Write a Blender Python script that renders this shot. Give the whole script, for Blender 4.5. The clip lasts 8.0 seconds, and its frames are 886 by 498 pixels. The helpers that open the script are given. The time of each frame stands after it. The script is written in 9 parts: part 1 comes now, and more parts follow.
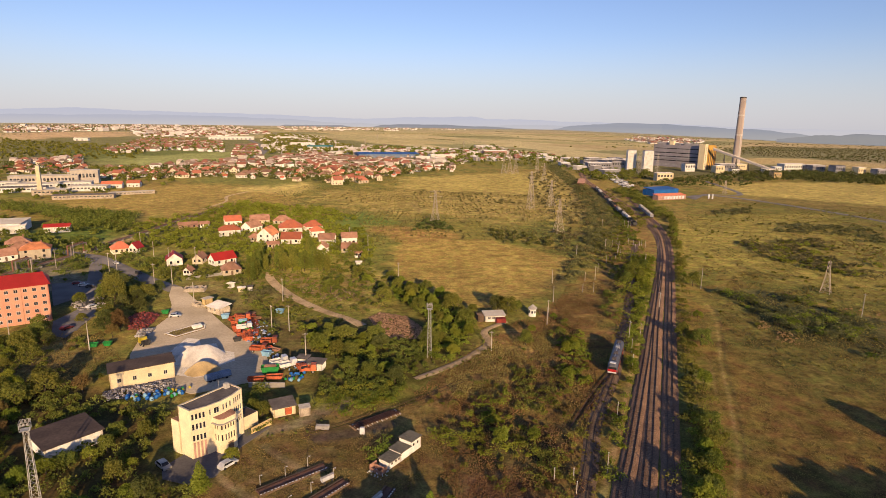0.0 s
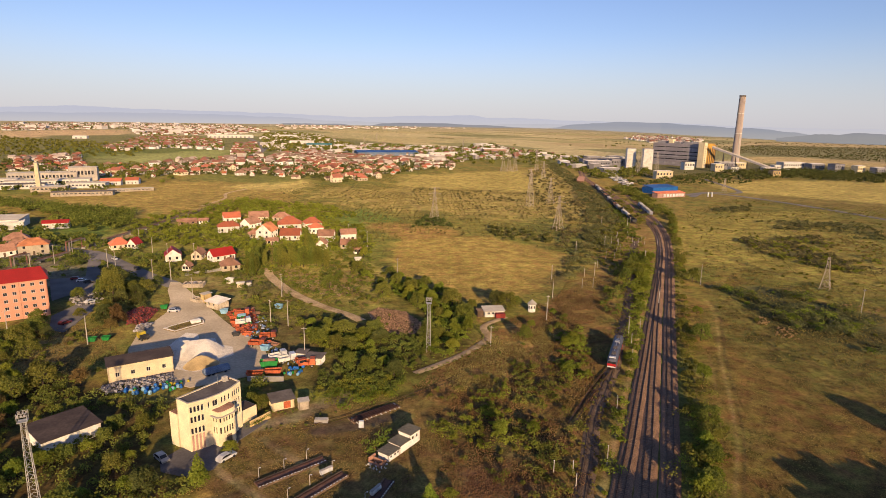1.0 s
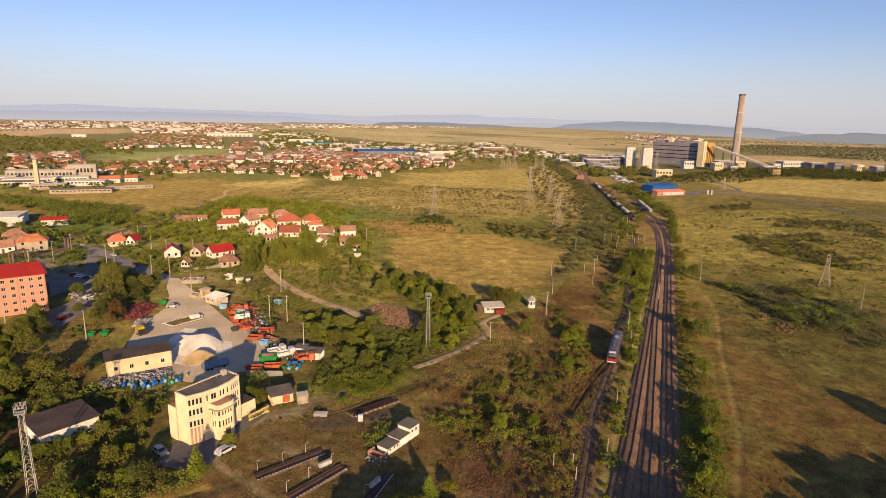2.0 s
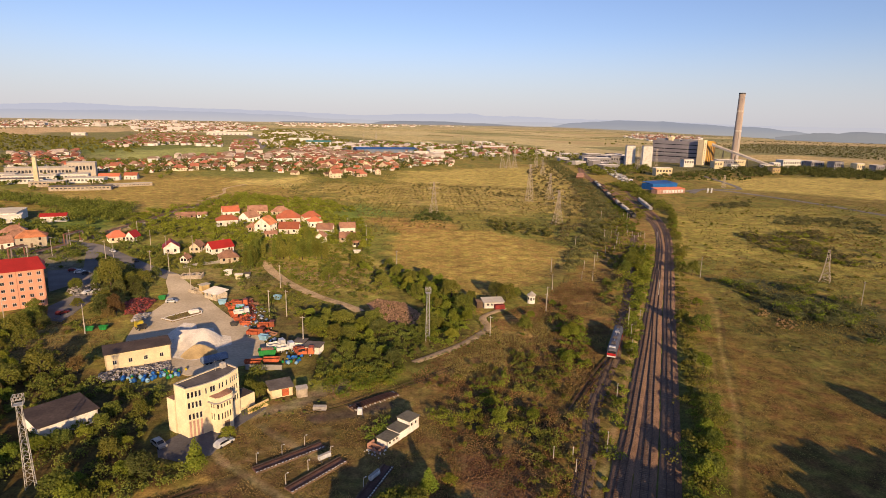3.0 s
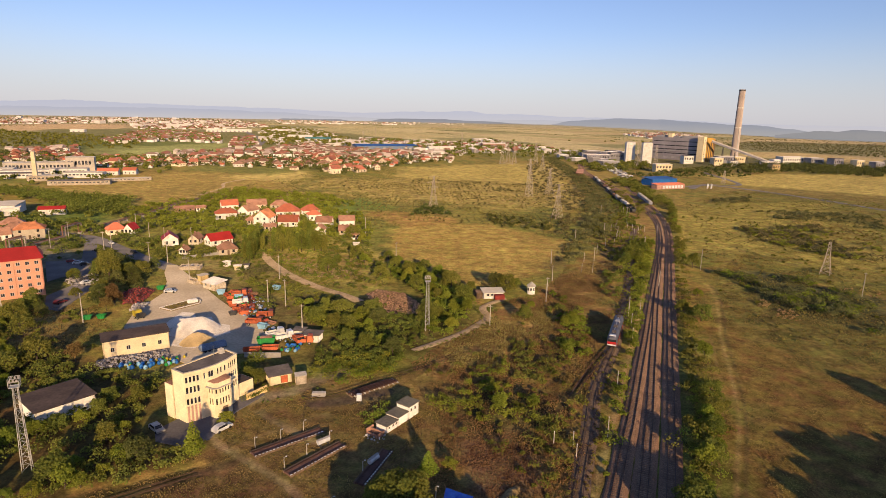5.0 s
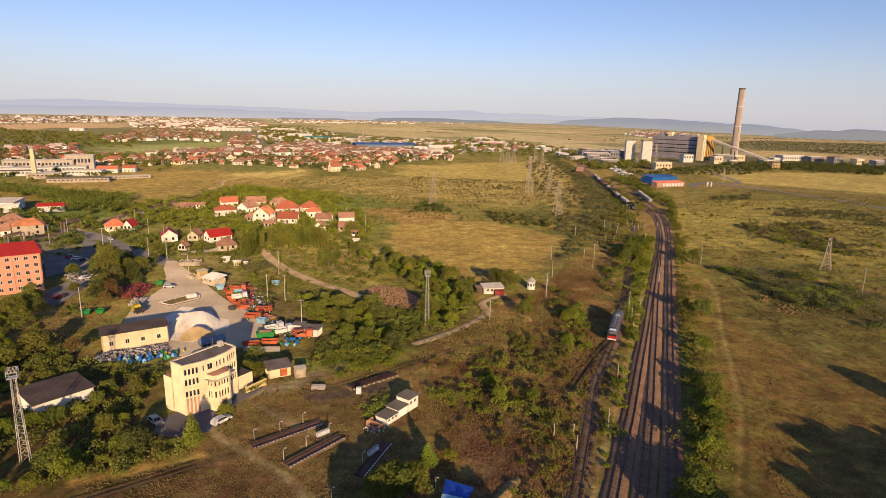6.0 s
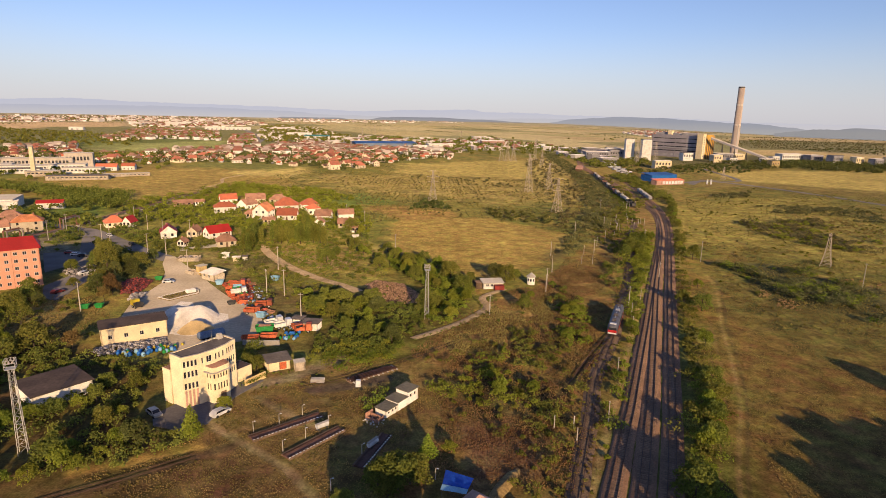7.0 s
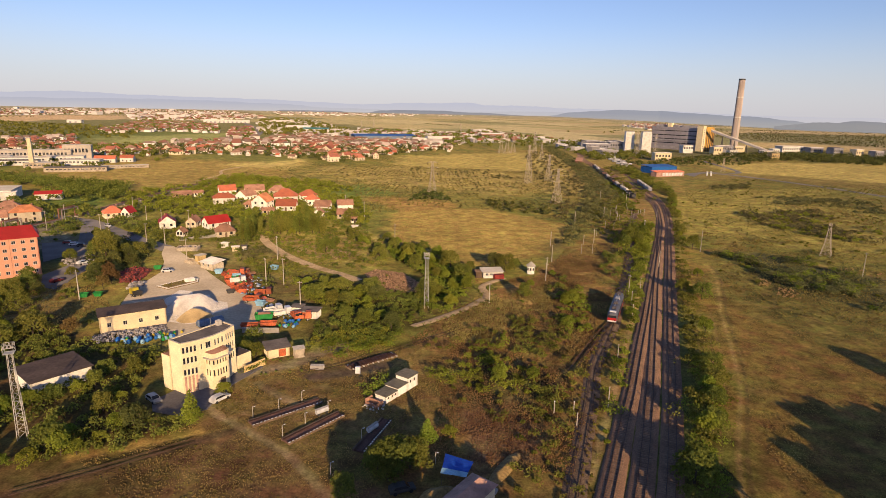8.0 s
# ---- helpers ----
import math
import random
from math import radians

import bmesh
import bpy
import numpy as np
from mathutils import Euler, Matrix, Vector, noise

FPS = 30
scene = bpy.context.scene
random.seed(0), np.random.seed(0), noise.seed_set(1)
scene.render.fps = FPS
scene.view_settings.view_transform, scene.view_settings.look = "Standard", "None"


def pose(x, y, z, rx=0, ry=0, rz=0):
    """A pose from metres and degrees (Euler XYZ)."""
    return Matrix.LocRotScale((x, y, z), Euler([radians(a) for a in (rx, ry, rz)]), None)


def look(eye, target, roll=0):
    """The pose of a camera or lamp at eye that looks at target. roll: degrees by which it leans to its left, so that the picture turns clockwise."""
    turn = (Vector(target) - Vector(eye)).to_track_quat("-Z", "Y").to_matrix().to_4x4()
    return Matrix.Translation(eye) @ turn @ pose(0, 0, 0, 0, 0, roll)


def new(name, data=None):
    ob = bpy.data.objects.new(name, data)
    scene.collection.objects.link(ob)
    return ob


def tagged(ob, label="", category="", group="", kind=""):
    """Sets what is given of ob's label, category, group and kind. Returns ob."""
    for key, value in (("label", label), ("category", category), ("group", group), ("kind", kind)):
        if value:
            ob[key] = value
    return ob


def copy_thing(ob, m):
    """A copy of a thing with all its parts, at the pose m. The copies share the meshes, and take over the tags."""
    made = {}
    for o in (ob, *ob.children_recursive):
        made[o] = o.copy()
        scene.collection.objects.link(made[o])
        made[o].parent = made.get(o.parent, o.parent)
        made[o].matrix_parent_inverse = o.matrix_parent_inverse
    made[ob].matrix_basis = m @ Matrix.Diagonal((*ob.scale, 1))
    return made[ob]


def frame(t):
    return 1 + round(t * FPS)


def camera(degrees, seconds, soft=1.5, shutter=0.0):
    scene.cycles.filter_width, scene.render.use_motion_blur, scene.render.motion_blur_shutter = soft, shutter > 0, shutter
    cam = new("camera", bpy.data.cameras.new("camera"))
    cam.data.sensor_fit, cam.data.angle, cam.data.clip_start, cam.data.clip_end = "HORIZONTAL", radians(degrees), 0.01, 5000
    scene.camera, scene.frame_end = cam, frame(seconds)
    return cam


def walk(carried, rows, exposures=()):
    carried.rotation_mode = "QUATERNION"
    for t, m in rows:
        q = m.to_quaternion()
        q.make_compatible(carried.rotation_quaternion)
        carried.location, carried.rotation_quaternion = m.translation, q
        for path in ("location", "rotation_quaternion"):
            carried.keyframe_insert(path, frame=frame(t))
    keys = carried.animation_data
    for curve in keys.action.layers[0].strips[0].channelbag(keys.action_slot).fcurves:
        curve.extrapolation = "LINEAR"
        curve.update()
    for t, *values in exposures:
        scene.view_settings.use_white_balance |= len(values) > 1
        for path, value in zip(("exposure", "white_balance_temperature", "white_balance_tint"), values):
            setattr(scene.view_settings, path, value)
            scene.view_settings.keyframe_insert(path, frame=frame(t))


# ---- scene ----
cam = camera(75.0, 8.0, soft=0.84)

# camera path: seconds, eye, target, roll
PATH = [
    (0, (0.120, -6.499, 72.167), (1.004, 91.233, 51.008), 0.833),
    (0.5, (0.110, -6.442, 71.440), (1.069, 91.273, 50.207), 0.874),
    (1, (0.100, -6.387, 70.709), (1.122, 91.303, 49.362), 0.913),
    (1.5, (0.090, -6.333, 69.972), (1.164, 91.344, 48.573), 0.950),
    (3, (0.061, -6.184, 67.721), (1.246, 91.452, 46.137), 1.044),
    (3.5, (0.051, -6.137, 66.954), (1.263, 91.482, 45.299), 1.069),
    (4, (0.041, -6.093, 66.177), (1.279, 91.519, 44.487), 1.092),
    (4.5, (0.031, -6.050, 65.389), (1.293, 91.537, 43.592), 1.111),
    (6, (0.001, -5.933, 62.952), (1.348, 91.613, 40.977), 1.149),
    (6.5, (-0.008, -5.898, 62.111), (1.375, 91.635, 40.080), 1.154),
    (7, (-0.018, -5.864, 61.256), (1.410, 91.661, 39.192), 1.156),
    (7.5, (-0.028, -5.832, 60.384), (1.454, 91.671, 38.228), 1.154),
    (8, (-0.038, -5.802, 59.495), (1.505, 91.473, 36.361), 1.147),
]
walk(cam, [(t, look(eye, target, roll)) for t, eye, target, roll in PATH])

# ---- light ----
SUN_AZ = 167.0      # degrees clockwise from +y, towards the sun
SUN_EL = 13.5
sun_dir = Vector((math.sin(radians(SUN_AZ)) * math.cos(radians(SUN_EL)), math.cos(radians(SUN_AZ)) * math.cos(radians(SUN_EL)), math.sin(radians(SUN_EL))))
sun_data = bpy.data.lights.new("sun", "SUN")
sun_data.energy, sun_data.angle, sun_data.color = 5.0, radians(0.53), (1.0, 0.70, 0.40)
sun = new("sun", sun_data)
sun.matrix_world = look((0, 0, 300), Vector((0, 0, 300)) - sun_dir)
world = bpy.data.worlds.new("sky")
scene.world = world
world.use_nodes = True
wn = world.node_tree
sky = wn.nodes.new("ShaderNodeTexSky")
sky.sky_type = "NISHITA"
sky.sun_disc = False
sky.sun_elevation, sky.sun_rotation = radians(SUN_EL), radians(SUN_AZ)
sky.altitude, sky.air_density, sky.dust_density, sky.ozone_density = 0, 1.0, 0.35, 3.1
tint = wn.nodes.new("ShaderNodeMix")
tint.data_type, tint.blend_type = "RGBA", "MULTIPLY"
tint.inputs[0].default_value, tint.inputs[7].default_value = 1.0, (1.17, 1.0, 1.18, 1)
wn.links.new(sky.outputs[0], tint.inputs[6])
# pale evening haze all round the horizon
sky_at, sky_axes, sky_low, haze = (wn.nodes.new(k) for k in ("ShaderNodeTexCoord", "ShaderNodeSeparateXYZ", "ShaderNodeMapRange", "ShaderNodeMix"))
sky_low.interpolation_type = "SMOOTHSTEP"
for i, q in enumerate((0.0, 0.15, 0.72, 0.0)):
    sky_low.inputs[i + 1].default_value = q
haze.data_type = "RGBA"
haze.inputs[7].default_value = (4.72, 4.85, 5.5, 1)
wn.links.new(sky_at.outputs["Generated"], sky_axes.inputs[0])
wn.links.new(sky_axes.outputs[2], sky_low.inputs[0])
wn.links.new(sky_low.outputs[0], haze.inputs[0])
wn.links.new(tint.outputs[2], haze.inputs[6])
wn.links.new(haze.outputs[2], wn.nodes["Background"].inputs[0])
wn.nodes["Background"].inputs[1].default_value = 0.125
scene.view_settings.exposure = 0.0


# ---- materials ----
def surface(name, color, rough=0.8, vary=0.18, grain=2.0, stain=0.15, bump=0.3, metal=0.0, spec=0.3, second=None, islands=False, objects=0.0):
    """Principled surface with fine grain and wide stains at real-world size."""
    m = bpy.data.materials.new(name)
    m.use_nodes = True
    n, l = m.node_tree.nodes, m.node_tree.links
    b = n["Principled BSDF"]
    b.inputs["Roughness"].default_value, b.inputs["Metallic"].default_value = rough, metal
    b.inputs["Specular IOR Level"].default_value = spec
    b.inputs["Diffuse Roughness"].default_value = 1.0 if rough > 0.84 else 0.0
    geo = n.new("ShaderNodeNewGeometry")
    fine, wide = n.new("ShaderNodeTexNoise"), n.new("ShaderNodeTexNoise")
    for node, scale, detail in ((fine, grain, 4), (wide, stain, 3)):
        node.inputs["Scale"].default_value, node.inputs["Detail"].default_value = scale, detail
        l.new(geo.outputs["Position"], node.inputs["Vector"])
    base = n.new("ShaderNodeMix")
    base.data_type = "RGBA"
    c2 = second or tuple(c * 0.6 for c in color)
    base.inputs[6].default_value, base.inputs[7].default_value = (*color, 1), (*c2, 1)
    if islands:
        l.new(geo.outputs["Random Per Island"], base.inputs[0])
    else:
        ramp = n.new("ShaderNodeMapRange")
        ramp.inputs[1].default_value, ramp.inputs[2].default_value = 0.4, 0.7
        l.new(wide.outputs[0], ramp.inputs[0])
        l.new(ramp.outputs[0], base.inputs[0])
    tone = n.new("ShaderNodeMapRange")
    tone.inputs[3].default_value, tone.inputs[4].default_value = 1 - vary, 1 + vary
    tone.inputs[1].default_value, tone.inputs[2].default_value = 0.3, 0.7
    l.new(fine.outputs[0], tone.inputs[0])
    last = tone.outputs[0]
    if objects:
        info, rnd, mul = n.new("ShaderNodeObjectInfo"), n.new("ShaderNodeMapRange"), n.new("ShaderNodeMath")
        rnd.inputs[3].default_value, rnd.inputs[4].default_value = 1 - objects, 1 + objects
        l.new(info.outputs["Random"], rnd.inputs[0])
        mul.operation = "MULTIPLY"
        l.new(last, mul.inputs[0]), l.new(rnd.outputs[0], mul.inputs[1])
        last = mul.outputs[0]
    scale = n.new("ShaderNodeVectorMath")
    scale.operation = "SCALE"
    l.new(base.outputs[2], scale.inputs[0]), l.new(last, scale.inputs[3])
    l.new(scale.outputs[0], b.inputs["Base Color"])
    if bump:
        bp = n.new("ShaderNodeBump")
        bp.inputs["Strength"].default_value, bp.inputs["Distance"].default_value = bump, 0.05
        l.new(fine.outputs[0], bp.inputs["Height"]), l.new(bp.outputs[0], b.inputs["Normal"])
    return m


def foliage(name, dark, light, through_light=0.32, spread=0.35):
    """Leaves: colour by leaf clump, tinted by tree and by place."""
    m = bpy.data.materials.new(name)
    m.use_nodes = True
    n, l = m.node_tree.nodes, m.node_tree.links
    n.remove(n["Principled BSDF"])
    geo, info, noise_ = n.new("ShaderNodeNewGeometry"), n.new("ShaderNodeObjectInfo"), n.new("ShaderNodeTexNoise")
    noise_.inputs["Scale"].default_value, noise_.inputs["Detail"].default_value = 0.11, 3
    l.new(geo.outputs["Position"], noise_.inputs["Vector"])
    base = n.new("ShaderNodeMix")
    base.data_type = "RGBA"
    base.inputs[6].default_value, base.inputs[7].default_value = (*dark, 1), (*light, 1)
    l.new(geo.outputs["Random Per Island"], base.inputs[0])
    hue = n.new("ShaderNodeHueSaturation")
    place = n.new("ShaderNodeMapRange")
    place.inputs[1].default_value, place.inputs[2].default_value = 0.3, 0.7
    place.inputs[3].default_value, place.inputs[4].default_value = 1 - spread, 1 + spread
    l.new(noise_.outputs[0], place.inputs[0])
    shade = n.new("ShaderNodeMapRange")
    shade.inputs[3].default_value, shade.inputs[4].default_value = 0.47, 0.515
    l.new(info.outputs["Random"], shade.inputs[0])
    l.new(shade.outputs[0], hue.inputs["Hue"]), l.new(place.outputs[0], hue.inputs["Value"])
    l.new(base.outputs[2], hue.inputs["Color"])
    a, t, mix = n.new("ShaderNodeBsdfDiffuse"), n.new("ShaderNodeBsdfTranslucent"), n.new("ShaderNodeMixShader")
    mix.inputs[0].default_value = through_light
    a.inputs["Roughness"].default_value = 1.0
    l.new(hue.outputs[0], a.inputs[0]), l.new(hue.outputs[0], t.inputs[0])
    l.new(a.outputs[0], mix.inputs[1]), l.new(t.outputs[0], mix.inputs[2])
    l.new(mix.outputs[0], n["Material Output"].inputs[0])
    return m


def land(name):
    """Soil and grass: the land cover's colour, broken by tufts and bare spots."""
    m = bpy.data.materials.new(name)
    m.use_nodes = True
    n, l = m.node_tree.nodes, m.node_tree.links
    b = n["Principled BSDF"]
    b.inputs["Roughness"].default_value, b.inputs["Specular IOR Level"].default_value = 0.95, 0.1
    b.inputs["Diffuse Roughness"].default_value = 1.0
    geo, col = n.new("ShaderNodeNewGeometry"), n.new("ShaderNodeAttribute")
    col.attribute_name = "cover"
    value = None
    for scale, detail, low, high in ((2.6, 5, 0.66, 1.32), (0.5, 5, 0.64, 1.27), (0.13, 5, 0.58, 1.30), (0.02, 3, 0.80, 1.14)):
        t, r = n.new("ShaderNodeTexNoise"), n.new("ShaderNodeMapRange")
        t.inputs["Scale"].default_value, t.inputs["Detail"].default_value = scale, detail
        r.inputs[1].default_value, r.inputs[2].default_value = 0.3, 0.7
        r.inputs[3].default_value, r.inputs[4].default_value = low, high
        l.new(geo.outputs["Position"], t.inputs["Vector"]), l.new(t.outputs[0], r.inputs[0])
        if value is None:
            value, fine = r.outputs[0], t
        else:
            k = n.new("ShaderNodeMath")
            k.operation = "MULTIPLY"
            l.new(value, k.inputs[0]), l.new(r.outputs[0], k.inputs[1])
            value = k.outputs[0]
    hue, hn, hr = n.new("ShaderNodeHueSaturation"), n.new("ShaderNodeTexNoise"), n.new("ShaderNodeMapRange")
    hn.inputs["Scale"].default_value, hn.inputs["Detail"].default_value = 0.22, 5
    hr.inputs[1].default_value, hr.inputs[2].default_value, hr.inputs[3].default_value, hr.inputs[4].default_value = 0.3, 0.7, 0.475, 0.535
    l.new(geo.outputs["Position"], hn.inputs["Vector"]), l.new(hn.outputs[0], hr.inputs[0])
    l.new(hr.outputs[0], hue.inputs["Hue"]), l.new(value, hue.inputs["Value"]), l.new(col.outputs["Color"], hue.inputs["Color"])
    l.new(hue.outputs[0], b.inputs["Base Color"])
    bp = n.new("ShaderNodeBump")
    bp.inputs["Strength"].default_value, bp.inputs["Distance"].default_value = 0.5, 0.16
    l.new(fine.outputs[0], bp.inputs["Height"]), l.new(bp.outputs[0], b.inputs["Normal"])
    return m


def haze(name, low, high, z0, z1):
    """Far hills: kilometres of hazy air put in as glow, paler towards their foot."""
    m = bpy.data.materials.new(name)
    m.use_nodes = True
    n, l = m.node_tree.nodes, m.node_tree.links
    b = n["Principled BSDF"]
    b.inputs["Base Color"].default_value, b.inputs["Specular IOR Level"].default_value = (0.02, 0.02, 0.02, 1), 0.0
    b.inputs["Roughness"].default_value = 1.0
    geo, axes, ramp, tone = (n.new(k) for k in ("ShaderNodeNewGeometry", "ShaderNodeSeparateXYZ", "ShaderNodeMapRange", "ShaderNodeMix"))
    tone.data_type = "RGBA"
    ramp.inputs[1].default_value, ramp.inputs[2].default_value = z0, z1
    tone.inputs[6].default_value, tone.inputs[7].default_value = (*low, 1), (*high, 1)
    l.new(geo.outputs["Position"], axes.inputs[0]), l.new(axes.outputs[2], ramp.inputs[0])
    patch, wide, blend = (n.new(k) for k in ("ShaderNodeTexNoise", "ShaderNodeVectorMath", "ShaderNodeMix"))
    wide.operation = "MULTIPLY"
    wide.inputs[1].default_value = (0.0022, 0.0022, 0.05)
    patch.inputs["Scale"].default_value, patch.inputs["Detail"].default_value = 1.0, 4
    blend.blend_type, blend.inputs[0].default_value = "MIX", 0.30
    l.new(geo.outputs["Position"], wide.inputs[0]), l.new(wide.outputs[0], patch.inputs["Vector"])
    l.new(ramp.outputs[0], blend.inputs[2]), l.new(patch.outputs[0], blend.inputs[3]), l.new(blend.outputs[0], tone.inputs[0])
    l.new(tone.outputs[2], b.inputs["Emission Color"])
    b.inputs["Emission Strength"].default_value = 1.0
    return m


LAND = land("grassland")
CREAM = surface("cream_render", (0.79, 0.67, 0.43), 0.9, 0.10, 3, 0.35, second=(0.68, 0.56, 0.36))
WHITE = surface("white_render", (0.80, 0.76, 0.68), 0.9, 0.08, 3, 0.4, second=(0.62, 0.58, 0.50))
ORANGE_R = surface("salmon_render", (0.72, 0.39, 0.25), 0.9, 0.08, 3, 0.3, second=(0.66, 0.35, 0.22))
FACTORY = surface("factory_render", (0.64, 0.56, 0.45), 0.9, 0.12, 1, 0.08, second=(0.48, 0.42, 0.35))
HOUSE_W = surface("old_whitewash", (0.80, 0.76, 0.67), 0.9, 0.1, 3, 0.4, second=(0.64, 0.58, 0.49), objects=0.2)
YELLOW_R = surface("ochre_render", (0.66, 0.48, 0.22), 0.9, 0.12, 3, 0.3)
GREY_R = surface("grey_render", (0.36, 0.34, 0.35), 0.9, 0.12, 2, 0.1)
PINK_R = surface("rose_panel", (0.55, 0.33, 0.25), 0.9, 0.1, 3, 0.4)
FELT = surface("roof_felt", (0.055, 0.040, 0.034), 0.9, 0.2, 1.5, 0.25, second=(0.085, 0.062, 0.052))
ASPH_R = surface("grey_roof", (0.13, 0.11, 0.10), 0.9, 0.15, 1.5, 0.3)
CABIN_ROOF = surface("mossy_felt", (0.155, 0.14, 0.105), 0.95, 0.2, 2, 0.4, second=(0.11, 0.10, 0.08))
TILE = surface("clay_tiles", (0.52, 0.155, 0.08), 0.85, 0.2, 4, 0.3, second=(0.40, 0.13, 0.075), objects=0.35)
TILE_OLD = surface("old_clay_tiles", (0.38, 0.20, 0.13), 0.9, 0.25, 4, 0.3, objects=0.3)
TILE_OR = surface("orange_tiles", (0.56, 0.22, 0.10), 0.85, 0.18, 4, 0.3, objects=0.3)
RED_ROOF = surface("red_sheet_roof", (0.50, 0.035, 0.025), 0.6, 0.1, 3, 0.2, second=(0.42, 0.03, 0.02))
CONC = surface("concrete", (0.42, 0.38, 0.33), 0.9, 0.12, 2, 0.12, second=(0.33, 0.30, 0.26))
YARD = surface("yard_concrete", (0.47, 0.385, 0.275), 0.92, 0.14, 1.2, 0.07, second=(0.35, 0.285, 0.195))
ASPHALT = surface("asphalt", (0.16, 0.145, 0.14), 0.9, 0.15, 2, 0.1)
DIRT = surface("dirt_road", (0.37, 0.275, 0.165), 0.95, 0.3, 1.4, 0.2, second=(0.23, 0.165, 0.09))
BALLAST = surface("ballast", (0.255, 0.15, 0.09), 0.95, 0.4, 5, 0.12, second=(0.17, 0.10, 0.062), bump=0.8)
WEEDY = surface("overgrown_ballast", (0.17, 0.115, 0.072), 0.95, 0.4, 3, 0.15, bump=0.8)
SLEEPER = surface("sleepers", (0.25, 0.165, 0.105), 0.9, 0.3, 3, 0.3, islands=True)
RAIL = surface("rusty_rail", (0.10, 0.05, 0.035), 0.55, 0.2, 6, 0.3, metal=0.3)
CESS = surface("sandy_cess", (0.26, 0.18, 0.085), 0.95, 0.3, 1.5, 0.25, second=(0.13, 0.10, 0.045))
GLASS = surface("window_glass", (0.035, 0.035, 0.04), 0.12, 0.1, 1, 0.5, bump=0, spec=0.6)
PYLON_S = surface("pylon_steel", (0.58, 0.48, 0.37), 0.7, 0.1, 4, 0.5)
MAST_S = surface("pale_mast_steel", (0.58, 0.54, 0.46), 0.6, 0.12, 4, 0.5)
STEEL = surface("galvanised_steel", (0.48, 0.46, 0.42), 0.5, 0.1, 4, 0.5, metal=0.4)
DARKST = surface("dark_steel", (0.07, 0.065, 0.06), 0.6, 0.2, 4, 0.4)
POLE_C = surface("pole_concrete", (0.52, 0.46, 0.38), 0.9, 0.12, 4, 0.3)
WOOD = surface("weathered_wood", (0.20, 0.13, 0.08), 0.9, 0.3, 6, 0.5)
BARK = surface("bark", (0.10, 0.075, 0.05), 0.95, 0.3, 8, 0.6)
ORANGE_P = surface("orange_paint", (0.56, 0.125, 0.045), 0.6, 0.3, 4, 0.8, second=(0.30, 0.085, 0.04), objects=0.5)
GREEN_P = surface("green_paint", (0.03, 0.32, 0.06), 0.5, 0.15, 4, 0.5, objects=0.2)
BLUE_P = surface("blue_paint", (0.03, 0.17, 0.50), 0.5, 0.15, 4, 0.5, objects=0.25)
YELLOW_P = surface("yellow_paint", (0.62, 0.46, 0.04), 0.5, 0.15, 4, 0.5)
WHITE_P = surface("white_paint", (0.78, 0.76, 0.72), 0.4, 0.06, 4, 0.5)
RED_P = surface("red_paint", (0.55, 0.03, 0.03), 0.4, 0.08, 4, 0.5)
CYAN_P = surface("pale_blue_paint", (0.30, 0.52, 0.66), 0.5, 0.15, 4, 0.5)
TRAINGREY = surface("train_roof_grey", (0.13, 0.13, 0.15), 0.55, 0.1, 3, 0.5)
BLUE_F = surface("faded_blue_cover", (0.20, 0.25, 0.33), 0.8, 0.2, 3, 0.5)
TARP = surface("blue_tarpaulin", (0.012, 0.05, 0.36), 0.5, 0.15, 3, 0.6, second=(0.02, 0.10, 0.48))
RUBBER = surface("rubber", (0.025, 0.025, 0.025), 0.9)
RUIN_W = surface("bare_old_render", (0.58, 0.49, 0.36), 0.95, 0.25, 2, 0.5, second=(0.36, 0.28, 0.20))
OILY = surface("oily_brown_bed", (0.15, 0.08, 0.06), 0.85, 0.3, 3, 0.4)
SAND = surface("sand_heap", (0.55, 0.40, 0.20), 0.95, 0.1, 3, 0.3)
SALT = surface("pale_gravel", (0.72, 0.66, 0.58), 0.95, 0.1, 3, 0.3, second=(0.50, 0.45, 0.40))
SCRAP = surface("scrap", (0.60, 0.36, 0.19), 0.8, 0.3, 3, 0.4, islands=True, second=(0.20, 0.11, 0.065))
RUBBLE = surface("rubble", (0.55, 0.50, 0.46), 0.9, 0.2, 3, 0.4, islands=True, second=(0.13, 0.11, 0.10))
PLANT_G = surface("plant_cladding", (0.29, 0.26, 0.27), 0.8, 0.12, 0.4, 0.03, second=(0.37, 0.33, 0.33))
PLANT_Y = surface("yellow_cladding", (0.62, 0.36, 0.07), 0.8, 0.12, 0.4, 0.05, second=(0.45, 0.25, 0.06))
CHIM = surface("chimney_concrete", (0.53, 0.43, 0.36), 0.9, 0.08, 0.5, 0.04, second=(0.44, 0.36, 0.31))
BLUE_ROOF = surface("blue_sheet_roof", (0.05, 0.16, 0.42), 0.5, 0.1, 0.5, 0.05)
TEAL_ROOF = surface("green_sheet_roof", (0.06, 0.36, 0.26), 0.5, 0.1, 0.5, 0.05)
FAR_WALL = surface("far_walls", (0.88, 0.84, 0.78), 0.9, 0.05, 0.2, 0.02, bump=0, islands=True, second=(0.55, 0.47, 0.38))
TOWN_TILE = surface("town_tiles", (0.33, 0.115, 0.07), 0.9, 0.2, 2, 0.3, second=(0.23, 0.095, 0.065), objects=0.5)
TOWN_OLD = surface("old_town_tiles", (0.26, 0.15, 0.105), 0.9, 0.2, 2, 0.3, objects=0.4)
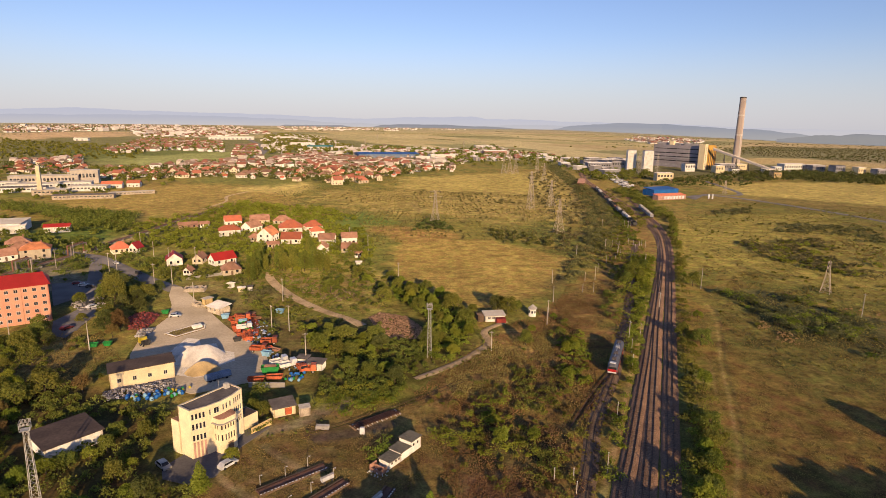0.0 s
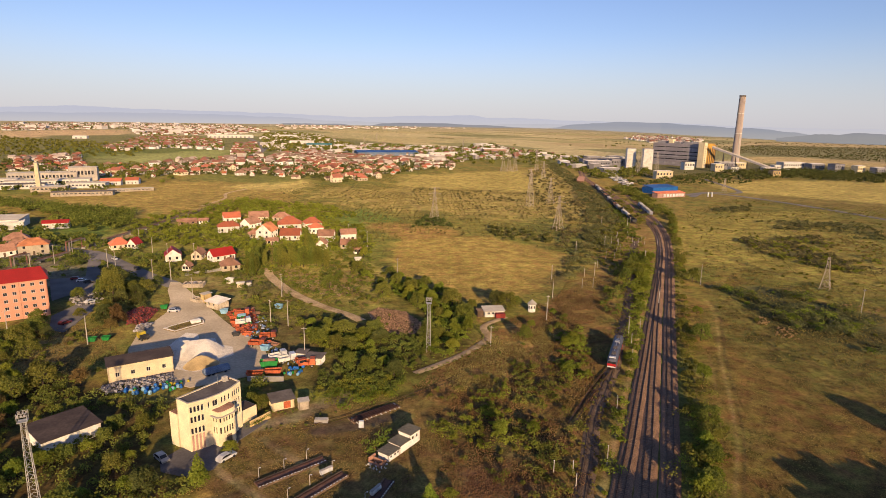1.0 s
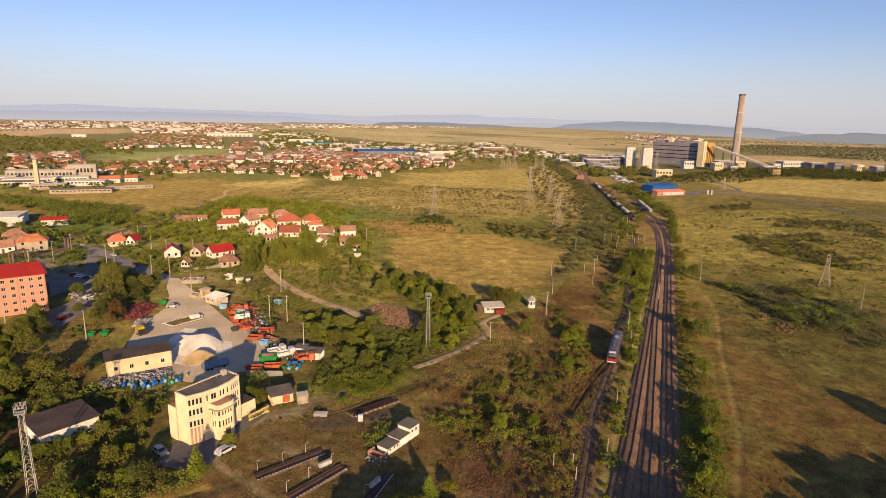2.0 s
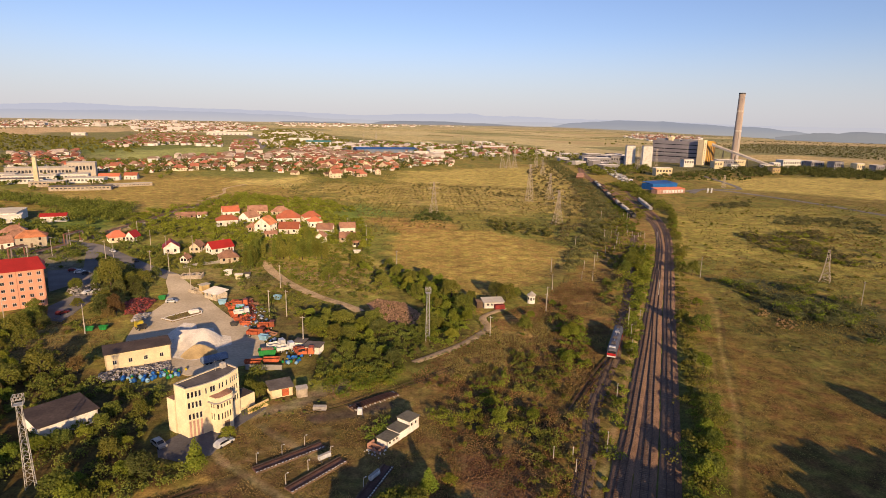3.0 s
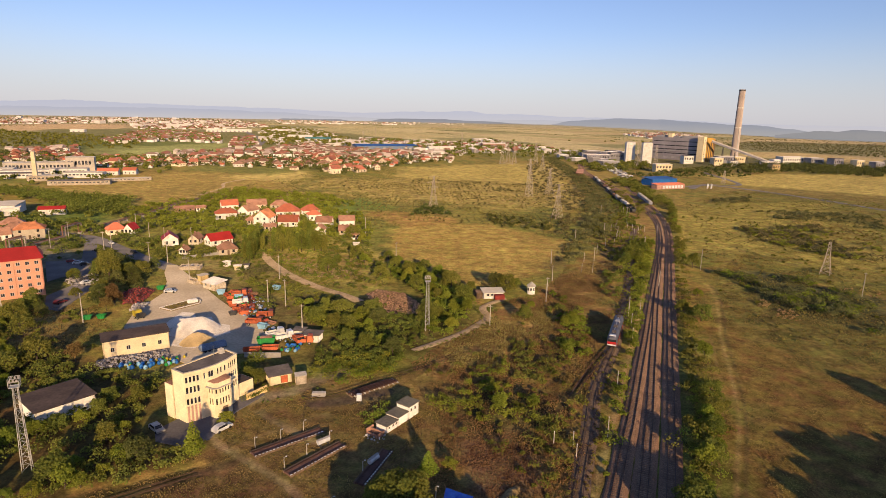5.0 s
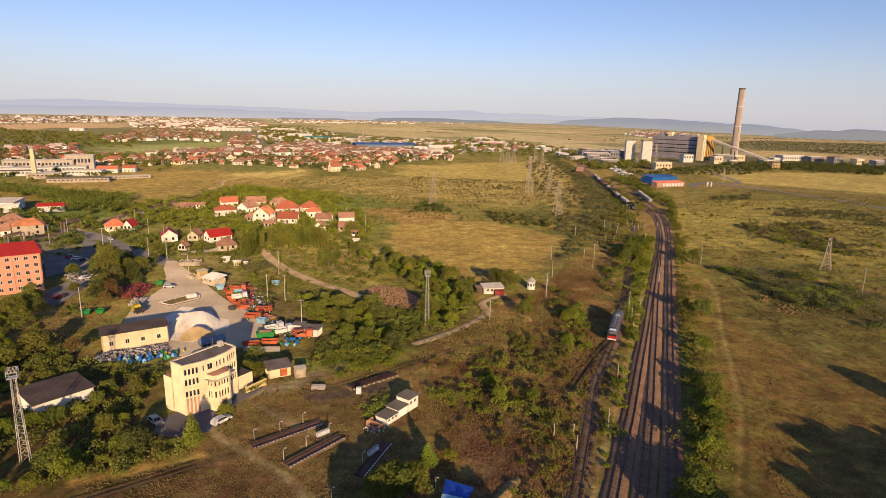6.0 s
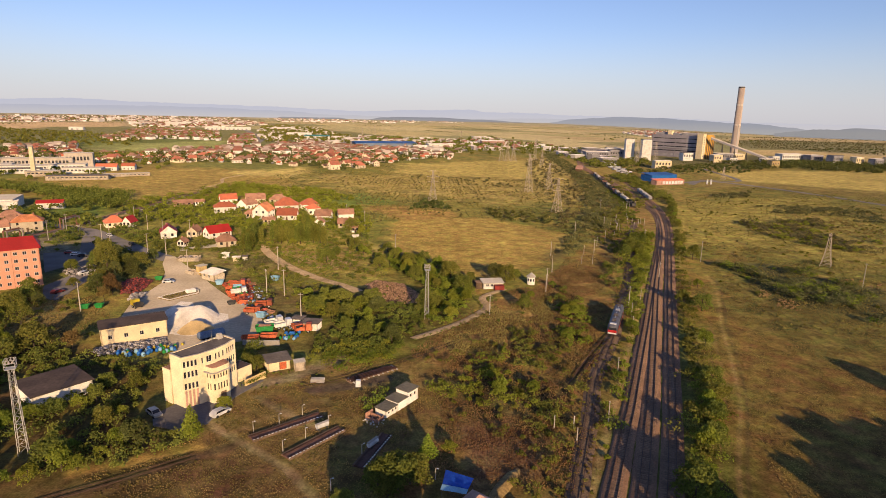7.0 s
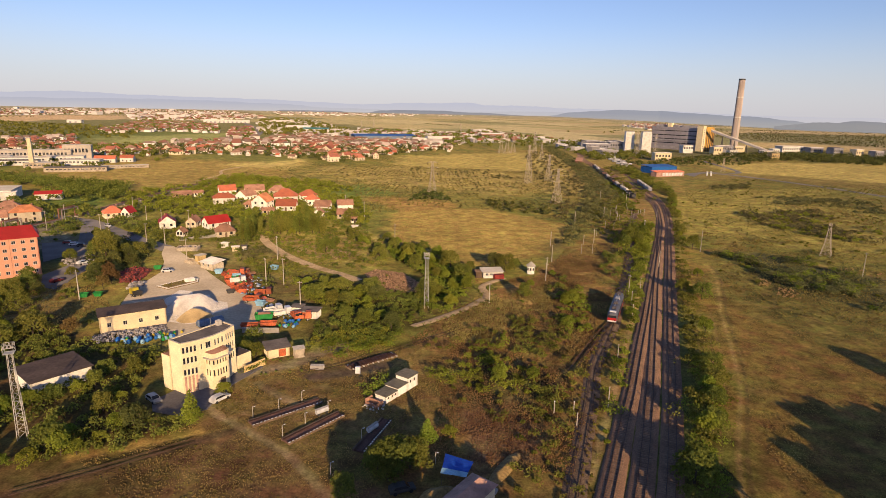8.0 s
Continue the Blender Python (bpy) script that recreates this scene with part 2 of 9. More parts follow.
FAR_BLOCK = surface("far_blocks", (0.74, 0.70, 0.64), 0.9, 0.05, 0.2, 0.02, bump=0, islands=True, second=(0.48, 0.42, 0.38))
LEAF = foliage("leaves", (0.115, 0.135, 0.03), (0.245, 0.26, 0.05))
LEAF_B = foliage("bright_leaves", (0.145, 0.185, 0.025), (0.285, 0.32, 0.048))
LEAF_D = foliage("dark_leaves", (0.078, 0.095, 0.03), (0.165, 0.18, 0.052))
LEAF_G = foliage("grey_green_leaves", (0.12, 0.12, 0.05), (0.24, 0.225, 0.09))
LEAF_R = foliage("rusty_leaves", (0.15, 0.10, 0.038), (0.25, 0.175, 0.06))
WEED = foliage("dry_weeds", (0.29, 0.19, 0.072), (0.38, 0.25, 0.095), 0.5, 0.35)
WEED_B = foliage("brown_weed_stalks", (0.25, 0.16, 0.06), (0.33, 0.215, 0.08), 0.5, 0.38)
WEED_R = foliage("red_brown_weeds", (0.26, 0.14, 0.075), (0.32, 0.175, 0.09), 0.5, 0.3)
TUFT_D = foliage("golden_stubble", (0.33, 0.245, 0.085), (0.44, 0.33, 0.11), 0.5, 0.38)
TUFT = foliage("grass_tufts", (0.27, 0.215, 0.066), (0.36, 0.285, 0.09), 0.5, 0.35)
GRASS_G = foliage("green_weeds", (0.21, 0.18, 0.045), (0.28, 0.24, 0.06), 0.5, 0.3)


# ---- building helpers ----
def part(name, bm, material, parent=None, label="", smooth=False):
    me = bpy.data.meshes.new(name)
    bm.normal_update()
    bm.to_mesh(me)
    bm.free()
    me.materials.append(material)
    if smooth:
        me.polygons.foreach_set("use_smooth", [True] * len(me.polygons))
    ob = new(name, me)
    ob.parent = parent
    if label:
        tagged(ob, label)
    return ob


def shared(name, src, parent, m):
    """One more piece on the same mesh."""
    ob = new(name, src.data)
    ob.parent = parent
    ob.matrix_basis = m
    return ob


def thing(name, label, category, x=0.0, y=0.0, rz=0.0, z=0.0, group="", kind=""):
    ob = new(name)
    ob.matrix_basis = pose(x, y, z, 0, 0, rz)
    return tagged(ob, label, category, group, kind)


def hexa(bm, pts):
    v = [bm.verts.new(p) for p in pts]
    for f in ((3, 2, 1, 0), (4, 5, 6, 7), (0, 1, 5, 4), (1, 2, 6, 5), (2, 3, 7, 6), (3, 0, 4, 7)):
        bm.faces.new([v[i] for i in f])


def box(bm, x0, x1, y0, y1, z0, z1, tx=0.0, ty=0.0):
    """A box; tx, ty draw its top in."""
    hexa(bm, [(x0, y0, z0), (x1, y0, z0), (x1, y1, z0), (x0, y1, z0),
              (x0 + tx, y0 + ty, z1), (x1 - tx, y0 + ty, z1), (x1 - tx, y1 - ty, z1), (x0 + tx, y1 - ty, z1)])
    return bm


def obox(bm, o, d, n, u0, u1, t0, t1, z0, z1):
    """A box along the way d, with the sideways way n, from the place o."""
    def at(u, t, z):
        return (o[0] + d[0] * u + n[0] * t, o[1] + d[1] * u + n[1] * t, z)
    hexa(bm, [at(u0, t0, z0), at(u1, t0, z0), at(u1, t1, z0), at(u0, t1, z0), at(u0, t0, z1), at(u1, t0, z1), at(u1, t1, z1), at(u0, t1, z1)])
    return bm


def prism(bm, poly, z0, z1):
    a = [bm.verts.new((x, y, z0)) for x, y in poly]
    b = [bm.verts.new((x, y, z1)) for x, y in poly]
    k = len(poly)
    bm.faces.new(a[::-1])
    bm.faces.new(b)
    for i in range(k):
        bm.faces.new((a[i], a[(i + 1) % k], b[(i + 1) % k], b[i]))
    return bm


def tube(bm, p, q, r, n=6, r2=None):
    p, q = Vector(p), Vector(q)
    w = (q - p).normalized()
    a = w.orthogonal().normalized()
    b = w.cross(a)
    r2 = r if r2 is None else r2
    lo = [bm.verts.new(p + (a * math.cos(i * math.tau / n) + b * math.sin(i * math.tau / n)) * r) for i in range(n)]
    hi = [bm.verts.new(q + (a * math.cos(i * math.tau / n) + b * math.sin(i * math.tau / n)) * r2) for i in range(n)]
    bm.faces.new(lo[::-1])
    bm.faces.new(hi)
    for i in range(n):
        bm.faces.new((lo[i], lo[(i + 1) % n], hi[(i + 1) % n], hi[i]))
    return bm


def lathe(bm, profile, n=16):
    """A round body from (radius, height) pairs."""
    rings = [[bm.verts.new((r * math.cos(i * math.tau / n), r * math.sin(i * math.tau / n), z)) for i in range(n)] for r, z in profile]
    for lo, hi in zip(rings, rings[1:]):
        for i in range(n):
            bm.faces.new((lo[i], lo[(i + 1) % n], hi[(i + 1) % n], hi[i]))
    bm.faces.new(rings[0][::-1])
    bm.faces.new(rings[-1])
    return bm


def wall(bm, p0, p1, z0, z1, thick, holes=()):
    """A wall from p0 to p1, its body on the left of that way, with openings (u0, u1, z0, z1) through it."""
    d = Vector((p1[0] - p0[0], p1[1] - p0[1]))
    length = d.length
    d.normalize()
    n = (-d.y, d.x)
    us = sorted({0.0, length, *[h[0] for h in holes], *[h[1] for h in holes]})
    for u0, u1 in zip(us, us[1:]):
        mid = (u0 + u1) / 2
        cuts = sorted((h[2], h[3]) for h in holes if h[0] < mid < h[1])
        z = z0
        for a, b in cuts:
            if a > z:
                obox(bm, p0, d, n, u0, u1, 0, thick, z, a)
            z = b
        if z < z1:
            obox(bm, p0, d, n, u0, u1, 0, thick, z, z1)
    return d, n


def window(parent, p0, d, n, hole, depth=0.12, bar=0.07, material=None, name="window"):
    """A window in an opening of a wall: the frame with its bars, and the pane behind them."""
    u0, u1, z0, z1 = hole
    bm = bmesh.new()
    for a, b, c, e in ((u0, u1, z0, z0 + bar), (u0, u1, z1 - bar, z1), (u0, u0 + bar, z0 + bar, z1 - bar), (u1 - bar, u1, z0 + bar, z1 - bar)):
        obox(bm, p0, d, n, a, b, depth - 0.03, depth + 0.04, c, e)
    if u1 - u0 > 0.9:
        mid = (u0 + u1) / 2
        obox(bm, p0, d, n, mid - bar / 2, mid + bar / 2, depth - 0.03, depth + 0.04, z0 + bar, z1 - bar)
    w = part(name, bm, material or WHITE_P, parent)
    part("pane", obox(bmesh.new(), p0, d, n, u0 + 0.01, u1 - 0.01, depth + 0.045, depth + 0.06, z0 + 0.01, z1 - 0.01), GLASS, w)
    return w


def smooth_line(pts, step):
    """A smooth line through a few points, in even steps."""
    p = [np.array(q, float) for q in pts]
    p = [2 * p[0] - p[1], *p, 2 * p[-1] - p[-2]]
    out = []
    for a, b, c, e in zip(p, p[1:], p[2:], p[3:]):
        k = max(2, int(np.linalg.norm(c - b) / step))
        for i in range(k):
            t = i / k
            out.append(0.5 * (2 * b + (c - a) * t + (2 * a - 5 * b + 4 * c - e) * t * t + (3 * b - a - 3 * c + e) * t ** 3))
    out.append(p[-2])
    return np.array(out)


def sides(line):
    w = np.gradient(line, axis=0)
    w /= np.linalg.norm(w, axis=1)[:, None]
    return w, np.stack([w[:, 1], -w[:, 0]], 1)


def raw_mesh(name, verts, faces, material, parent=None, smooth=False):
    verts, faces = np.asarray(verts, np.float32), np.asarray(faces, np.int32)
    me = bpy.data.meshes.new(name)
    k = faces.shape[1]
    me.vertices.add(len(verts))
    me.vertices.foreach_set("co", verts.ravel())
    me.loops.add(faces.size)
    me.loops.foreach_set("vertex_index", faces.ravel())
    me.polygons.add(len(faces))
    me.polygons.foreach_set("loop_start", np.arange(0, faces.size, k, dtype=np.int32))
    if smooth:
        me.polygons.foreach_set("use_smooth", np.ones(len(faces), bool))
    me.update(calc_edges=True)
    me.validate()
    for m in material if isinstance(material, (list, tuple)) else [material]:
        me.materials.append(m)
    ob = new(name, me)
    ob.parent = parent
    return ob


def swept(name, line, section, material, parent=None, wobble=0.0, seed=1):
    """A section of (side, height) pairs drawn along a line on the ground."""
    w, s = sides(line)
    k, m = len(line), len(section)
    rng = np.random.default_rng(seed)
    off = np.convolve(rng.normal(0, 1, k + 8), np.ones(9) / 9, "valid")[:k] * wobble
    verts = np.concatenate([np.column_stack([line + s * (o + np.sign(o) * off)[:, None] if wobble else line + s * o, np.full(k, z)]) for o, z in section])
    faces = [(j * k + i, j * k + i + 1, (j + 1) * k + i + 1, (j + 1) * k + i) for j in range(m - 1) for i in range(k - 1)]
    return raw_mesh(name, verts, faces, material, parent)


# ---- the lie of the land ----
FLAT, REACH = 2400.0, 2450.0


def lay(x, y):
    """Where a place on the plain comes to lie: beyond 2.4 km the plain is drawn in and climbs gently to the far hills."""
    x, y = np.asarray(x, float), np.asarray(y, float)
    dist = np.maximum(np.hypot(x, y), 1.0)
    near = np.where(dist < FLAT, dist, FLAT + REACH * (1 - np.exp(-np.maximum(dist - FLAT, 0) / REACH)))
    az = np.degrees(np.arctan2(x, y))
    climb = np.clip((30 - az) / 18, 0, 1) * np.clip((az + 175) / 20, 0, 1)
    return x * near / dist, y * near / dist, 70 * (1 - near / dist) * climb, near / dist


def field_noise(x, y, scale, seed):
    """Smooth value noise, 0 to 1."""
    def h(i, j):
        k = np.sin(i * 127.1 + j * 311.7 + seed * 74.7) * 43758.5453
        return k - np.floor(k)
    u, v = x / scale, y / scale
    i, j = np.floor(u), np.floor(v)
    a, b = u - i, v - j
    a, b = a * a * (3 - 2 * a), b * b * (3 - 2 * b)
    return (h(i, j) * (1 - a) + h(i + 1, j) * a) * (1 - b) + (h(i, j + 1) * (1 - a) + h(i + 1, j + 1) * a) * b


def inside(x, y, poly):
    """Metres by which places lie inside a polygon (negative outside)."""
    x, y = np.asarray(x, float), np.asarray(y, float)
    best, inn = np.full(x.shape, 1e9), np.zeros(x.shape, bool)
    for (ax, ay), (bx, by) in zip(poly, poly[1:] + poly[:1]):
        dx, dy = bx - ax, by - ay
        t = np.clip(((x - ax) * dx + (y - ay) * dy) / (dx * dx + dy * dy), 0, 1)
        best = np.minimum(best, np.hypot(x - ax - t * dx, y - ay - t * dy))
        cross = ((ay > y) != (by > y)) & (x < (bx - ax) * (y - ay) / (by - ay + 1e-12) + ax)
        inn ^= cross
    return np.where(inn, best, -best)


STRAW, OLIVE, GREEN, BROWN, RUST = (0.43, 0.325, 0.13), (0.18, 0.15, 0.045), (0.15, 0.15, 0.04), (0.29, 0.18, 0.07), (0.285, 0.20, 0.07)
COVER = [
    ([(-22, 267), (-24, 332), (-4, 363), (32, 357), (72.6, 311), (66, 280), (47.7, 235), (38, 230), (24, 209), (16, 185), (11, 208), (0, 232)], (0.33, 0.235, 0.082), 8),
    ([(-58, 776), (213, 971), (147, 608), (74, 600), (-35, 641)], (0.35, 0.265, 0.095), 30),
    ([(-120, 640), (180, 600), (130, 470), (60, 430), (-60, 460), (-130, 560)], (0.315, 0.235, 0.088), 40),
    ([(-349, 555), (-294, 670), (-190, 652), (-135, 555), (-132, 447), (-193, 434), (-235, 439), (-329, 461)], RUST, 14),
    ([(-229, 618), (-171, 736), (-140, 658), (-146, 576)], STRAW, 14),
]
COVER += [
    ([(-300, 690), (-190, 660), (-150, 740), (-300, 800)], (0.17, 0.16, 0.05), 20),
    ([(-91, 423), (-59, 469), (-36, 415), (-52, 379)], (0.14, 0.17, 0.04), 14),
    ([(47, 239), (58, 268), (64, 264), (56, 242)], (0.13, 0.10, 0.045), 6),
    ([(-51, 401), (6, 394), (24, 364), (-19, 343)], BROWN, 10),
    ([(345, 753), (652, 833), (900, 800), (434, 547), (340, 628)], (0.40, 0.30, 0.11), 20),
    ([(294, 640), (340, 628), (434, 547), (400, 480), (330, 560), (255, 570)], (0.22, 0.16, 0.06), 12),
]
COVER += [
    ([(185, 431), (252, 479), (340, 500), (279, 344), (202, 242), (156, 260), (135, 292)], (0.27, 0.215, 0.065), 15),
    ([(100, 240), (140, 260), (200, 190), (190, 100), (120, 40), (40, 40), (46, 76), (62, 100), (85, 170)], (0.235, 0.15, 0.052), 12),
    ([(110, 240), (150, 250), (175, 180), (135, 135), (100, 135), (100, 170)], (0.19, 0.155, 0.05), 14),
    ([(52, 237), (82, 284), (132, 404), (158, 418), (142, 354), (113, 280), (100, 291), (74, 222), (59, 207), (41, 206)], (0.22, 0.145, 0.06), 8),
]
COVER += [
    ([(0, 150), (60, 240), (80, 240), (55, 160), (40, 100), (28, 70), (0, 60), (-20, 95)], (0.23, 0.145, 0.058), 10),
    ([(0, 148), (22, 190), (41, 206), (50, 186), (40, 168), (14, 152)], (0.33, 0.205, 0.08), 6),
    ([(8, 113), (26, 121), (19, 95), (7, 94)], (0.24, 0.15, 0.07), 6),
    ([(7, 100), (20, 100.5), (19, 88), (7.7, 83)], (0.27, 0.155, 0.09), 4),
    ([(5.4, 156), (15, 173.5), (42, 192.3), (38, 167), (32.6, 157), (23.8, 161), (17.3, 140), (4.9, 136.3)], (0.33, 0.215, 0.085), 6),
]
COVER += [
    ([(-3, 116), (5, 124), (19, 127), (25, 119), (24, 108), (12, 108)], (0.15, 0.115, 0.05), 5),
    ([(-206, 250), (-200, 300), (-199, 340), (-192, 480), (-181, 480), (-186, 340), (-188, 300), (-194, 250)], (0.26, 0.20, 0.12), 5),
    ([(-178, 244), (-158, 256), (-146, 234), (-143, 222), (-150, 206)], (0.09, 0.10, 0.05), 4),
    ([(-45, 90), (-45, 120), (-20, 135), (0, 128), (0, 92), (-14, 78)], (0.225, 0.15, 0.063), 7),
    ([(-50, 80), (-45, 93), (-10, 80), (0, 60), (-50, 60)], (0.22, 0.13, 0.065), 6),
]
COVER += [
    ([(-140, 50), (-120, 84), (-62, 92), (-46, 90), (-38, 60), (-60, 40)], (0.15, 0.10, 0.042), 6),
    # floor of the two woods: brown undergrowth, with its shade put into the colour
    ([(-150, 172), (-122, 170), (-92, 136), (-67, 126), (-57, 102), (-46, 92), (-62, 80), (-100, 86), (-150, 140)], (0.125, 0.088, 0.036), 6),
    ([(-26, 250), (-8, 244), (12, 206), (13, 178), (2, 160), (-12, 134), (-36, 140), (-30, 161), (-44, 180), (-50, 202), (-24, 196), (-8, 206)], (0.12, 0.10, 0.036), 6),
    ([(122, 240), (148, 248), (174, 206), (150, 168), (126, 190)], (0.10, 0.095, 0.042), 7),
]
COVER += [
    ([(-132, 158), (-131, 172), (-121, 182), (-114, 177), (-113, 154), (-118, 139)], (0.22, 0.16, 0.07), 6),
    ([(-75, 214), (-50, 186), (-38, 165), (-52, 150), (-62, 172), (-82, 196)], (0.15, 0.115, 0.05), 6),
    ([(-115, 250), (-80, 215), (-60, 235), (-90, 262)], (0.20, 0.16, 0.07), 8),
    ([(-78, 262), (-70, 320), (-39, 284), (-22, 252), (-16, 211), (-27, 207), (-48, 217)], (0.25, 0.205, 0.07), 8),
    ([(-79.5, 266.6), (-59.9, 264.4), (-55.5, 246.1), (-71.5, 247.1)], (0.27, 0.19, 0.10), 4),
    ([(-53.9, 248.2), (-32.3, 239.6), (-30.6, 225.9), (-46.1, 227.6)], (0.24, 0.175, 0.09), 4),
]
COVER += [
    ([(-46.5, 265.4), (-29.5, 258.5), (-28.9, 241.7), (-46.7, 250.8)], (0.21, 0.16, 0.07), 4),
    ([(-59.6, 283.2), (-43.0, 277.9), (-47.1, 268.9), (-58.5, 270.5)], (0.16, 0.14, 0.045), 4),
    ([(-250, 330), (-150, 245), (-170, 235), (-260, 310)], (0.20, 0.17, 0.13), 10),
    ([(-270, 380), (-225, 385), (-205, 345), (-260, 340)], (0.12, 0.15, 0.04), 8),
]


def cover(x, y):
    """The land cover's colour at places on the plain, with distance haze mixed in."""
    n1, n2, n3 = field_noise(x, y, 37, 1), field_noise(x, y, 9, 2), field_noise(x, y, 150, 3)
    base = np.array(OLIVE) * (1 - n1)[..., None] + np.array(GREEN) * n1[..., None]
    dry = np.clip((0.6 * n3 + 0.4 * n2 - 0.42) * 4, 0, 1)[..., None]
    base = base * (1 - dry * 0.6) + np.array(BROWN) * dry * 0.6
    for poly, colour, soft in COVER:
        k = np.clip(inside(x, y, poly) / soft + 0.5 + (n2 - 0.5) * 1.4 + (n1 - 0.5) * 0.8, 0, 1)[..., None]
        base = base * (1 - k) + np.array(colour) * k
    # parcels of the far plain
    dist = np.hypot(x, y)
    c, s = math.cos(0.35), math.sin(0.35)
    u, v = (x * c + y * s), (-x * s + y * c)
    for wide, deep, start in ((230, 500, 1150), (420, 900, 2600)):
        pu = np.floor(u / wide + np.floor(v / deep) * 0.37)
        pick = np.sin(pu * 12.9898 + np.floor(v / deep) * 78.233) * 43758.5453
        pick = pick - np.floor(pick)
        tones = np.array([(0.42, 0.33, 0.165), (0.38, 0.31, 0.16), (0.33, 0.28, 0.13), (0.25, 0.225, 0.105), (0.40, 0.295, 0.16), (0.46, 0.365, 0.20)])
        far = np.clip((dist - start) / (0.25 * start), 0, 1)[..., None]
        # parcels turned bluer: haze put into the ground colour
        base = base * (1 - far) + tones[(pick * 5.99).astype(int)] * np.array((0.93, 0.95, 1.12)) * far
    # remotest ground faded to grey, again as painted haze
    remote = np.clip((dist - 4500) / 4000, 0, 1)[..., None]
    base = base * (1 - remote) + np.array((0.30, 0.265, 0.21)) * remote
    for poly, colour, soft in FAR_COVER:
        k = np.clip(inside(x, y, poly) / soft + 0.5 + (n3 - 0.5) * 0.8 + (n1 - 0.5) * 0.5, 0, 1)[..., None]
        base = base * (1 - k) + np.array(colour) * k
    for pts, half, soft, tone in TRODDEN:
        line = smooth_line(pts, 1.0)
        near = (x > line[:, 0].min() - 4) & (x < line[:, 0].max() + 4) & (y > line[:, 1].min() - 4) & (y < line[:, 1].max() + 4)
        gap = np.full(x.shape, 1e9)
        for px, py in line:
            gap[near] = np.minimum(gap[near], np.hypot(x[near] - px, y[near] - py))
        k = np.clip((half - gap) / soft + 0.5, 0, 1)[..., None]
        base = base * (1 - k) + np.array(tone) * k
    for poly, colour in TOWN_SOIL:
        k = np.clip(inside(x, y, poly) / 60 + 0.5 + (n3 - 0.5) + (n1 - 0.5), 0, 1)[..., None]
        base = base * (1 - k) + np.array(colour) * k
    return base * np.array((0.985, 1.0, 0.83))


RUT = [(112, 222), (108.8, 208.1), (98, 182), (89.8, 163.6), (80.9, 140.2), (72.4, 119.3), (67.5, 109), (61.7, 98), (56.4, 88), (52.4, 79.4), (44, 60)]
TRODDEN = [
    ([(-8.6, 123.0), (-1.1, 135.4), (8.5, 151.0), (15.6, 161.9)], 2.6, 2.4, (0.33, 0.225, 0.09)),
    ([(36.8, 140.9), (28.0, 127.1), (24.6, 123.3)], 0.5, 0.6, (0.13, 0.08, 0.045)),
    ([(48.9, 148.3), (39.5, 133.2), (31.9, 120.7), (28.3, 114.3)], 0.7, 0.6, (0.11, 0.07, 0.04)),
    ([(-47, 116.5), (-40.5, 119.4), (-34, 123), (-29, 129), (-18, 139)], 2.2, 1.6, (0.27, 0.205, 0.135)),
    ([(x + 1.4, y - 0.5) for x, y in RUT], 0.5, 0.5, (0.15, 0.105, 0.045)),
    (RUT, 0.5, 0.6, (0.31, 0.215, 0.095)),
    ([(x - 3.0, y + 0.9) for x, y in RUT[3:]], 0.35, 0.6, (0.25, 0.17, 0.075)),
    ([(-47, 106), (-43.4, 99.6), (-36, 94), (-26, 86), (-16, 74)], 0.9, 0.9, (0.31, 0.22, 0.125)),
]
TRODDEN += [
    ([(-66, 74), (-58, 79), (-50, 84.5), (-43.5, 89.2), (-38, 93)], 1.2, 1.0, (0.13, 0.085, 0.05)),
    ([(-38.9, 97.9), (-34.8, 103.2), (-27.9, 109.2), (-22, 113)], 0.5, 0.5, (0.32, 0.22, 0.11)),
    ([(-37, 110.2), (-29.5, 105.6), (-24, 102)], 0.4, 0.5, (0.10, 0.075, 0.05)),
    ([(-27, 116.8), (-20, 119), (-12, 123)], 2.4, 1.6, (0.12, 0.085, 0.065)),
    ([(-39, 113), (-33, 107.5), (-26, 102), (-19, 97.5)], 1.0, 1.0, (0.30, 0.21, 0.12)),
    ([(-62, 84), (-52, 88.5), (-44, 92.5)], 1.2, 1.4, (0.42, 0.27, 0.09)),
]
TRODDEN += [
    ([(26.9, 79.4), (35.8, 100.3), (44.5, 120.3), (53.1, 141), (62.9, 164.3), (75.7, 195.6), (90.4, 231)], 0.8, 0.7, (0.36, 0.25, 0.12)),
]
TOWN_SOIL = [([(-900, 900), (-60, 880), (60, 1150), (0, 1700), (-500, 2700), (-1500, 2300)], (0.17, 0.155, 0.075)),
             ([(-700, 1000), (-330, 1000), (-420, 1400), (-900, 1400)], (0.14, 0.15, 0.05)),
             ([(250, 850), (700, 950), (800, 1150), (250, 1250)], (0.13, 0.115, 0.06)),
             ([(-569, 973), (-644, 1142), (-494, 1370), (-403, 1144), (-461, 944)], (0.27, 0.27, 0.11))]
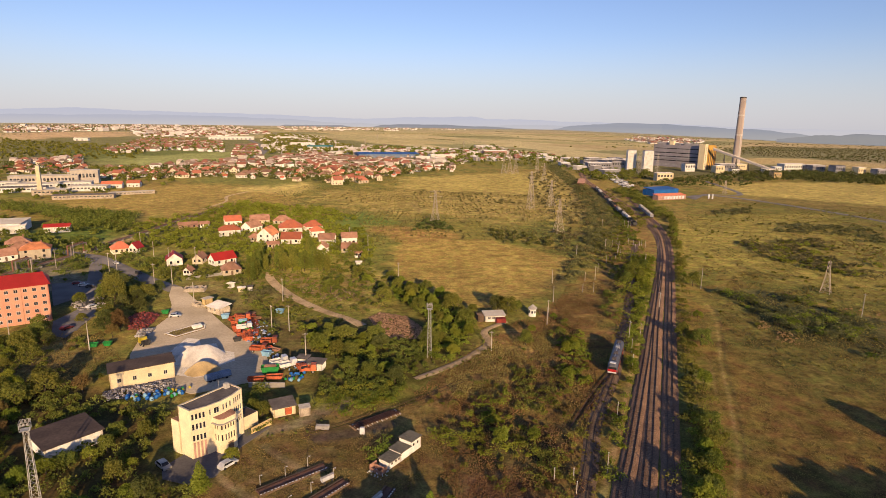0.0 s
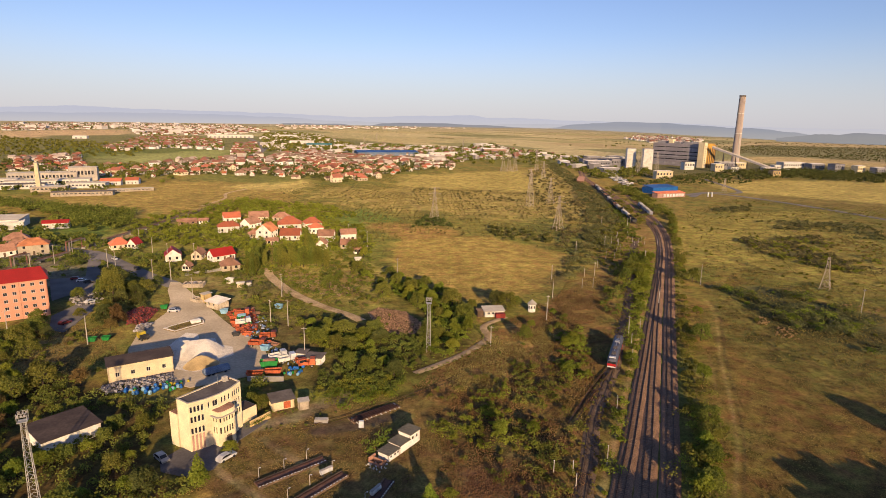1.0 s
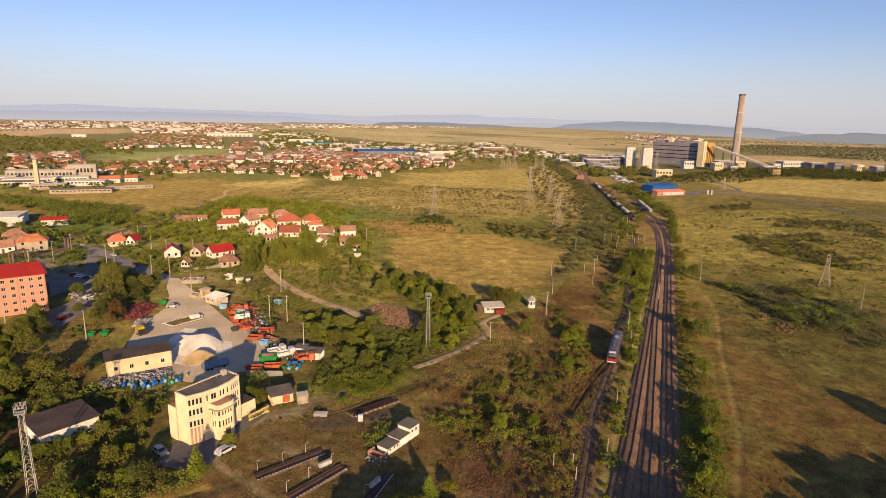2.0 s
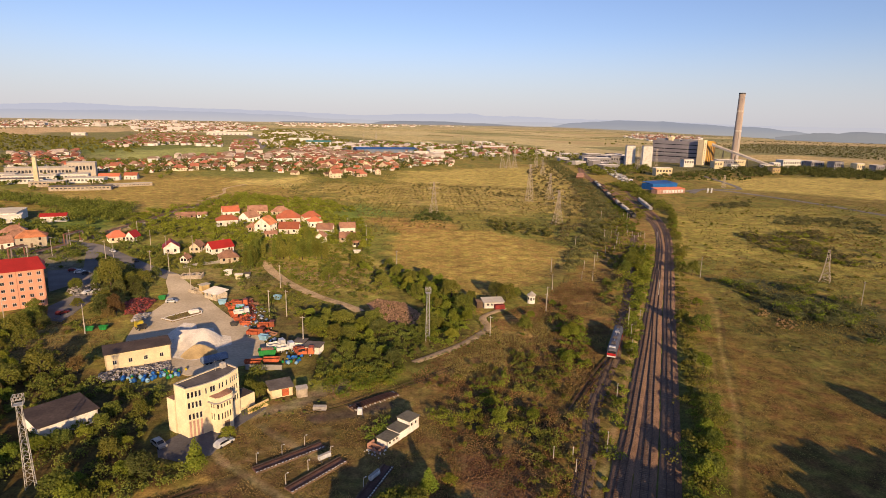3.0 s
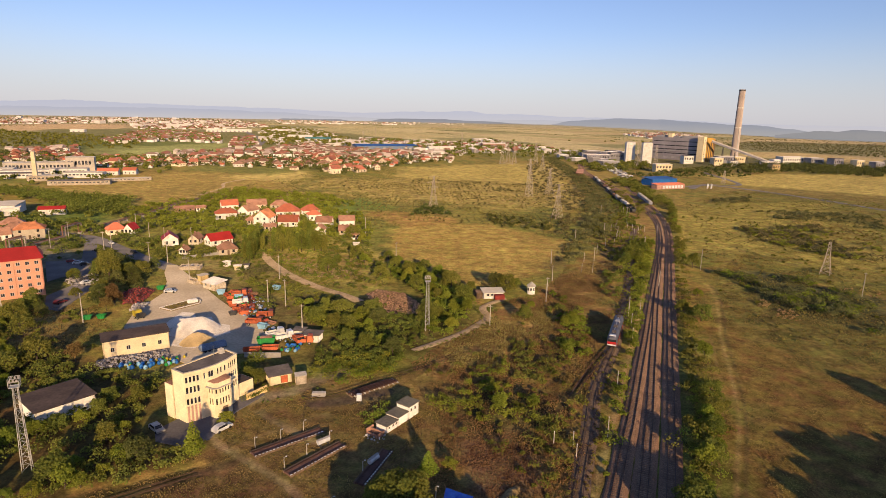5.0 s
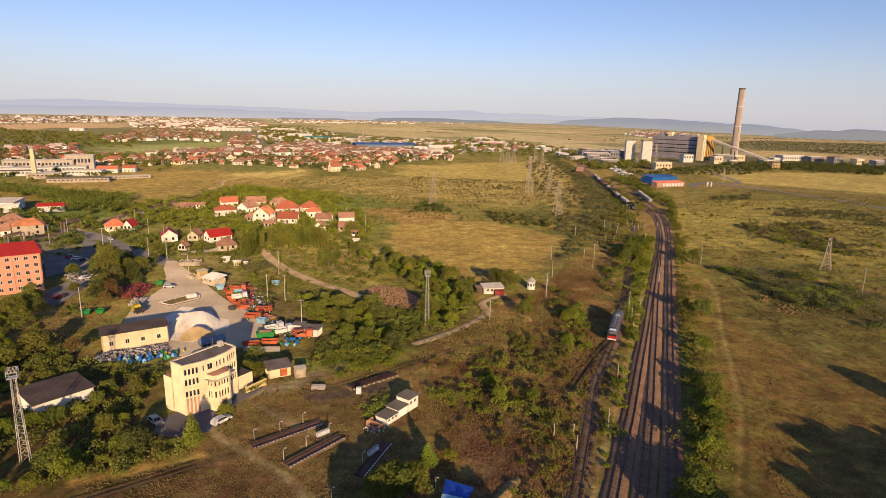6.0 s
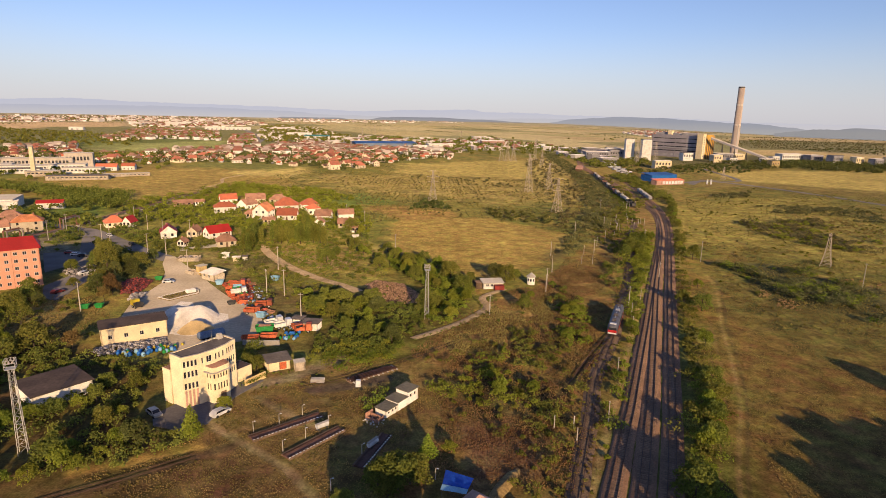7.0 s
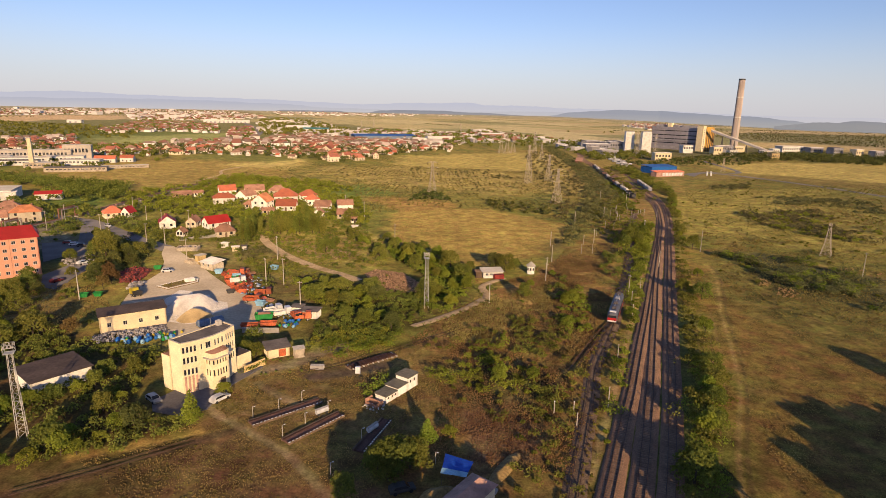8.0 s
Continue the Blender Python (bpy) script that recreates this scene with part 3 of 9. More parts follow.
FAR_COVER = [
    ([(-1464, 1977), (-2039, 2762), (-2113, 3239), (-1817, 3528), (-1336, 2614), (-1348, 2090)], (0.46, 0.315, 0.215), 80),
    ([(-644, 860), (-1350, 1821), (-1248, 1993), (-1396, 2706), (-854, 1618), (-813, 1423), (-662, 1135), (-623, 955)], (0.125, 0.135, 0.055), 60),
    ([(-2123, 2876), (-4170, 5668), (-5200, 8400), (-3000, 9000), (-1031, 3655), (-1013, 2681), (-1288, 2519), (-2028, 3904)], (0.22, 0.19, 0.14), 200),
    ([(1064, 2126), (1890, 3517), (2600, 3300), (2038, 2642), (1560, 2018), (1533, 2526)], (0.44, 0.33, 0.21), 120),
    ([(857, 1894), (1298, 2408), (1800, 2300), (1397, 1804), (1002, 1288), (834, 1538)], (0.21, 0.19, 0.105), 60),
]
FAR_COVER += [
    ([(780, 1466), (922, 1462), (949, 1218), (818, 1047), (735, 1160), (652, 1245)], (0.46, 0.335, 0.185), 40),
]


# ---- ground, hills, roads, railway ----
def make_ground():
    az = np.radians(np.concatenate([np.arange(-54, 54, 0.24), np.arange(54, 306, 4.0)]))
    rad = [14.0]
    while rad[-1] < 40000:
        rad.append(rad[-1] * (1.014 if rad[-1] < 2600 else 1.03))
    rad = np.array(rad)
    r, a = np.meshgrid(rad, az, indexing="ij")
    tx, ty = r * np.sin(a), r * np.cos(a)
    x, y, z, _ = lay(tx, ty)
    z = z - 0.16 + 0.12 * (field_noise(tx, ty, 6, 4) + field_noise(tx, ty, 2.2, 5) - 1.0)
    k, m = r.shape
    verts = np.concatenate([np.column_stack([x.ravel(), y.ravel(), z.ravel()]), [[0, 0, -0.16]]])
    i, j = np.meshgrid(np.arange(k - 1), np.arange(m), indexing="ij")
    j2 = (j + 1) % m
    faces = np.stack([i * m + j, i * m + j2, (i + 1) * m + j2, (i + 1) * m + j], -1).reshape(-1, 4)[:, ::-1]
    c = len(verts) - 1
    hub = np.array([(c, (q + 1) % m, q, q) for q in range(m)])
    ob = raw_mesh("ground", verts, faces, LAND, smooth=True)
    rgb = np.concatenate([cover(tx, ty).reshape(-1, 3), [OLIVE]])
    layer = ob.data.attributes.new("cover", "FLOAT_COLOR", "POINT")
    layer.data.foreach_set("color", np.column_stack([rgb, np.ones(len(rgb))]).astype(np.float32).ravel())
    return tagged(ob, "dry olive and golden grassland plain with brown weeds", "ground", kind="structure")


make_ground()
bm = bmesh.new()
bm.faces.new([bm.verts.new((14.05 * math.cos(i * math.tau / 48), 14.05 * math.sin(i * math.tau / 48), -0.2)) for i in range(48)])
tagged(part("ground_hub", bm, WEEDY), "bare weedy ground below the flight line", "ground", kind="structure")


def hills(name, ridge, material, label, seed, rough=1.0):
    """A ridge round part of the horizon; ridge: (bearing, rise over the eye's level, distance)."""
    az = np.arange(ridge[0][0], ridge[-1][0] + 0.01, 0.1)
    b, el, far = (np.array([q[i] for q in ridge], float) for i in range(3))
    k = np.interp(az, b, np.arange(len(b)))
    f = k - np.floor(k)
    i = np.minimum(np.floor(k).astype(int), len(b) - 2)
    f = (k - i) ** 2 * (3 - 2 * (k - i))
    rise, r = el[i] * (1 - f) + el[i + 1] * f, np.interp(az, b, far)
    h = 65 + r * np.tan(np.radians(rise)) + rough * (field_noise(az * 10, az * 0, 8, seed) * 5 + field_noise(az * 10, az * 0, 2.5, seed + 1) * 2.5 - 3.7)
    a = np.radians(az)
    rows = []
    for k, f in ((0.0, 0.0), (0.35, 0.55), (0.7, 0.85), (1.0, 1.0)):
        rr = r + 30 * k
        rows.append(np.column_stack([rr * np.sin(a), rr * np.cos(a), -40 + (h + 40) * f]))
    n = len(az)
    faces = [(j * n + i, j * n + i + 1, (j + 1) * n + i + 1, (j + 1) * n + i) for j in range(3) for i in range(n - 1)]
    return tagged(raw_mesh(name, np.concatenate(rows), faces, material, smooth=True), label, "hills", kind="structure")


# ridge colours hold the air's haze and give it off as glow
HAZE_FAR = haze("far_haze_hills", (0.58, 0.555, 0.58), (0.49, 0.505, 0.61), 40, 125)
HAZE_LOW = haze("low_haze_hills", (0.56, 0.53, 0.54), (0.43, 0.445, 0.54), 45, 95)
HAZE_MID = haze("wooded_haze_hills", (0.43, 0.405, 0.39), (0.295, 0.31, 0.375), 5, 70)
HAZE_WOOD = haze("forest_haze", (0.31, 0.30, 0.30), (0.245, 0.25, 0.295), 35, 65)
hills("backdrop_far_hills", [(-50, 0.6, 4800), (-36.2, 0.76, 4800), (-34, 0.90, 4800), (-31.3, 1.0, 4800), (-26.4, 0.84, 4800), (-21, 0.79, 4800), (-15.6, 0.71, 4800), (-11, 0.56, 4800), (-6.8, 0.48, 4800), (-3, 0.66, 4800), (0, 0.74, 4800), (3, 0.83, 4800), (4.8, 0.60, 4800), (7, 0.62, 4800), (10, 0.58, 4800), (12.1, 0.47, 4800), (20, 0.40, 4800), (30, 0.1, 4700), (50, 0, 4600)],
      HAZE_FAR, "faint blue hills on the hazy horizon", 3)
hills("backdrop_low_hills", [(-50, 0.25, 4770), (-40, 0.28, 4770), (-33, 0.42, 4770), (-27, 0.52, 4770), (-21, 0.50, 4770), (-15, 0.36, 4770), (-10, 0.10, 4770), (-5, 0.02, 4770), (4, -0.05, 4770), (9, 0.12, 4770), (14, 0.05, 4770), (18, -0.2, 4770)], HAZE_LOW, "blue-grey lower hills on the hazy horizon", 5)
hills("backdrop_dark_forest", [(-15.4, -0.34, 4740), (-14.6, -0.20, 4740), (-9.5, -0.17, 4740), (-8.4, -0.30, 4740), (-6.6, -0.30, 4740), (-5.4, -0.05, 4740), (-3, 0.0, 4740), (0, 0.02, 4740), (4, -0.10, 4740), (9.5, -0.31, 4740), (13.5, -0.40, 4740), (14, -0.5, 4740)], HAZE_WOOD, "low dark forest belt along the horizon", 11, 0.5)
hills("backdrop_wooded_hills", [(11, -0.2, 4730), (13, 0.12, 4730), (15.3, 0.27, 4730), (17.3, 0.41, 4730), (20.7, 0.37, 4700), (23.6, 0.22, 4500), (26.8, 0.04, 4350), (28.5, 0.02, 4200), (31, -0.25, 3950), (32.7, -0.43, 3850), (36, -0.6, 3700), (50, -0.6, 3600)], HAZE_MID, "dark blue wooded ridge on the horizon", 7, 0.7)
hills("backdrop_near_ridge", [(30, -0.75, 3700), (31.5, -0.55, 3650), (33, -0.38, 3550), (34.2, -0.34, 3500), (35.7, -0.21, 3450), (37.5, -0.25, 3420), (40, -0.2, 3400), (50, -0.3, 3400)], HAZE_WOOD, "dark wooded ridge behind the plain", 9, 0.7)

# -- railway
MAIN = [(30, 55), (40, 78), (48.6, 99), (55.5, 116.5), (64.5, 139.8), (73.7, 163.2), (85.8, 194.5), (103.3, 238.6), (124.1, 291.8), (140.6, 335.6), (155.8, 382.5), (166.8, 429.5), (172.8, 478.5), (178.7, 543.4), (184.9, 611.7), (191.1, 679.5), (205, 800), (240, 960)]
LOOP = [(20, 55), (30, 78), (38.9, 98.9), (42.6, 107), (47.6, 118.9), (56.2, 139.6), (66, 163), (78.8, 194.3), (93.5, 229.8), (109.4, 267.9), (121.6, 297), (133.5, 329), (148, 374), (158.5, 420)]
BRANCH = [(20, 66), (29.7, 94.7), (33.2, 104.7), (36.1, 113.7), (39.5, 124), (46.6, 139.4), (54.9, 158.4), (60.2, 172.1), (66.3, 188.1), (74.1, 206.9), (85.2, 237.9), (96.1, 267.2), (110.6, 312), (126, 352)]
SIDING = [(146, 414), (149.8, 440), (153.3, 467.5), (160, 512), (166.5, 554), (176, 615), (186.7, 678)]
SPUR = [(52.6, 154.3), (45.2, 142.8), (38, 129.8), (33, 120.5)]


rail_lift = iter(range(40))


def railway(name, line, label, rail_h=0.15, bed=True, stone=None, gauge=1.435, width=3.6, ties=True, near=430, crest=0.10):
    top = thing(name, label, "railway track", kind="structure")
    up = 0.006 * next(rail_lift)
    if bed:
        swept("ballast", line, [(-width / 2 - 0.7, -0.35), (-width / 2, crest + up), (width / 2, crest + up), (width / 2 + 0.7, -0.35)], stone or BALLAST, top, 0.15)
    for s in (-1, 1):
        g = s * gauge / 2
        swept("rail", line, [(g - 0.06, 0.13), (g - 0.045, 0.15 + rail_h + up), (g + 0.045, 0.15 + rail_h + up), (g + 0.06, 0.13)], RAIL, top)
    if ties:
        w, sd = sides(line)
        run = np.concatenate([[0], np.cumsum(np.linalg.norm(np.diff(line, axis=0), axis=1))])
        at = np.arange(0.3, min(run[-1], near), 0.62)
        px, py = np.interp(at, run, line[:, 0]), np.interp(at, run, line[:, 1])
        wx, wy = np.interp(at, run, w[:, 0]), np.interp(at, run, w[:, 1])
        verts, faces = [], []
        for i in range(len(at)):
            for a, b, z in ((-0.13, -1.28, 0.09), (0.13, -1.28, 0.09), (0.13, 1.28, 0.09), (-0.13, 1.28, 0.09), (-0.11, -1.25, 0.135), (0.11, -1.25, 0.135), (0.11, 1.25, 0.135), (-0.11, 1.25, 0.135)):
                verts.append((px[i] + wx[i] * a + wy[i] * b, py[i] + wy[i] * a - wx[i] * b, z + up))
            o = 8 * i
            faces += [(o + 4, o + 5, o + 6, o + 7), (o, o + 1, o + 5, o + 4), (o + 1, o + 2, o + 6, o + 5), (o + 2, o + 3, o + 7, o + 6), (o + 3, o, o + 4, o + 7)]
        tagged(raw_mesh("sleepers", verts, faces, SLEEPER, top), kind="stuff")
    return top


main_line = smooth_line(MAIN, 3)
s_ = sides(main_line)[1]
second_line = main_line - s_ * 4.6
railway("railway_track_1", main_line, "main railway track with rusty rails on brown ballast")
railway("railway_track_2", second_line, "second main track with rusty rails on brown ballast")
railway("railway_track_3", smooth_line(LOOP, 3), "loop track curving into the main line, rusty rails")
railway("railway_track_4", smooth_line(BRANCH, 3), "branch track with dark weedy ballast", stone=WEEDY, width=3.4, ties=False, rail_h=0.05, crest=-0.06)
railway("railway_track_5", smooth_line(SPUR, 3), "overgrown spur track with rusty rails in weeds", bed=False, ties=False)
railway("railway_track_7", smooth_line(SIDING, 3), "weedy siding under the standing goods train", stone=WEEDY, ties=False)
SIDING_E = [(160, 400), (166.5, 425), (171.7, 450.7), (177.5, 482), (183.4, 514.3), (190, 552), (197, 592)]
railway("railway_track_6", smooth_line(SIDING_E, 3), "siding under the pale covered wagons", ties=False)
# -- roads and yard
def slab(name, poly, z, material, label, category="pavement"):
    return tagged(part(name, prism(bmesh.new(), poly, -0.4, z), material), label, category, kind="structure")


slab("pavement_yard", [(-117.7, 241), (-113.5, 241), (-107, 232), (-93, 214), (-77.2, 193), (-70, 184), (-64, 178), (-56.7, 171.4), (-50.5, 158), (-50, 147), (-66, 138), (-89, 150), (-96, 164), (-100, 178), (-100.5, 200), (-106, 215), (-113, 228)], 0.03, YARD, "worn pale concrete yard with tyre dust")
slab("pavement_parking", [(-139.5, 194), (-138.5, 219), (-128.5, 201.5), (-125, 178), (-131, 180)], 0.02, ASPHALT, "grey asphalt parking ground beside the apartment block")
slab("pavement_court", [(-172, 243), (-158, 249), (-150, 233), (-148, 224), (-151, 212), (-158, 222)], 0.015, ASPHALT, "shaded asphalt court behind the apartment block")
slab("pavement_forecourt", [(-56, 100), (-50, 98), (-45.5, 101), (-44, 112), (-40, 121), (-47, 124), (-58, 104)], 0.02, ASPHALT, "asphalt forecourt in front of the office building")
for lift, (nm, pts, wd, mt, lb) in enumerate((
        ("road_street", [(-113, 236), (-121, 242.5), (-133, 251.4), (-156.4, 273.2), (-181, 294.5), (-195, 301), (-225, 316), (-270, 340)], 7.0, ASPHALT, "asphalt street past the houses"),
    ("road_cross", [(-128, 184), (-135, 205), (-144, 224), (-155, 246), (-166, 266), (-181, 293)], 5.0, ASPHALT, "asphalt road beside the apartment block"),
    ("road_dirt", [(-82, 268), (-77.5, 254.4), (-63.9, 232), (-47.8, 213.2), (-32.9, 200.3), (-27, 193.5)], 3.6, DIRT, "pale dirt road through the gardens"),
    ("road_lane", [(26, 200), (17.2, 189.4), (18, 178.5), (12.4, 168.5), (4.9, 159.3), (-6, 149)], 2.0, DIRT, "pale dirt lane to the crossing keeper's hut"),
    ("road_field", [(371, 800), (340, 640), (294, 628), (262, 585)], 6, ASPHALT, "asphalt road past the blue hall"),
    ("road_field_far", [(262, 600), (294, 623), (321, 592), (347, 520), (362, 452), (370, 380)], 8, ASPHALT, "grey farm road across the meadow"),
    ("road_town", [(-330, 1000), (-480, 1600), (-760, 2350)], 16, ASPHALT, "wide grey avenue into the town"),
    ("path_meadow", [(-197, 470), (-195, 520), (-207, 560), (-200, 600)], 2.6, DIRT, "trodden sandy path through the rusty meadow"),
)):
    top = -0.03 + 0.005 * lift
    tagged(swept(nm, smooth_line(pts, 2.5), [(-wd / 2 - 0.5, -0.3), (-wd / 2, top), (wd / 2, top), (wd / 2 + 0.5, -0.3)], mt, None, 0.5, len(nm)), lb, "road", kind="structure")
rut = smooth_line(RUT, 2)


# ---- near buildings ----
def office():
    """The three-storey cream office building with its bowed front and bay."""
    o = thing("office_building", "cream three-storey railway office building with bowed front and flat grey roof", "building", -52.6, 107.1, math.degrees(math.atan2(11.2, 7.4)))
    length, depth, h = 13.4, 4.2, 11.4
    front = [(0, 0), (3.4, -1.15), (6.7, -1.55), (10.0, -1.15), (13.4, 0)]
    bm = bmesh.new()
    pend = []
    for k, (p, q) in enumerate(zip(front, front[1:])):
        seg = math.hypot(q[0] - p[0], q[1] - p[1])
        holes = []
        rows = ((4.0, 5.4), (6.6, 8.05), (9.0, 10.4))
        if k in (0, 3):
            for z0, z1 in rows:
                for c in (0.55, 1.32, 2.09, 2.86):
                    holes.append((c - 0.27, c + 0.27, z0, z1))
        elif k == 1:
            for c in (0.7, 2.2):
                holes.append((c - (0.2 if c < 1 else 0.6), c + (0.2 if c < 1 else 0.6), 9.0, 10.4))
        else:
            for c in (0.6, 1.5, 2.6):
                holes.append((c - 0.24, c + 0.24, 9.0, 10.4))
        d, n = wall(bm, p, q, -0.4, h, 0.3, holes)
        pend += [(p, d, n, hole) for hole in holes]
    for p, q in (((13.4, 0), (13.4, depth)), ((13.4, depth), (0, depth)), ((0, depth), (0, 0))):
        wall(bm, p, q, -0.4, h, 0.3)
    part("wall", bm, CREAM, o)
    for p, d, n, hole in pend:
        window(o, p, d, n, hole, 0.1, 0.05, WHITE_P)
    roof = front + [(13.4, depth), (0, depth)]
    part("roof", prism(bmesh.new(), [(x * 0.985 + 0.1, y * 0.96 + 0.12) for x, y in roof], h - 0.5, h - 0.12), ASPH_R, o)
    for p, q in zip(roof, roof[1:] + roof[:1]):
        d = Vector((q[0] - p[0], q[1] - p[1]))
        ln = d.length
        d.normalize()
        part("coping", obox(bmesh.new(), p, d, (-d.y, d.x), -0.04, ln + 0.04, -0.08, 0.28, h + 0.003, h + 0.1), CONC, o, "weathered grey coping")
    # bay
    bay = [(4.6, -1.2), (4.75, -3.2), (5.5, -3.8), (8.4, -3.8), (9.15, -3.2), (9.3, -1.2)]
    pend = []
    for p, q in zip(bay, bay[1:]):
        bm = bmesh.new()
        seg = math.hypot(q[0] - p[0], q[1] - p[1])
        holes = [(seg * f - 0.17, seg * f + 0.17, z0, z1) for f in ((0.14, 0.38, 0.62, 0.86) if seg > 2.5 else (0.3, 0.7) if seg > 1.5 else (0.5,)) for z0, z1 in ((3.0, 4.5), (5.7, 6.7))]
        d, n = wall(bm, p, q, -0.4, 7.0, 0.25, holes)
        part("bay_wall", bm, CREAM, o)
        for hole in holes:
            window(o, p, d, n, hole, 0.1, 0.03, WOOD)

    def grow(f):
        return [(7.0 + (x - 7.0) * f, -2.2 + (y + 2.2) * f) for x, y in bay]
    part("balcony_slab", prism(bmesh.new(), grow(1.22), 7.0, 7.2), CONC, o, "grey concrete slab round the bay")
    part("parapet", prism(bmesh.new(), grow(1.04), 7.2, 8.2), CREAM, o)
    part("bay_roof", prism(bmesh.new(), grow(0.97), 8.2, 8.32), TILE_OLD, o, "red-brown bay roof")
    # rose panels under the long ground windows
    for c in (0.15, 0.92, 1.69, 2.46):
        d = Vector((3.4, -1.15)).normalized()
        part("panel", obox(bmesh.new(), (0.15, -0.05), d, (-d.y, d.x), c, c + 0.42, -0.09, -0.04, 0.1, 3.75), PINK_R, o, "faded rose wall panel")
    # plinth door and steps
    part("door", box(bmesh.new(), 6.3, 7.6, -3.88, -3.82, 0.05, 2.3), WOOD, o, "brown entrance door")
    part("step", box(bmesh.new(), 5.9, 8.0, -5.0, -3.9, -0.3, 0.18), CONC, o)
    # lower stair wing and rooftop box
    part("stair_wing", prism(bmesh.new(), [(-0.2, 4.22), (3.2, 4.22), (3.2, 6.9), (-0.2, 6.9)], -0.4, 7.6), CREAM, o)
    part("stair_wing_roof", prism(bmesh.new(), [(0.0, 4.4), (3.0, 4.4), (3.0, 6.7), (0.0, 6.7)], 7.6, 7.68), TILE_OLD, o)
    part("rear_wing", prism(bmesh.new(), [(3.22, depth + 0.01), (10, depth + 0.01), (10, 7.6), (3.22, 7.6)], -0.4, 7.0), CREAM, o)
    part("roof_hatch", box(bmesh.new(), 11.2, 12.3, 2.7, 3.8, h - 0.12, h + 1.0, 0.05, 0.05), CONC, o, "pale rooftop hatch box")
    bm = bmesh.new()
    tube(bm, (9.6, 3, h - 0.12), (9.6, 3, h + 2.6), 0.04)
    tube(bm, (9.2, 3, h + 2.2), (10.0, 3, h + 2.2), 0.025)
    part("aerial", bm, STEEL, o)
    # side annexe
    part("annexe", prism(bmesh.new(), [(13.42, 0.8), (18.2, 0.8), (18.2, 5.0), (13.42, 5.0)], -0.4, 3.2), CREAM, o)
    part("annexe_roof", prism(bmesh.new(), [(13.6, 1.0), (18.0, 1.0), (18.0, 4.8), (13.6, 4.8)], 3.2, 3.28), FELT, o, "dark felt annexe roof")
    part("yard_wall", box(bmesh.new(), 14.0, 20.0, -2.0, -1.75, -0.3, 1.5), YELLOW_R, o, "ochre yard wall with creeper")


office()


def hall(name, label, x, y, rz, length, depth, h, walls, roofmat, windows=(), back=0.0, over=0.35, door=None, z1=1.0, zt=2.2, category="building", ww=1.0):
    """A long low building: four walls, a slightly falling roof, a row of windows in the front."""
    o = thing(name, label, category, x, y, rz)
    holes = [(u - ww / 2, u + ww / 2, z1, zt) for u in windows]
    if door:
        holes.append((door - 0.9, door + 0.9, 0.02, h - 0.25))
    bm = bmesh.new()
    d, n = wall(bm, (0, 0), (length, 0), -0.4, h, 0.3, holes)
    wall(bm, (length, 0), (length, depth), -0.4, h, 0.3)
    wall(bm, (length, depth), (0, depth), -0.4, h, 0.3)
    wall(bm, (0, depth), (0, 0), -0.4, h, 0.3)
    part("wall", bm, walls, o)
    for hole in holes:
        if door and hole[2] == 0.02:
            part("door", obox(bmesh.new(), (0, 0), d, n, hole[0], hole[1], 0.1, 0.16, hole[2], hole[3]), WOOD, o)
        else:
            window(o, (0, 0), d, n, hole, 0.14)
    bm = bmesh.new()
    hexa(bm, [(-over, -over, h), (length + over, -over, h), (length + over, depth + over, h + back), (-over, depth + over, h + back),
              (-over, -over, h + 0.22), (length + over, -over, h + 0.22), (length + over, depth + over, h + back + 0.22), (-over, depth + over, h + back + 0.22)])
    part("roof", bm, roofmat, o)
    return o


hall("warehouse", "cream plastered warehouse with small windows and dark felt roof", -88.6, 139.8, 32.0, 16.2, 6.6, 4.7, CREAM, FELT, (2.2, 6.0, 9.8, 13.8), 0.25, z1=1.5, zt=2.7)
hall("flat_shed", "white shed with a wide dark felt roof among trees", -83.3, 105.2, 51.0, 11.6, 10.6, 2.9, WHITE, FELT, (), 0.15)
hut = hall("store_hut", "ochre store hut with an orange door and grey roof", -40.2, 125.6, 28, 5.4, 4.2, 2.15, CREAM, ASPH_R, (), 0.5, door=3.6)
part("door_leaf", box(bmesh.new(), 2.8, 4.4, -0.05, -0.005, 0.02, 1.88), ORANGE_P, hut, "bright orange door leaf")
hall("small_hut", "small weathered grey metal hut", -33.9, 126.4, 22, 2.6, 2.0, 1.9, RUIN_W, CONC, (), 0.1, 0.12)
hall("garage", "white garage with a flat grey roof", -38.6, 154.4, -8, 4.8, 3.8, 2.1, WHITE, ASPH_R)
hall("garage", "white lean-to garage beside the vehicles", -42.4, 158.0, -10, 3.0, 3.0, 2.0, WHITE, ASPH_R)


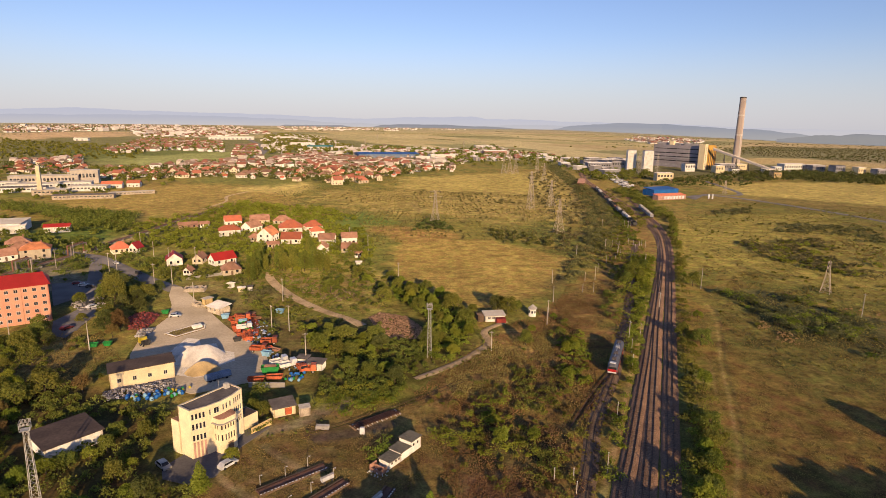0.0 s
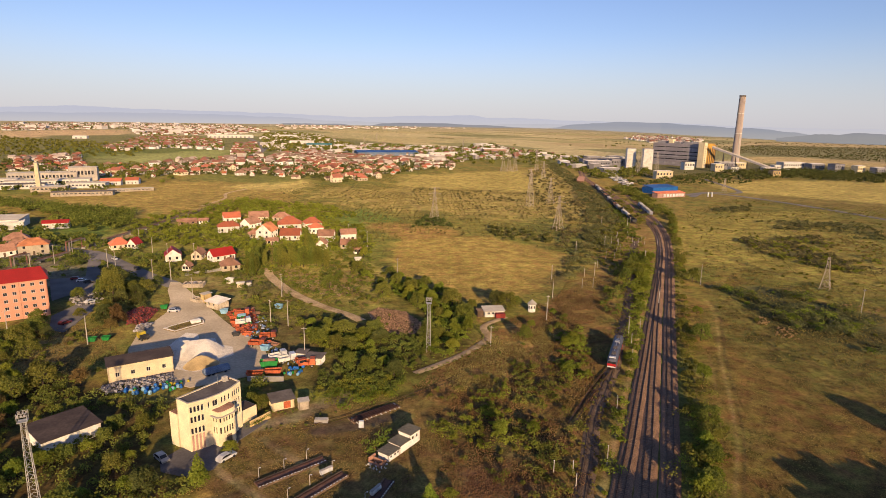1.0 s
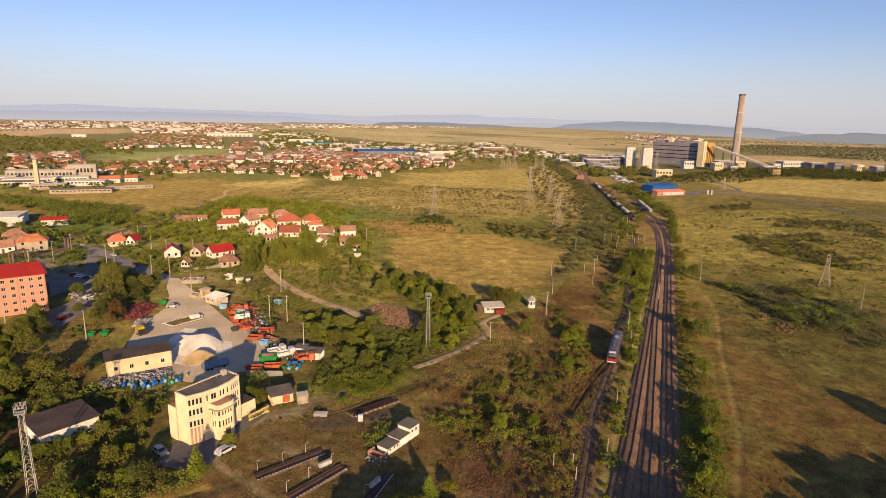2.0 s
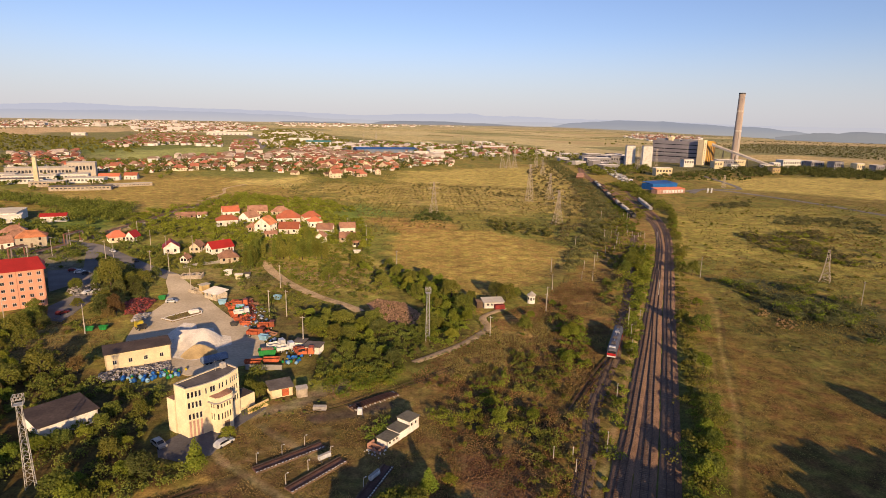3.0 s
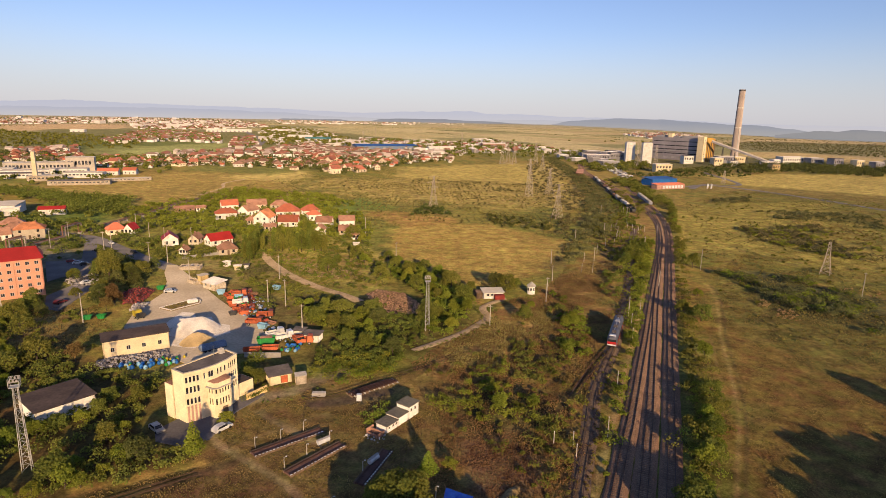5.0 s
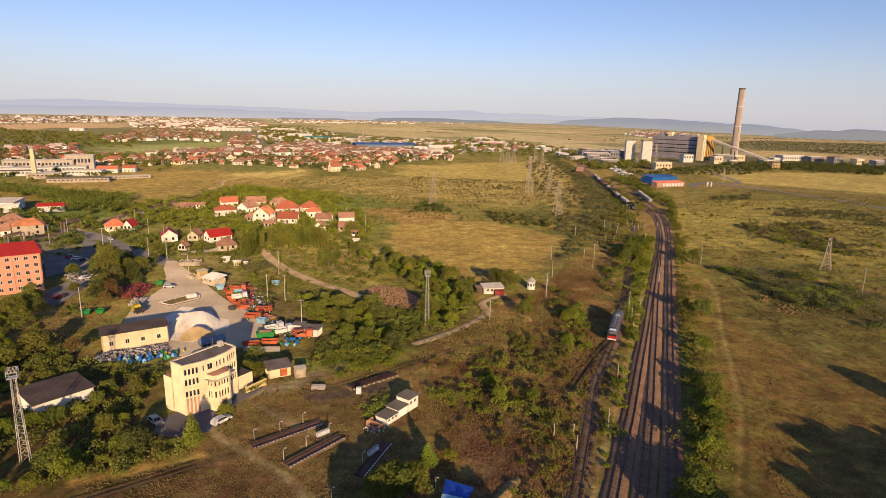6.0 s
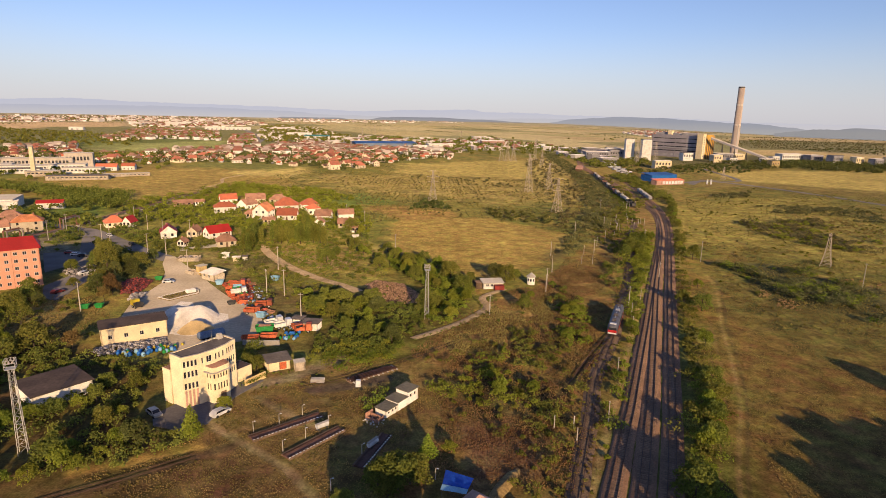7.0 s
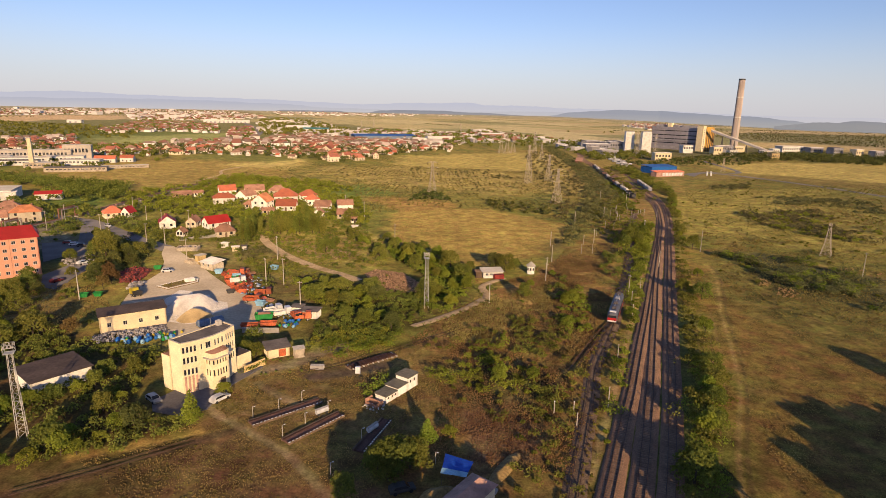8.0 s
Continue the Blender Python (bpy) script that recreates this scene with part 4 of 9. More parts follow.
def signal_cabin():
    o = thing("signal_cabin", "stepped white signal cabin with grey roofs and a ruined end", "building", -11.0, 102.2, 54.5)
    for k, (u0, u1, dp, h, wins) in enumerate(((9.8, 13.4, 3.4, 2.75, (1.0, 2.4)), (6.2, 9.78, 3.3, 1.8, ()), (2.4, 6.18, 3.0, 1.4, (0.9, 2.2, 3.2)))):
        bm = bmesh.new()
        holes = [(u - 0.3, u + 0.3, 0.5 + 0.85 * (k == 0), 1.05 + 1.05 * (k == 0)) for u in wins]
        d, n = wall(bm, (u0, 0), (u1, 0), -0.3, h, 0.22, holes)
        part("wall", bm, WHITE, o)
        for p, q in (((u1, 0), (u1, dp)), ((u1, dp), (u0, dp)), ((u0, dp), (u0, 0))):
            bm = bmesh.new()
            wall(bm, p, q, -0.3, h, 0.22)
            part("wall", bm, WHITE, o)
        for hole in holes:
            window(o, (u0, 0), d, n, hole, 0.1, 0.05, WOOD)
        part("roof", box(bmesh.new(), u0 - (0.12 if k == 2 else 0.1), u1 + (0.2 if k == 0 else -0.01), -0.25, dp + 0.2, h, h + 0.16), CABIN_ROOF, o)
    for u0, u1, v0, v1, h in ((-0.4, 1.7, 0, 0.2, 0.9), (-0.4, -0.2, 0.21, 2.98, 0.6), (-0.4, 1.7, 3.0, 3.2, 1.3), (0.7, 0.9, 0.21, 2.98, 1.1)):
        part("ruined_wall", box(bmesh.new(), u0, u1, v0, v1, -0.3, h), TILE_OLD, o, "broken brick wall")
    rng = random.Random(5)
    for _ in range(26):
        x, y, s = rng.uniform(-1.6, 1.5), rng.uniform(-1.2, 3), rng.uniform(0.15, 0.4)
        part("fallen_block", box(bmesh.new(), x, x + s, y, y + s * 0.8, -0.1, s * 0.6, s * 0.1, s * 0.1), SALT, o, "white fallen block")


signal_cabin()


def apartment_block():
    o = thing("apartment_block", "salmon five-storey apartment block with a bright red roof", "building", -153.5 - 26 * 0.82, 187.1 - 26 * 0.571, math.degrees(math.atan2(8.8, 12.6)))
    length, depth, h = 41.4, 13.0, 13.6
    bm, pend = bmesh.new(), []
    cols = [2.0 + 2.7 * i for i in range(15)]
    holes = [(c - 0.62, c + 0.62, 0.9 + 2.65 * r, 2.15 + 2.65 * r) for r in range(5) for c in cols]
    d, n = wall(bm, (0, 0), (length, 0), -0.4, h, 0.35, holes)
    wall(bm, (length, 0), (length, depth), -0.4, h, 0.35)
    wall(bm, (length, depth), (0, depth), -0.4, h, 0.35)
    wall(bm, (0, depth), (0, 0), -0.4, h, 0.35)
    part("wall", bm, ORANGE_R, o)
    for hole in holes:
        window(o, (0, 0), d, n, hole, 0.15, 0.09)
    for c in (8.7, 16.9, 25.1, 33.2):
        part("downpipe", tube(bmesh.new(), (c, -0.08, 0), (c, -0.08, h), 0.06), TILE_OLD, o)
    e, rise = 0.7, 3.4
    bm = bmesh.new()
    a = [bm.verts.new(p) for p in ((-e, -e, h), (length + e, -e, h), (length + e, depth + e, h), (-e, depth + e, h), (4.0, depth / 2, h + rise), (length - 1.2, depth / 2, h + rise))]
    for f in ((0, 1, 5, 4), (1, 2, 5), (2, 3, 4, 5), (3, 0, 4), (3, 2, 1, 0)):
        bm.faces.new([a[i] for i in f])
    part("roof", bm, RED_ROOF, o)


apartment_block()


def lattice_mast(x, y, h, rz, head=True, w0=1.3, w1=0.7):
    o = thing("floodlight_mast", "tall steel lattice floodlight mast with a lamp platform", "mast", x, y, rz, group="lattice masts")
    bm = bmesh.new()
    n = max(6, int(h / 1.5))

    def corner(i, z):
        s = (w0 + (w1 - w0) * z / h) / 2
        return ((-s, -s, z), (s, -s, z), (s, s, z), (-s, s, z))[i % 4]
    for i in range(4):
        tube(bm, corner(i, -0.3), corner(i, h), 0.06, 4)
    for k in range(n):
        z0, z1 = h * k / n, h * (k + 1) / n
        for i in range(4):
            tube(bm, corner(i, z0), corner(i + 1, z1), 0.035, 3)
            tube(bm, corner(i, z1), corner(i + 1, z1), 0.035, 3)
    part("lattice", bm, MAST_S, o)
    if head:
        p = 0.8
        part("platform", box(bmesh.new(), -p, p, -p, p, h, h + 0.08), MAST_S, o)
        for a, b in (((-p, -p), (p, -p)), ((p, -p), (p, p)), ((p, p), (-p, p)), ((-p, p), (-p, -p))):
            for z in (0.6, 1.1, 1.7):
                part("rail", tube(bmesh.new(), (*a, h + z), (*b, h + z), 0.035, 4), MAST_S, o)
            part("rail_post", tube(bmesh.new(), (*a, h), (*a, h + 1.75), 0.04, 4), MAST_S, o)
        for i in range(3):
            for s in (-1, 1):
                part("lamp", box(bmesh.new(), -0.72 + 0.55 * i, -0.38 + 0.55 * i, s * p - 0.12, s * p + 0.12, h + 1.2, h + 1.55, 0.05, 0.03), POLE_C, o, "pale floodlight")


lattice_mast(-2.2, 165.4, 15.8, 10)
lattice_mast(-74.7, 89.9, 16.6, 25, True, 1.5, 0.75)


# ---- railcar and wagons ----
def railcar():
    o = thing("railcar", "grey diesel railcar with red and white nose on rails", "train", 51.9, 151.9, -math.degrees(math.atan2(9.7, 23.5)), 0.12)
    L, w, h = 22.0, 1.48, 3.9
    bm = bmesh.new()
    prof = [(-w, 0.9), (-w, 2.9), (-w + 0.25, 3.5), (-0.7, h), (0.7, h), (w - 0.25, 3.5), (w, 2.9), (w, 0.9)]
    rings = []
    for y, f, dz in ((0.0, 0.86, 0.55), (0.5, 0.96, 0.25), (1.6, 1, 0), (L - 1.6, 1, 0), (L - 0.5, 0.96, 0.25), (L, 0.86, 0.55)):
        rings.append([bm.verts.new((x * f, y, z - (dz if z > 2.5 else 0))) for x, z in prof])
    for a, b in zip(rings, rings[1:]):
        for i in range(8):
            bm.faces.new((a[i], a[(i + 1) % 8], b[(i + 1) % 8], b[i]))
    bm.faces.new(rings[0])
    bm.faces.new(rings[-1][::-1])
    part("body", bm, TRAINGREY, o)
    part("front_mask", box(bmesh.new(), -1.22, 1.22, -0.1, -0.01, 1.0, 1.4), WHITE_P, o, "white lower nose")
    part("front_band", box(bmesh.new(), -1.24, 1.24, -0.12, -0.01, 1.41, 2.15), RED_P, o, "red nose band")
    part("front_window", box(bmesh.new(), -1.1, 1.1, -0.09, -0.01, 2.17, 2.85), GLASS, o)
    part("roof_cap", prism(bmesh.new(), [(-0.9, 0.7), (0.9, 0.7), (0.9, 1.7), (-0.9, 1.7)], h - 0.35, h + 0.03), WHITE_P, o, "white cab roof edge")
    part("roof_strip", box(bmesh.new(), -0.12, 0.12, 3, L - 2, h, h + 0.1), STEEL, o, "pale roof walkway")
    for s in (-1, 1):
        part("side_band", box(bmesh.new(), *sorted((s * (w + 0.01), s * (w + 0.03))), 0.8, L - 0.8, 1.0, 1.6), RED_P, o, "red side band")
        part("headlight", tube(bmesh.new(), (s * 0.8, -0.16, 1.5), (s * 0.8, -0.1, 1.5), 0.13, 8), GLASS, o)
        for i in range(6):
            y = 2.6 + i * 2.9
            part("side_window", box(bmesh.new(), *sorted((s * (w + 0.005), s * (w + 0.03))), y, y + 1.7, 1.9, 2.75), GLASS, o)
    for y in (4.2, 9.0, 14.7, 19.0):
        part("roof_unit", box(bmesh.new(), -0.62, 0.62, y - 1.0, y + 1.0, h - 0.05, h + 0.32, 0.1, 0.15), STEEL if y == 14.7 else ASPH_R, o)
    for y in (3.0, 5.4, 16.6, 19.0):
        bm = bmesh.new()
        for s in (-0.72, 0.72):
            tube(bm, (s - 0.06, y, 0.75), (s + 0.06, y, 0.75), 0.45, 14)
        tube(bm, (-0.72, y, 0.75), (0.72, y, 0.75), 0.08, 6)
        part("wheelset", bm, DARKST, o)
    part("underframe", box(bmesh.new(), -1.2, 1.2, 1.0, L - 1.0, 0.62, 0.9), DARKST, o)


railcar()


def wagon(kind):
    if kind == "tank":
        o = thing("tank_wagon", "pale tank wagon in a standing goods train", "wagon", group="freight wagons")
        part("tank", tube(bmesh.new(), (0, -5.8, 2.5), (0, 5.8, 2.5), 1.35, 14), SALT, o)
    elif kind == "pale":
        o = thing("covered_wagon", "pale grey covered wagon in a standing goods train", "wagon", group="freight wagons")
        part("body", box(bmesh.new(), -1.4, 1.4, -6, 6, 1.2, 3.1), GREY_R, o)
        bm = bmesh.new()
        ends = [[bm.verts.new((1.5 * math.cos(a), y, 3.11 + 0.6 * math.sin(a))) for a in np.linspace(0, math.pi, 7)] for y in (-6.1, 6.1)]
        for i in range(6):
            bm.faces.new((ends[0][i], ends[0][i + 1], ends[1][i + 1], ends[1][i]))
        bm.faces.new(ends[0])
        bm.faces.new(ends[1][::-1])
        bmesh.ops.recalc_face_normals(bm, faces=bm.faces)
        part("roof", bm, CONC, o, "pale curved roof")
    else:
        o = thing("freight_wagon", "dark open freight wagon in a standing goods train", "wagon", group="freight wagons")
        bm = bmesh.new()
        for x0, x1, y0, y1 in ((-1.45, -1.35, -6, 6), (1.35, 1.45, -6, 6), (-1.34, 1.34, -6, -5.9), (-1.34, 1.34, 5.9, 6)):
            box(bm, x0, x1, y0, y1, 1.2, 3.0)
        part("sides", bm, TILE_OLD if kind == "red" else DARKST, o)
    part("underframe", box(bmesh.new(), -1.3, 1.3, -6, 6, 0.9, 1.19), DARKST, o)
    for y in (-4.6, -3.0, 3.0, 4.6):
        bm = bmesh.new()
        for s in (-0.72, 0.72):
            tube(bm, (s - 0.06, y, 0.75), (s + 0.06, y, 0.75), 0.45, 10)
        part("wheelset", bm, DARKST, o)
    return o


protos = {}
for line, kinds in ((smooth_line(SIDING, 12.6), ("dark", "dark", "tank", "pale", "dark", "pale", "red", "dark", "dark", "pale", "dark", "red")),
                    (smooth_line(SIDING_E[2:5], 12.6), ("pale",))):
    for k, (p, q) in enumerate(zip(line, line[1:])):
        kind = kinds[k % len(kinds)]
        m = pose((p[0] + q[0]) / 2, (p[1] + q[1]) / 2, 0, 0, 0, -math.degrees(math.atan2(q[0] - p[0], q[1] - p[1])))
        if kind not in protos:
            protos[kind] = wagon(kind)
            protos[kind].matrix_basis = m
        else:
            copy_thing(protos[kind], m)


# ---- depot yard clutter ----
def skip(name, label, paint, l=2.8, w=1.5, h=1.0):
    """An open steel skip with sloping ends, ribs and a hollow inside."""
    o = thing(name, label, "container", group="depot containers")
    bm = bmesh.new()
    t = 0.08
    for s in (-1, 1):
        hexa(bm, [(-l / 2 + 0.5, s * w / 2 - t * (s > 0), 0.15), (l / 2 - 0.5, s * w / 2 - t * (s > 0), 0.15), (l / 2 - 0.5, s * w / 2 + t * (s < 0), 0.15), (-l / 2 + 0.5, s * w / 2 + t * (s < 0), 0.15),
                  (-l / 2, s * w / 2 - t * (s > 0), h), (l / 2, s * w / 2 - t * (s > 0), h), (l / 2, s * w / 2 + t * (s < 0), h), (-l / 2, s * w / 2 + t * (s < 0), h)])
        x = s * l / 2
        hexa(bm, [(x - s * 0.5, -w / 2 + t, 0.15), (x - s * 0.42, -w / 2 + t, 0.15), (x - s * 0.42, w / 2 - t, 0.15), (x - s * 0.5, w / 2 - t, 0.15),
                  (x - s * 0.08, -w / 2 + t, h), (x, -w / 2 + t, h), (x, w / 2 - t, h), (x - s * 0.08, w / 2 - t, h)])
    box(bm, -l / 2 + 0.45, l / 2 - 0.45, -w / 2, w / 2, 0.05, 0.14)
    bm.normal_update()
    bmesh.ops.recalc_face_normals(bm, faces=bm.faces)
    part("tub", bm, paint, o)
    for s in (-1, 1):
        for x in (-l * 0.28, 0, l * 0.28):
            part("rib", box(bmesh.new(), x - 0.06, x + 0.06, *sorted((s * (w / 2 + 0.003), s * (w / 2 + 0.07))), 0.2, h), paint, o)
    return o


def truck(name, label, cab, body, long=6.5):
    o = thing(name, label, "truck", group="depot vehicles")
    part("chassis", box(bmesh.new(), -long / 2, long / 2, -0.45, 0.45, 0.55, 0.85), DARKST, o)
    c = part("cab", box(bmesh.new(), long / 2 - 1.7, long / 2, -1.15, 1.15, 0.86, 2.7, 0.12, 0.08), cab, o)
    part("windscreen", box(bmesh.new(), long / 2 - 0.08, long / 2 + 0.02, -1.0, 1.0, 1.7, 2.45), GLASS, c)
    bm = bmesh.new()
    for x0, x1, y0, y1 in ((-long / 2, long / 2 - 1.9, -1.2, -1.1), (-long / 2, long / 2 - 1.9, 1.1, 1.2), (-long / 2, -long / 2 + 0.1, -1.09, 1.09), (long / 2 - 2.0, long / 2 - 1.9, -1.09, 1.09)):
        box(bm, x0, x1, y0, y1, 0.96, 1.9)
    box(bm, -long / 2, long / 2 - 1.9, -1.2, 1.2, 0.86, 0.95)
    part("load_bed", bm, body, o)
    for x in (-long / 2 + 1.1, long / 2 - 1.0):
        for s in (-1, 1):
            w = part("wheel", tube(bmesh.new(), (x, s * 0.85, 0.5), (x, s * 1.13, 0.5), 0.5, 14), RUBBER, o)
            part("rim", tube(bmesh.new(), (x, s * 1.131, 0.5), (x, s * 1.15, 0.5), 0.26, 10), STEEL, w)
    return o


def car(name, label, paint, x, y, rz):
    o = thing(name, label, "car", x, y, rz, group="parked cars")
    bm = bmesh.new()
    side = [(-2.1, 0.35), (2.1, 0.35), (2.15, 0.75), (1.2, 0.9), (0.55, 1.42), (-1.3, 1.42), (-2.0, 0.95)]
    a = [bm.verts.new((x_, -0.84 + 0.12 * (z > 1.2), z)) for x_, z in side]
    b = [bm.verts.new((x_, 0.84 - 0.12 * (z > 1.2), z)) for x_, z in side]
    bm.faces.new(a)
    bm.faces.new(b[::-1])
    for i in range(7):
        bm.faces.new((a[i], b[i], b[(i + 1) % 7], a[(i + 1) % 7]))
    bmesh.ops.recalc_face_normals(bm, faces=bm.faces)
    part("body", bm, paint, o)
    for s in (-1, 1):
        bm = bmesh.new()
        hexa(bm, [(-1.6, s * 0.845, 0.98), (1.0, s * 0.845, 0.98), (1.0, s * 0.855, 0.98), (-1.6, s * 0.855, 0.98), (-1.2, s * 0.745, 1.36), (0.5, s * 0.745, 1.36), (0.5, s * 0.755, 1.36), (-1.2, s * 0.755, 1.36)])
        part("side_window", bm, GLASS, o)
        for q in (-1.3, 1.35):
            part("wheel", tube(bmesh.new(), (q, s * 0.66, 0.32), (q, s * 0.87, 0.32), 0.32, 12), RUBBER, o)
    bm = bmesh.new()
    hexa(bm, [(1.16, -0.7, 0.95), (1.2, -0.7, 0.95), (1.2, 0.7, 0.95), (1.16, 0.7, 0.95), (0.58, -0.64, 1.4), (0.62, -0.64, 1.4), (0.62, 0.64, 1.4), (0.58, 0.64, 1.4)])
    part("windscreen", bm, GLASS, o)
    return o


def bell_bin(name, label, paint):
    o = thing(name, label, "container", group="recycling containers")
    part("shell", lathe(bmesh.new(), [(0.46, 0), (0.6, 0.12), (0.62, 0.6), (0.52, 1.0), (0.28, 1.25), (0.1, 1.32)], 12), paint, o, smooth=True)
    part("flap", box(bmesh.new(), -0.2, 0.2, -0.66, -0.5, 0.7, 0.92), DARKST, o)
    return o


rng = random.Random(21)


def scatter(proto, spots, spread=25, base=0.0):
    """Set a thing and its copies on the given spots, turned a little each."""
    for i, (x, y) in enumerate(spots):
        m = pose(x, y, 0.03, 0, 0, base + rng.uniform(-spread, spread))
        if i == 0:
            proto.matrix_basis = m
        else:
            copy_thing(proto, m)


ORANGE_SPOTS = [(-74.8, 201.2), (-73.4, 193.2), (-70.1, 185.8), (-67.0, 181.2), (-63.2, 177.6), (-65.4, 184.6), (-69.6, 190.2)]
scatter(skip("orange_skip", "orange steel skip in the crowded depot yard", ORANGE_P), ORANGE_SPOTS, 30, 20)
scatter(skip("orange_skip", "long orange skip beside the shaded wall", ORANGE_P, 4.8, 1.9, 1.2), [(-51.0, 146.2), (-46.3, 147.9)], 6, 8)
scatter(skip("orange_skip", "small orange skip heaped with scrap", ORANGE_P, 2.2, 1.3, 0.9), [(-76.2, 197.0), (-74.6, 195.4), (-72.2, 190.0), (-71.4, 188.0), (-68.6, 183.4), (-66.2, 179.6), (-64.6, 181.8), (-68.0, 194.8), (-70.4, 199.4), (-58.0, 171.2), (-54.2, 170.0)], 90)
scatter(skip("dark_skip", "dark steel skip among the orange ones", DARKST, 2.8, 1.5, 1.1), [(-68.2, 192.0), (-66.8, 176.8), (-46.8, 160.6)], 90)
scatter(truck("orange_truck", "orange municipal truck parked on grass", ORANGE_P, ORANGE_P, 5.4), [(-55.4, 174.4), (-71.5, 197.0), (-56.8, 167.6)], 25, 15)
scatter(skip("red_plough", "rusty red snow plough among the skips", TILE_OLD, 3.2, 1.4, 0.8), [(-66.9, 199.2), (-70.9, 204.6), (-51.8, 168.8)], 40, 0)
scatter(truck("white_truck", "white flatbed truck parked on the yard edge", WHITE_P, WHITE, 5.2), [(-44.4, 155.6), (-67.9, 187.4), (-47.6, 157.6)], 8, 28)
scatter(skip("green_skip", "green steel skip with a dark load", GREEN_P, 5.2, 2.3, 1.9), [(-48.8, 152.6)], 10, 12)
part("load", box(bmesh.new(), -2.0, 2.0, -1.0, 1.0, 1.2, 2.1, 0.5, 0.35), TILE_OLD, bpy.data.objects["green_skip"], "dark brown load")
scatter(skip("green_skip", "small green steel skip on the grassy bank", GREEN_P, 2.7, 1.6, 1.3), [(-110.9, 170.4), (-107.1, 171.6), (-103.4, 204.2), (-70.4, 192.4), (-73.2, 196.6), (-66.0, 186.6)], 15, 10)
scatter(skip("pale_skip", "pale blue-grey skip with a pale load", CYAN_P, 3.0, 1.7, 1.6), [(-53.5, 164.7), (-79.0, 199.6), (-60.4, 206.4), (-67.6, 188.8), (-70.6, 194.0)], 25, 0)
BIN_HEAP = [(-83, 135.2), (-79.5, 133.2), (-73.6, 133.6), (-67.0, 137.2), (-66.4, 141.5), (-70, 142), (-76, 138.4)]
BIN_CORNER = [(-43.4, 146.4), (-39.4, 145.8), (-37.2, 149.4), (-38.6, 151.6), (-42.2, 150.2)]


def jumble(proto, spots, size):
    """Set a thing and its copies on the spots, tipped over at random."""
    for i, (x, y) in enumerate(spots):
        m = pose(x, y, 0.12, rng.uniform(-38, 38), rng.uniform(-38, 38), rng.uniform(0, 360)) @ Matrix.Scale(size * rng.uniform(0.8, 1.1), 4)
        if i == 0:
            proto.matrix_basis = m
        else:
            copy_thing(proto, m)


for k, (nm, lb, paint, many, few) in enumerate((("blue_bin", "blue bell-shaped recycling container, tipped over", BLUE_P, 16, 8), ("yellow_bin", "yellow bell-shaped recycling container, tipped over", YELLOW_P, 9, 1), ("green_bin", "green bell-shaped recycling container, tipped over", GREEN_P, 9, 4), ("pale_bin", "pale bell-shaped recycling container, tipped over", CYAN_P, 12, 3))):
    r = np.random.default_rng(60 + k)
    spots = []
    for outline, want in ((BIN_HEAP, many), (BIN_CORNER, few)):
        got = 0
        while got < want:
            p = (r.uniform(min(q[0] for q in outline), max(q[0] for q in outline)), r.uniform(min(q[1] for q in outline), max(q[1] for q in outline)))
            if inside(*p, outline) > 0:
                spots.append(p)
                got += 1
    jumble(bell_bin(nm, lb, paint), spots, 0.9)
scatter(truck("orange_digger", "small orange digger beside the containers", ORANGE_P, ORANGE_P, 4.4), [(-39.6, 153.2), (-37.4, 152.6)], 60)
scatter(truck("yellow_loader", "yellow loader behind the warehouse", YELLOW_P, DARKST, 3.6), [(-95.3, 172.0)], 5, 150)
o = thing("covered_trailer", "long trailer under a faded blue-grey cover", "trailer", -62.3, 147.4, 40)
bm = bmesh.new()
ring = []
for u in (-3.6, -3.3, 3.3, 3.6):
    k = 0.82 if abs(u) > 3.4 else 1.0
    ring.append([bm.verts.new((u, 1.3 * k * math.cos(a), 0.7 + 1.5 * k * max(math.sin(a), 0) ** 0.8)) for a in np.linspace(0, math.pi, 11)])
for p, q in zip(ring, ring[1:]):
    for i in range(10):
        bm.faces.new((p[i], p[i + 1], q[i + 1], q[i]))
for p in (ring[0], ring[-1][::-1]):
    bm.faces.new(p)
bmesh.ops.recalc_face_normals(bm, faces=bm.faces)
part("cover", bm, BLUE_F, o, "faded blue-grey cover")
part("bed", box(bmesh.new(), -3.5, 3.5, -1.15, 1.15, 0.45, 0.69), DARKST, o)
for x in (-2.4, -1.3, 2.2):
    for s in (-1, 1):
        part("wheel", tube(bmesh.new(), (x, s * 0.85, 0.42), (x, s * 1.12, 0.42), 0.42, 12), RUBBER, o)
car("car", "white estate car parked in front of the offices", WHITE_P, -44.2, 104.6, 57)
car("car", "silver car parked under the trees", STEEL, -57.6, 104.0, -40)
car("car", "white car on the yard road", WHITE_P, -98.2, 200.6, 10)
car("car", "dark car parked in the shade", DARKST, -4.6, 75.5, 20)
tagged(part("yard_wall", box(bmesh.new(), -52, -42, 142.6, 142.9, -0.3, 1.3), CONC), "low concrete wall at the yard edge", "wall")


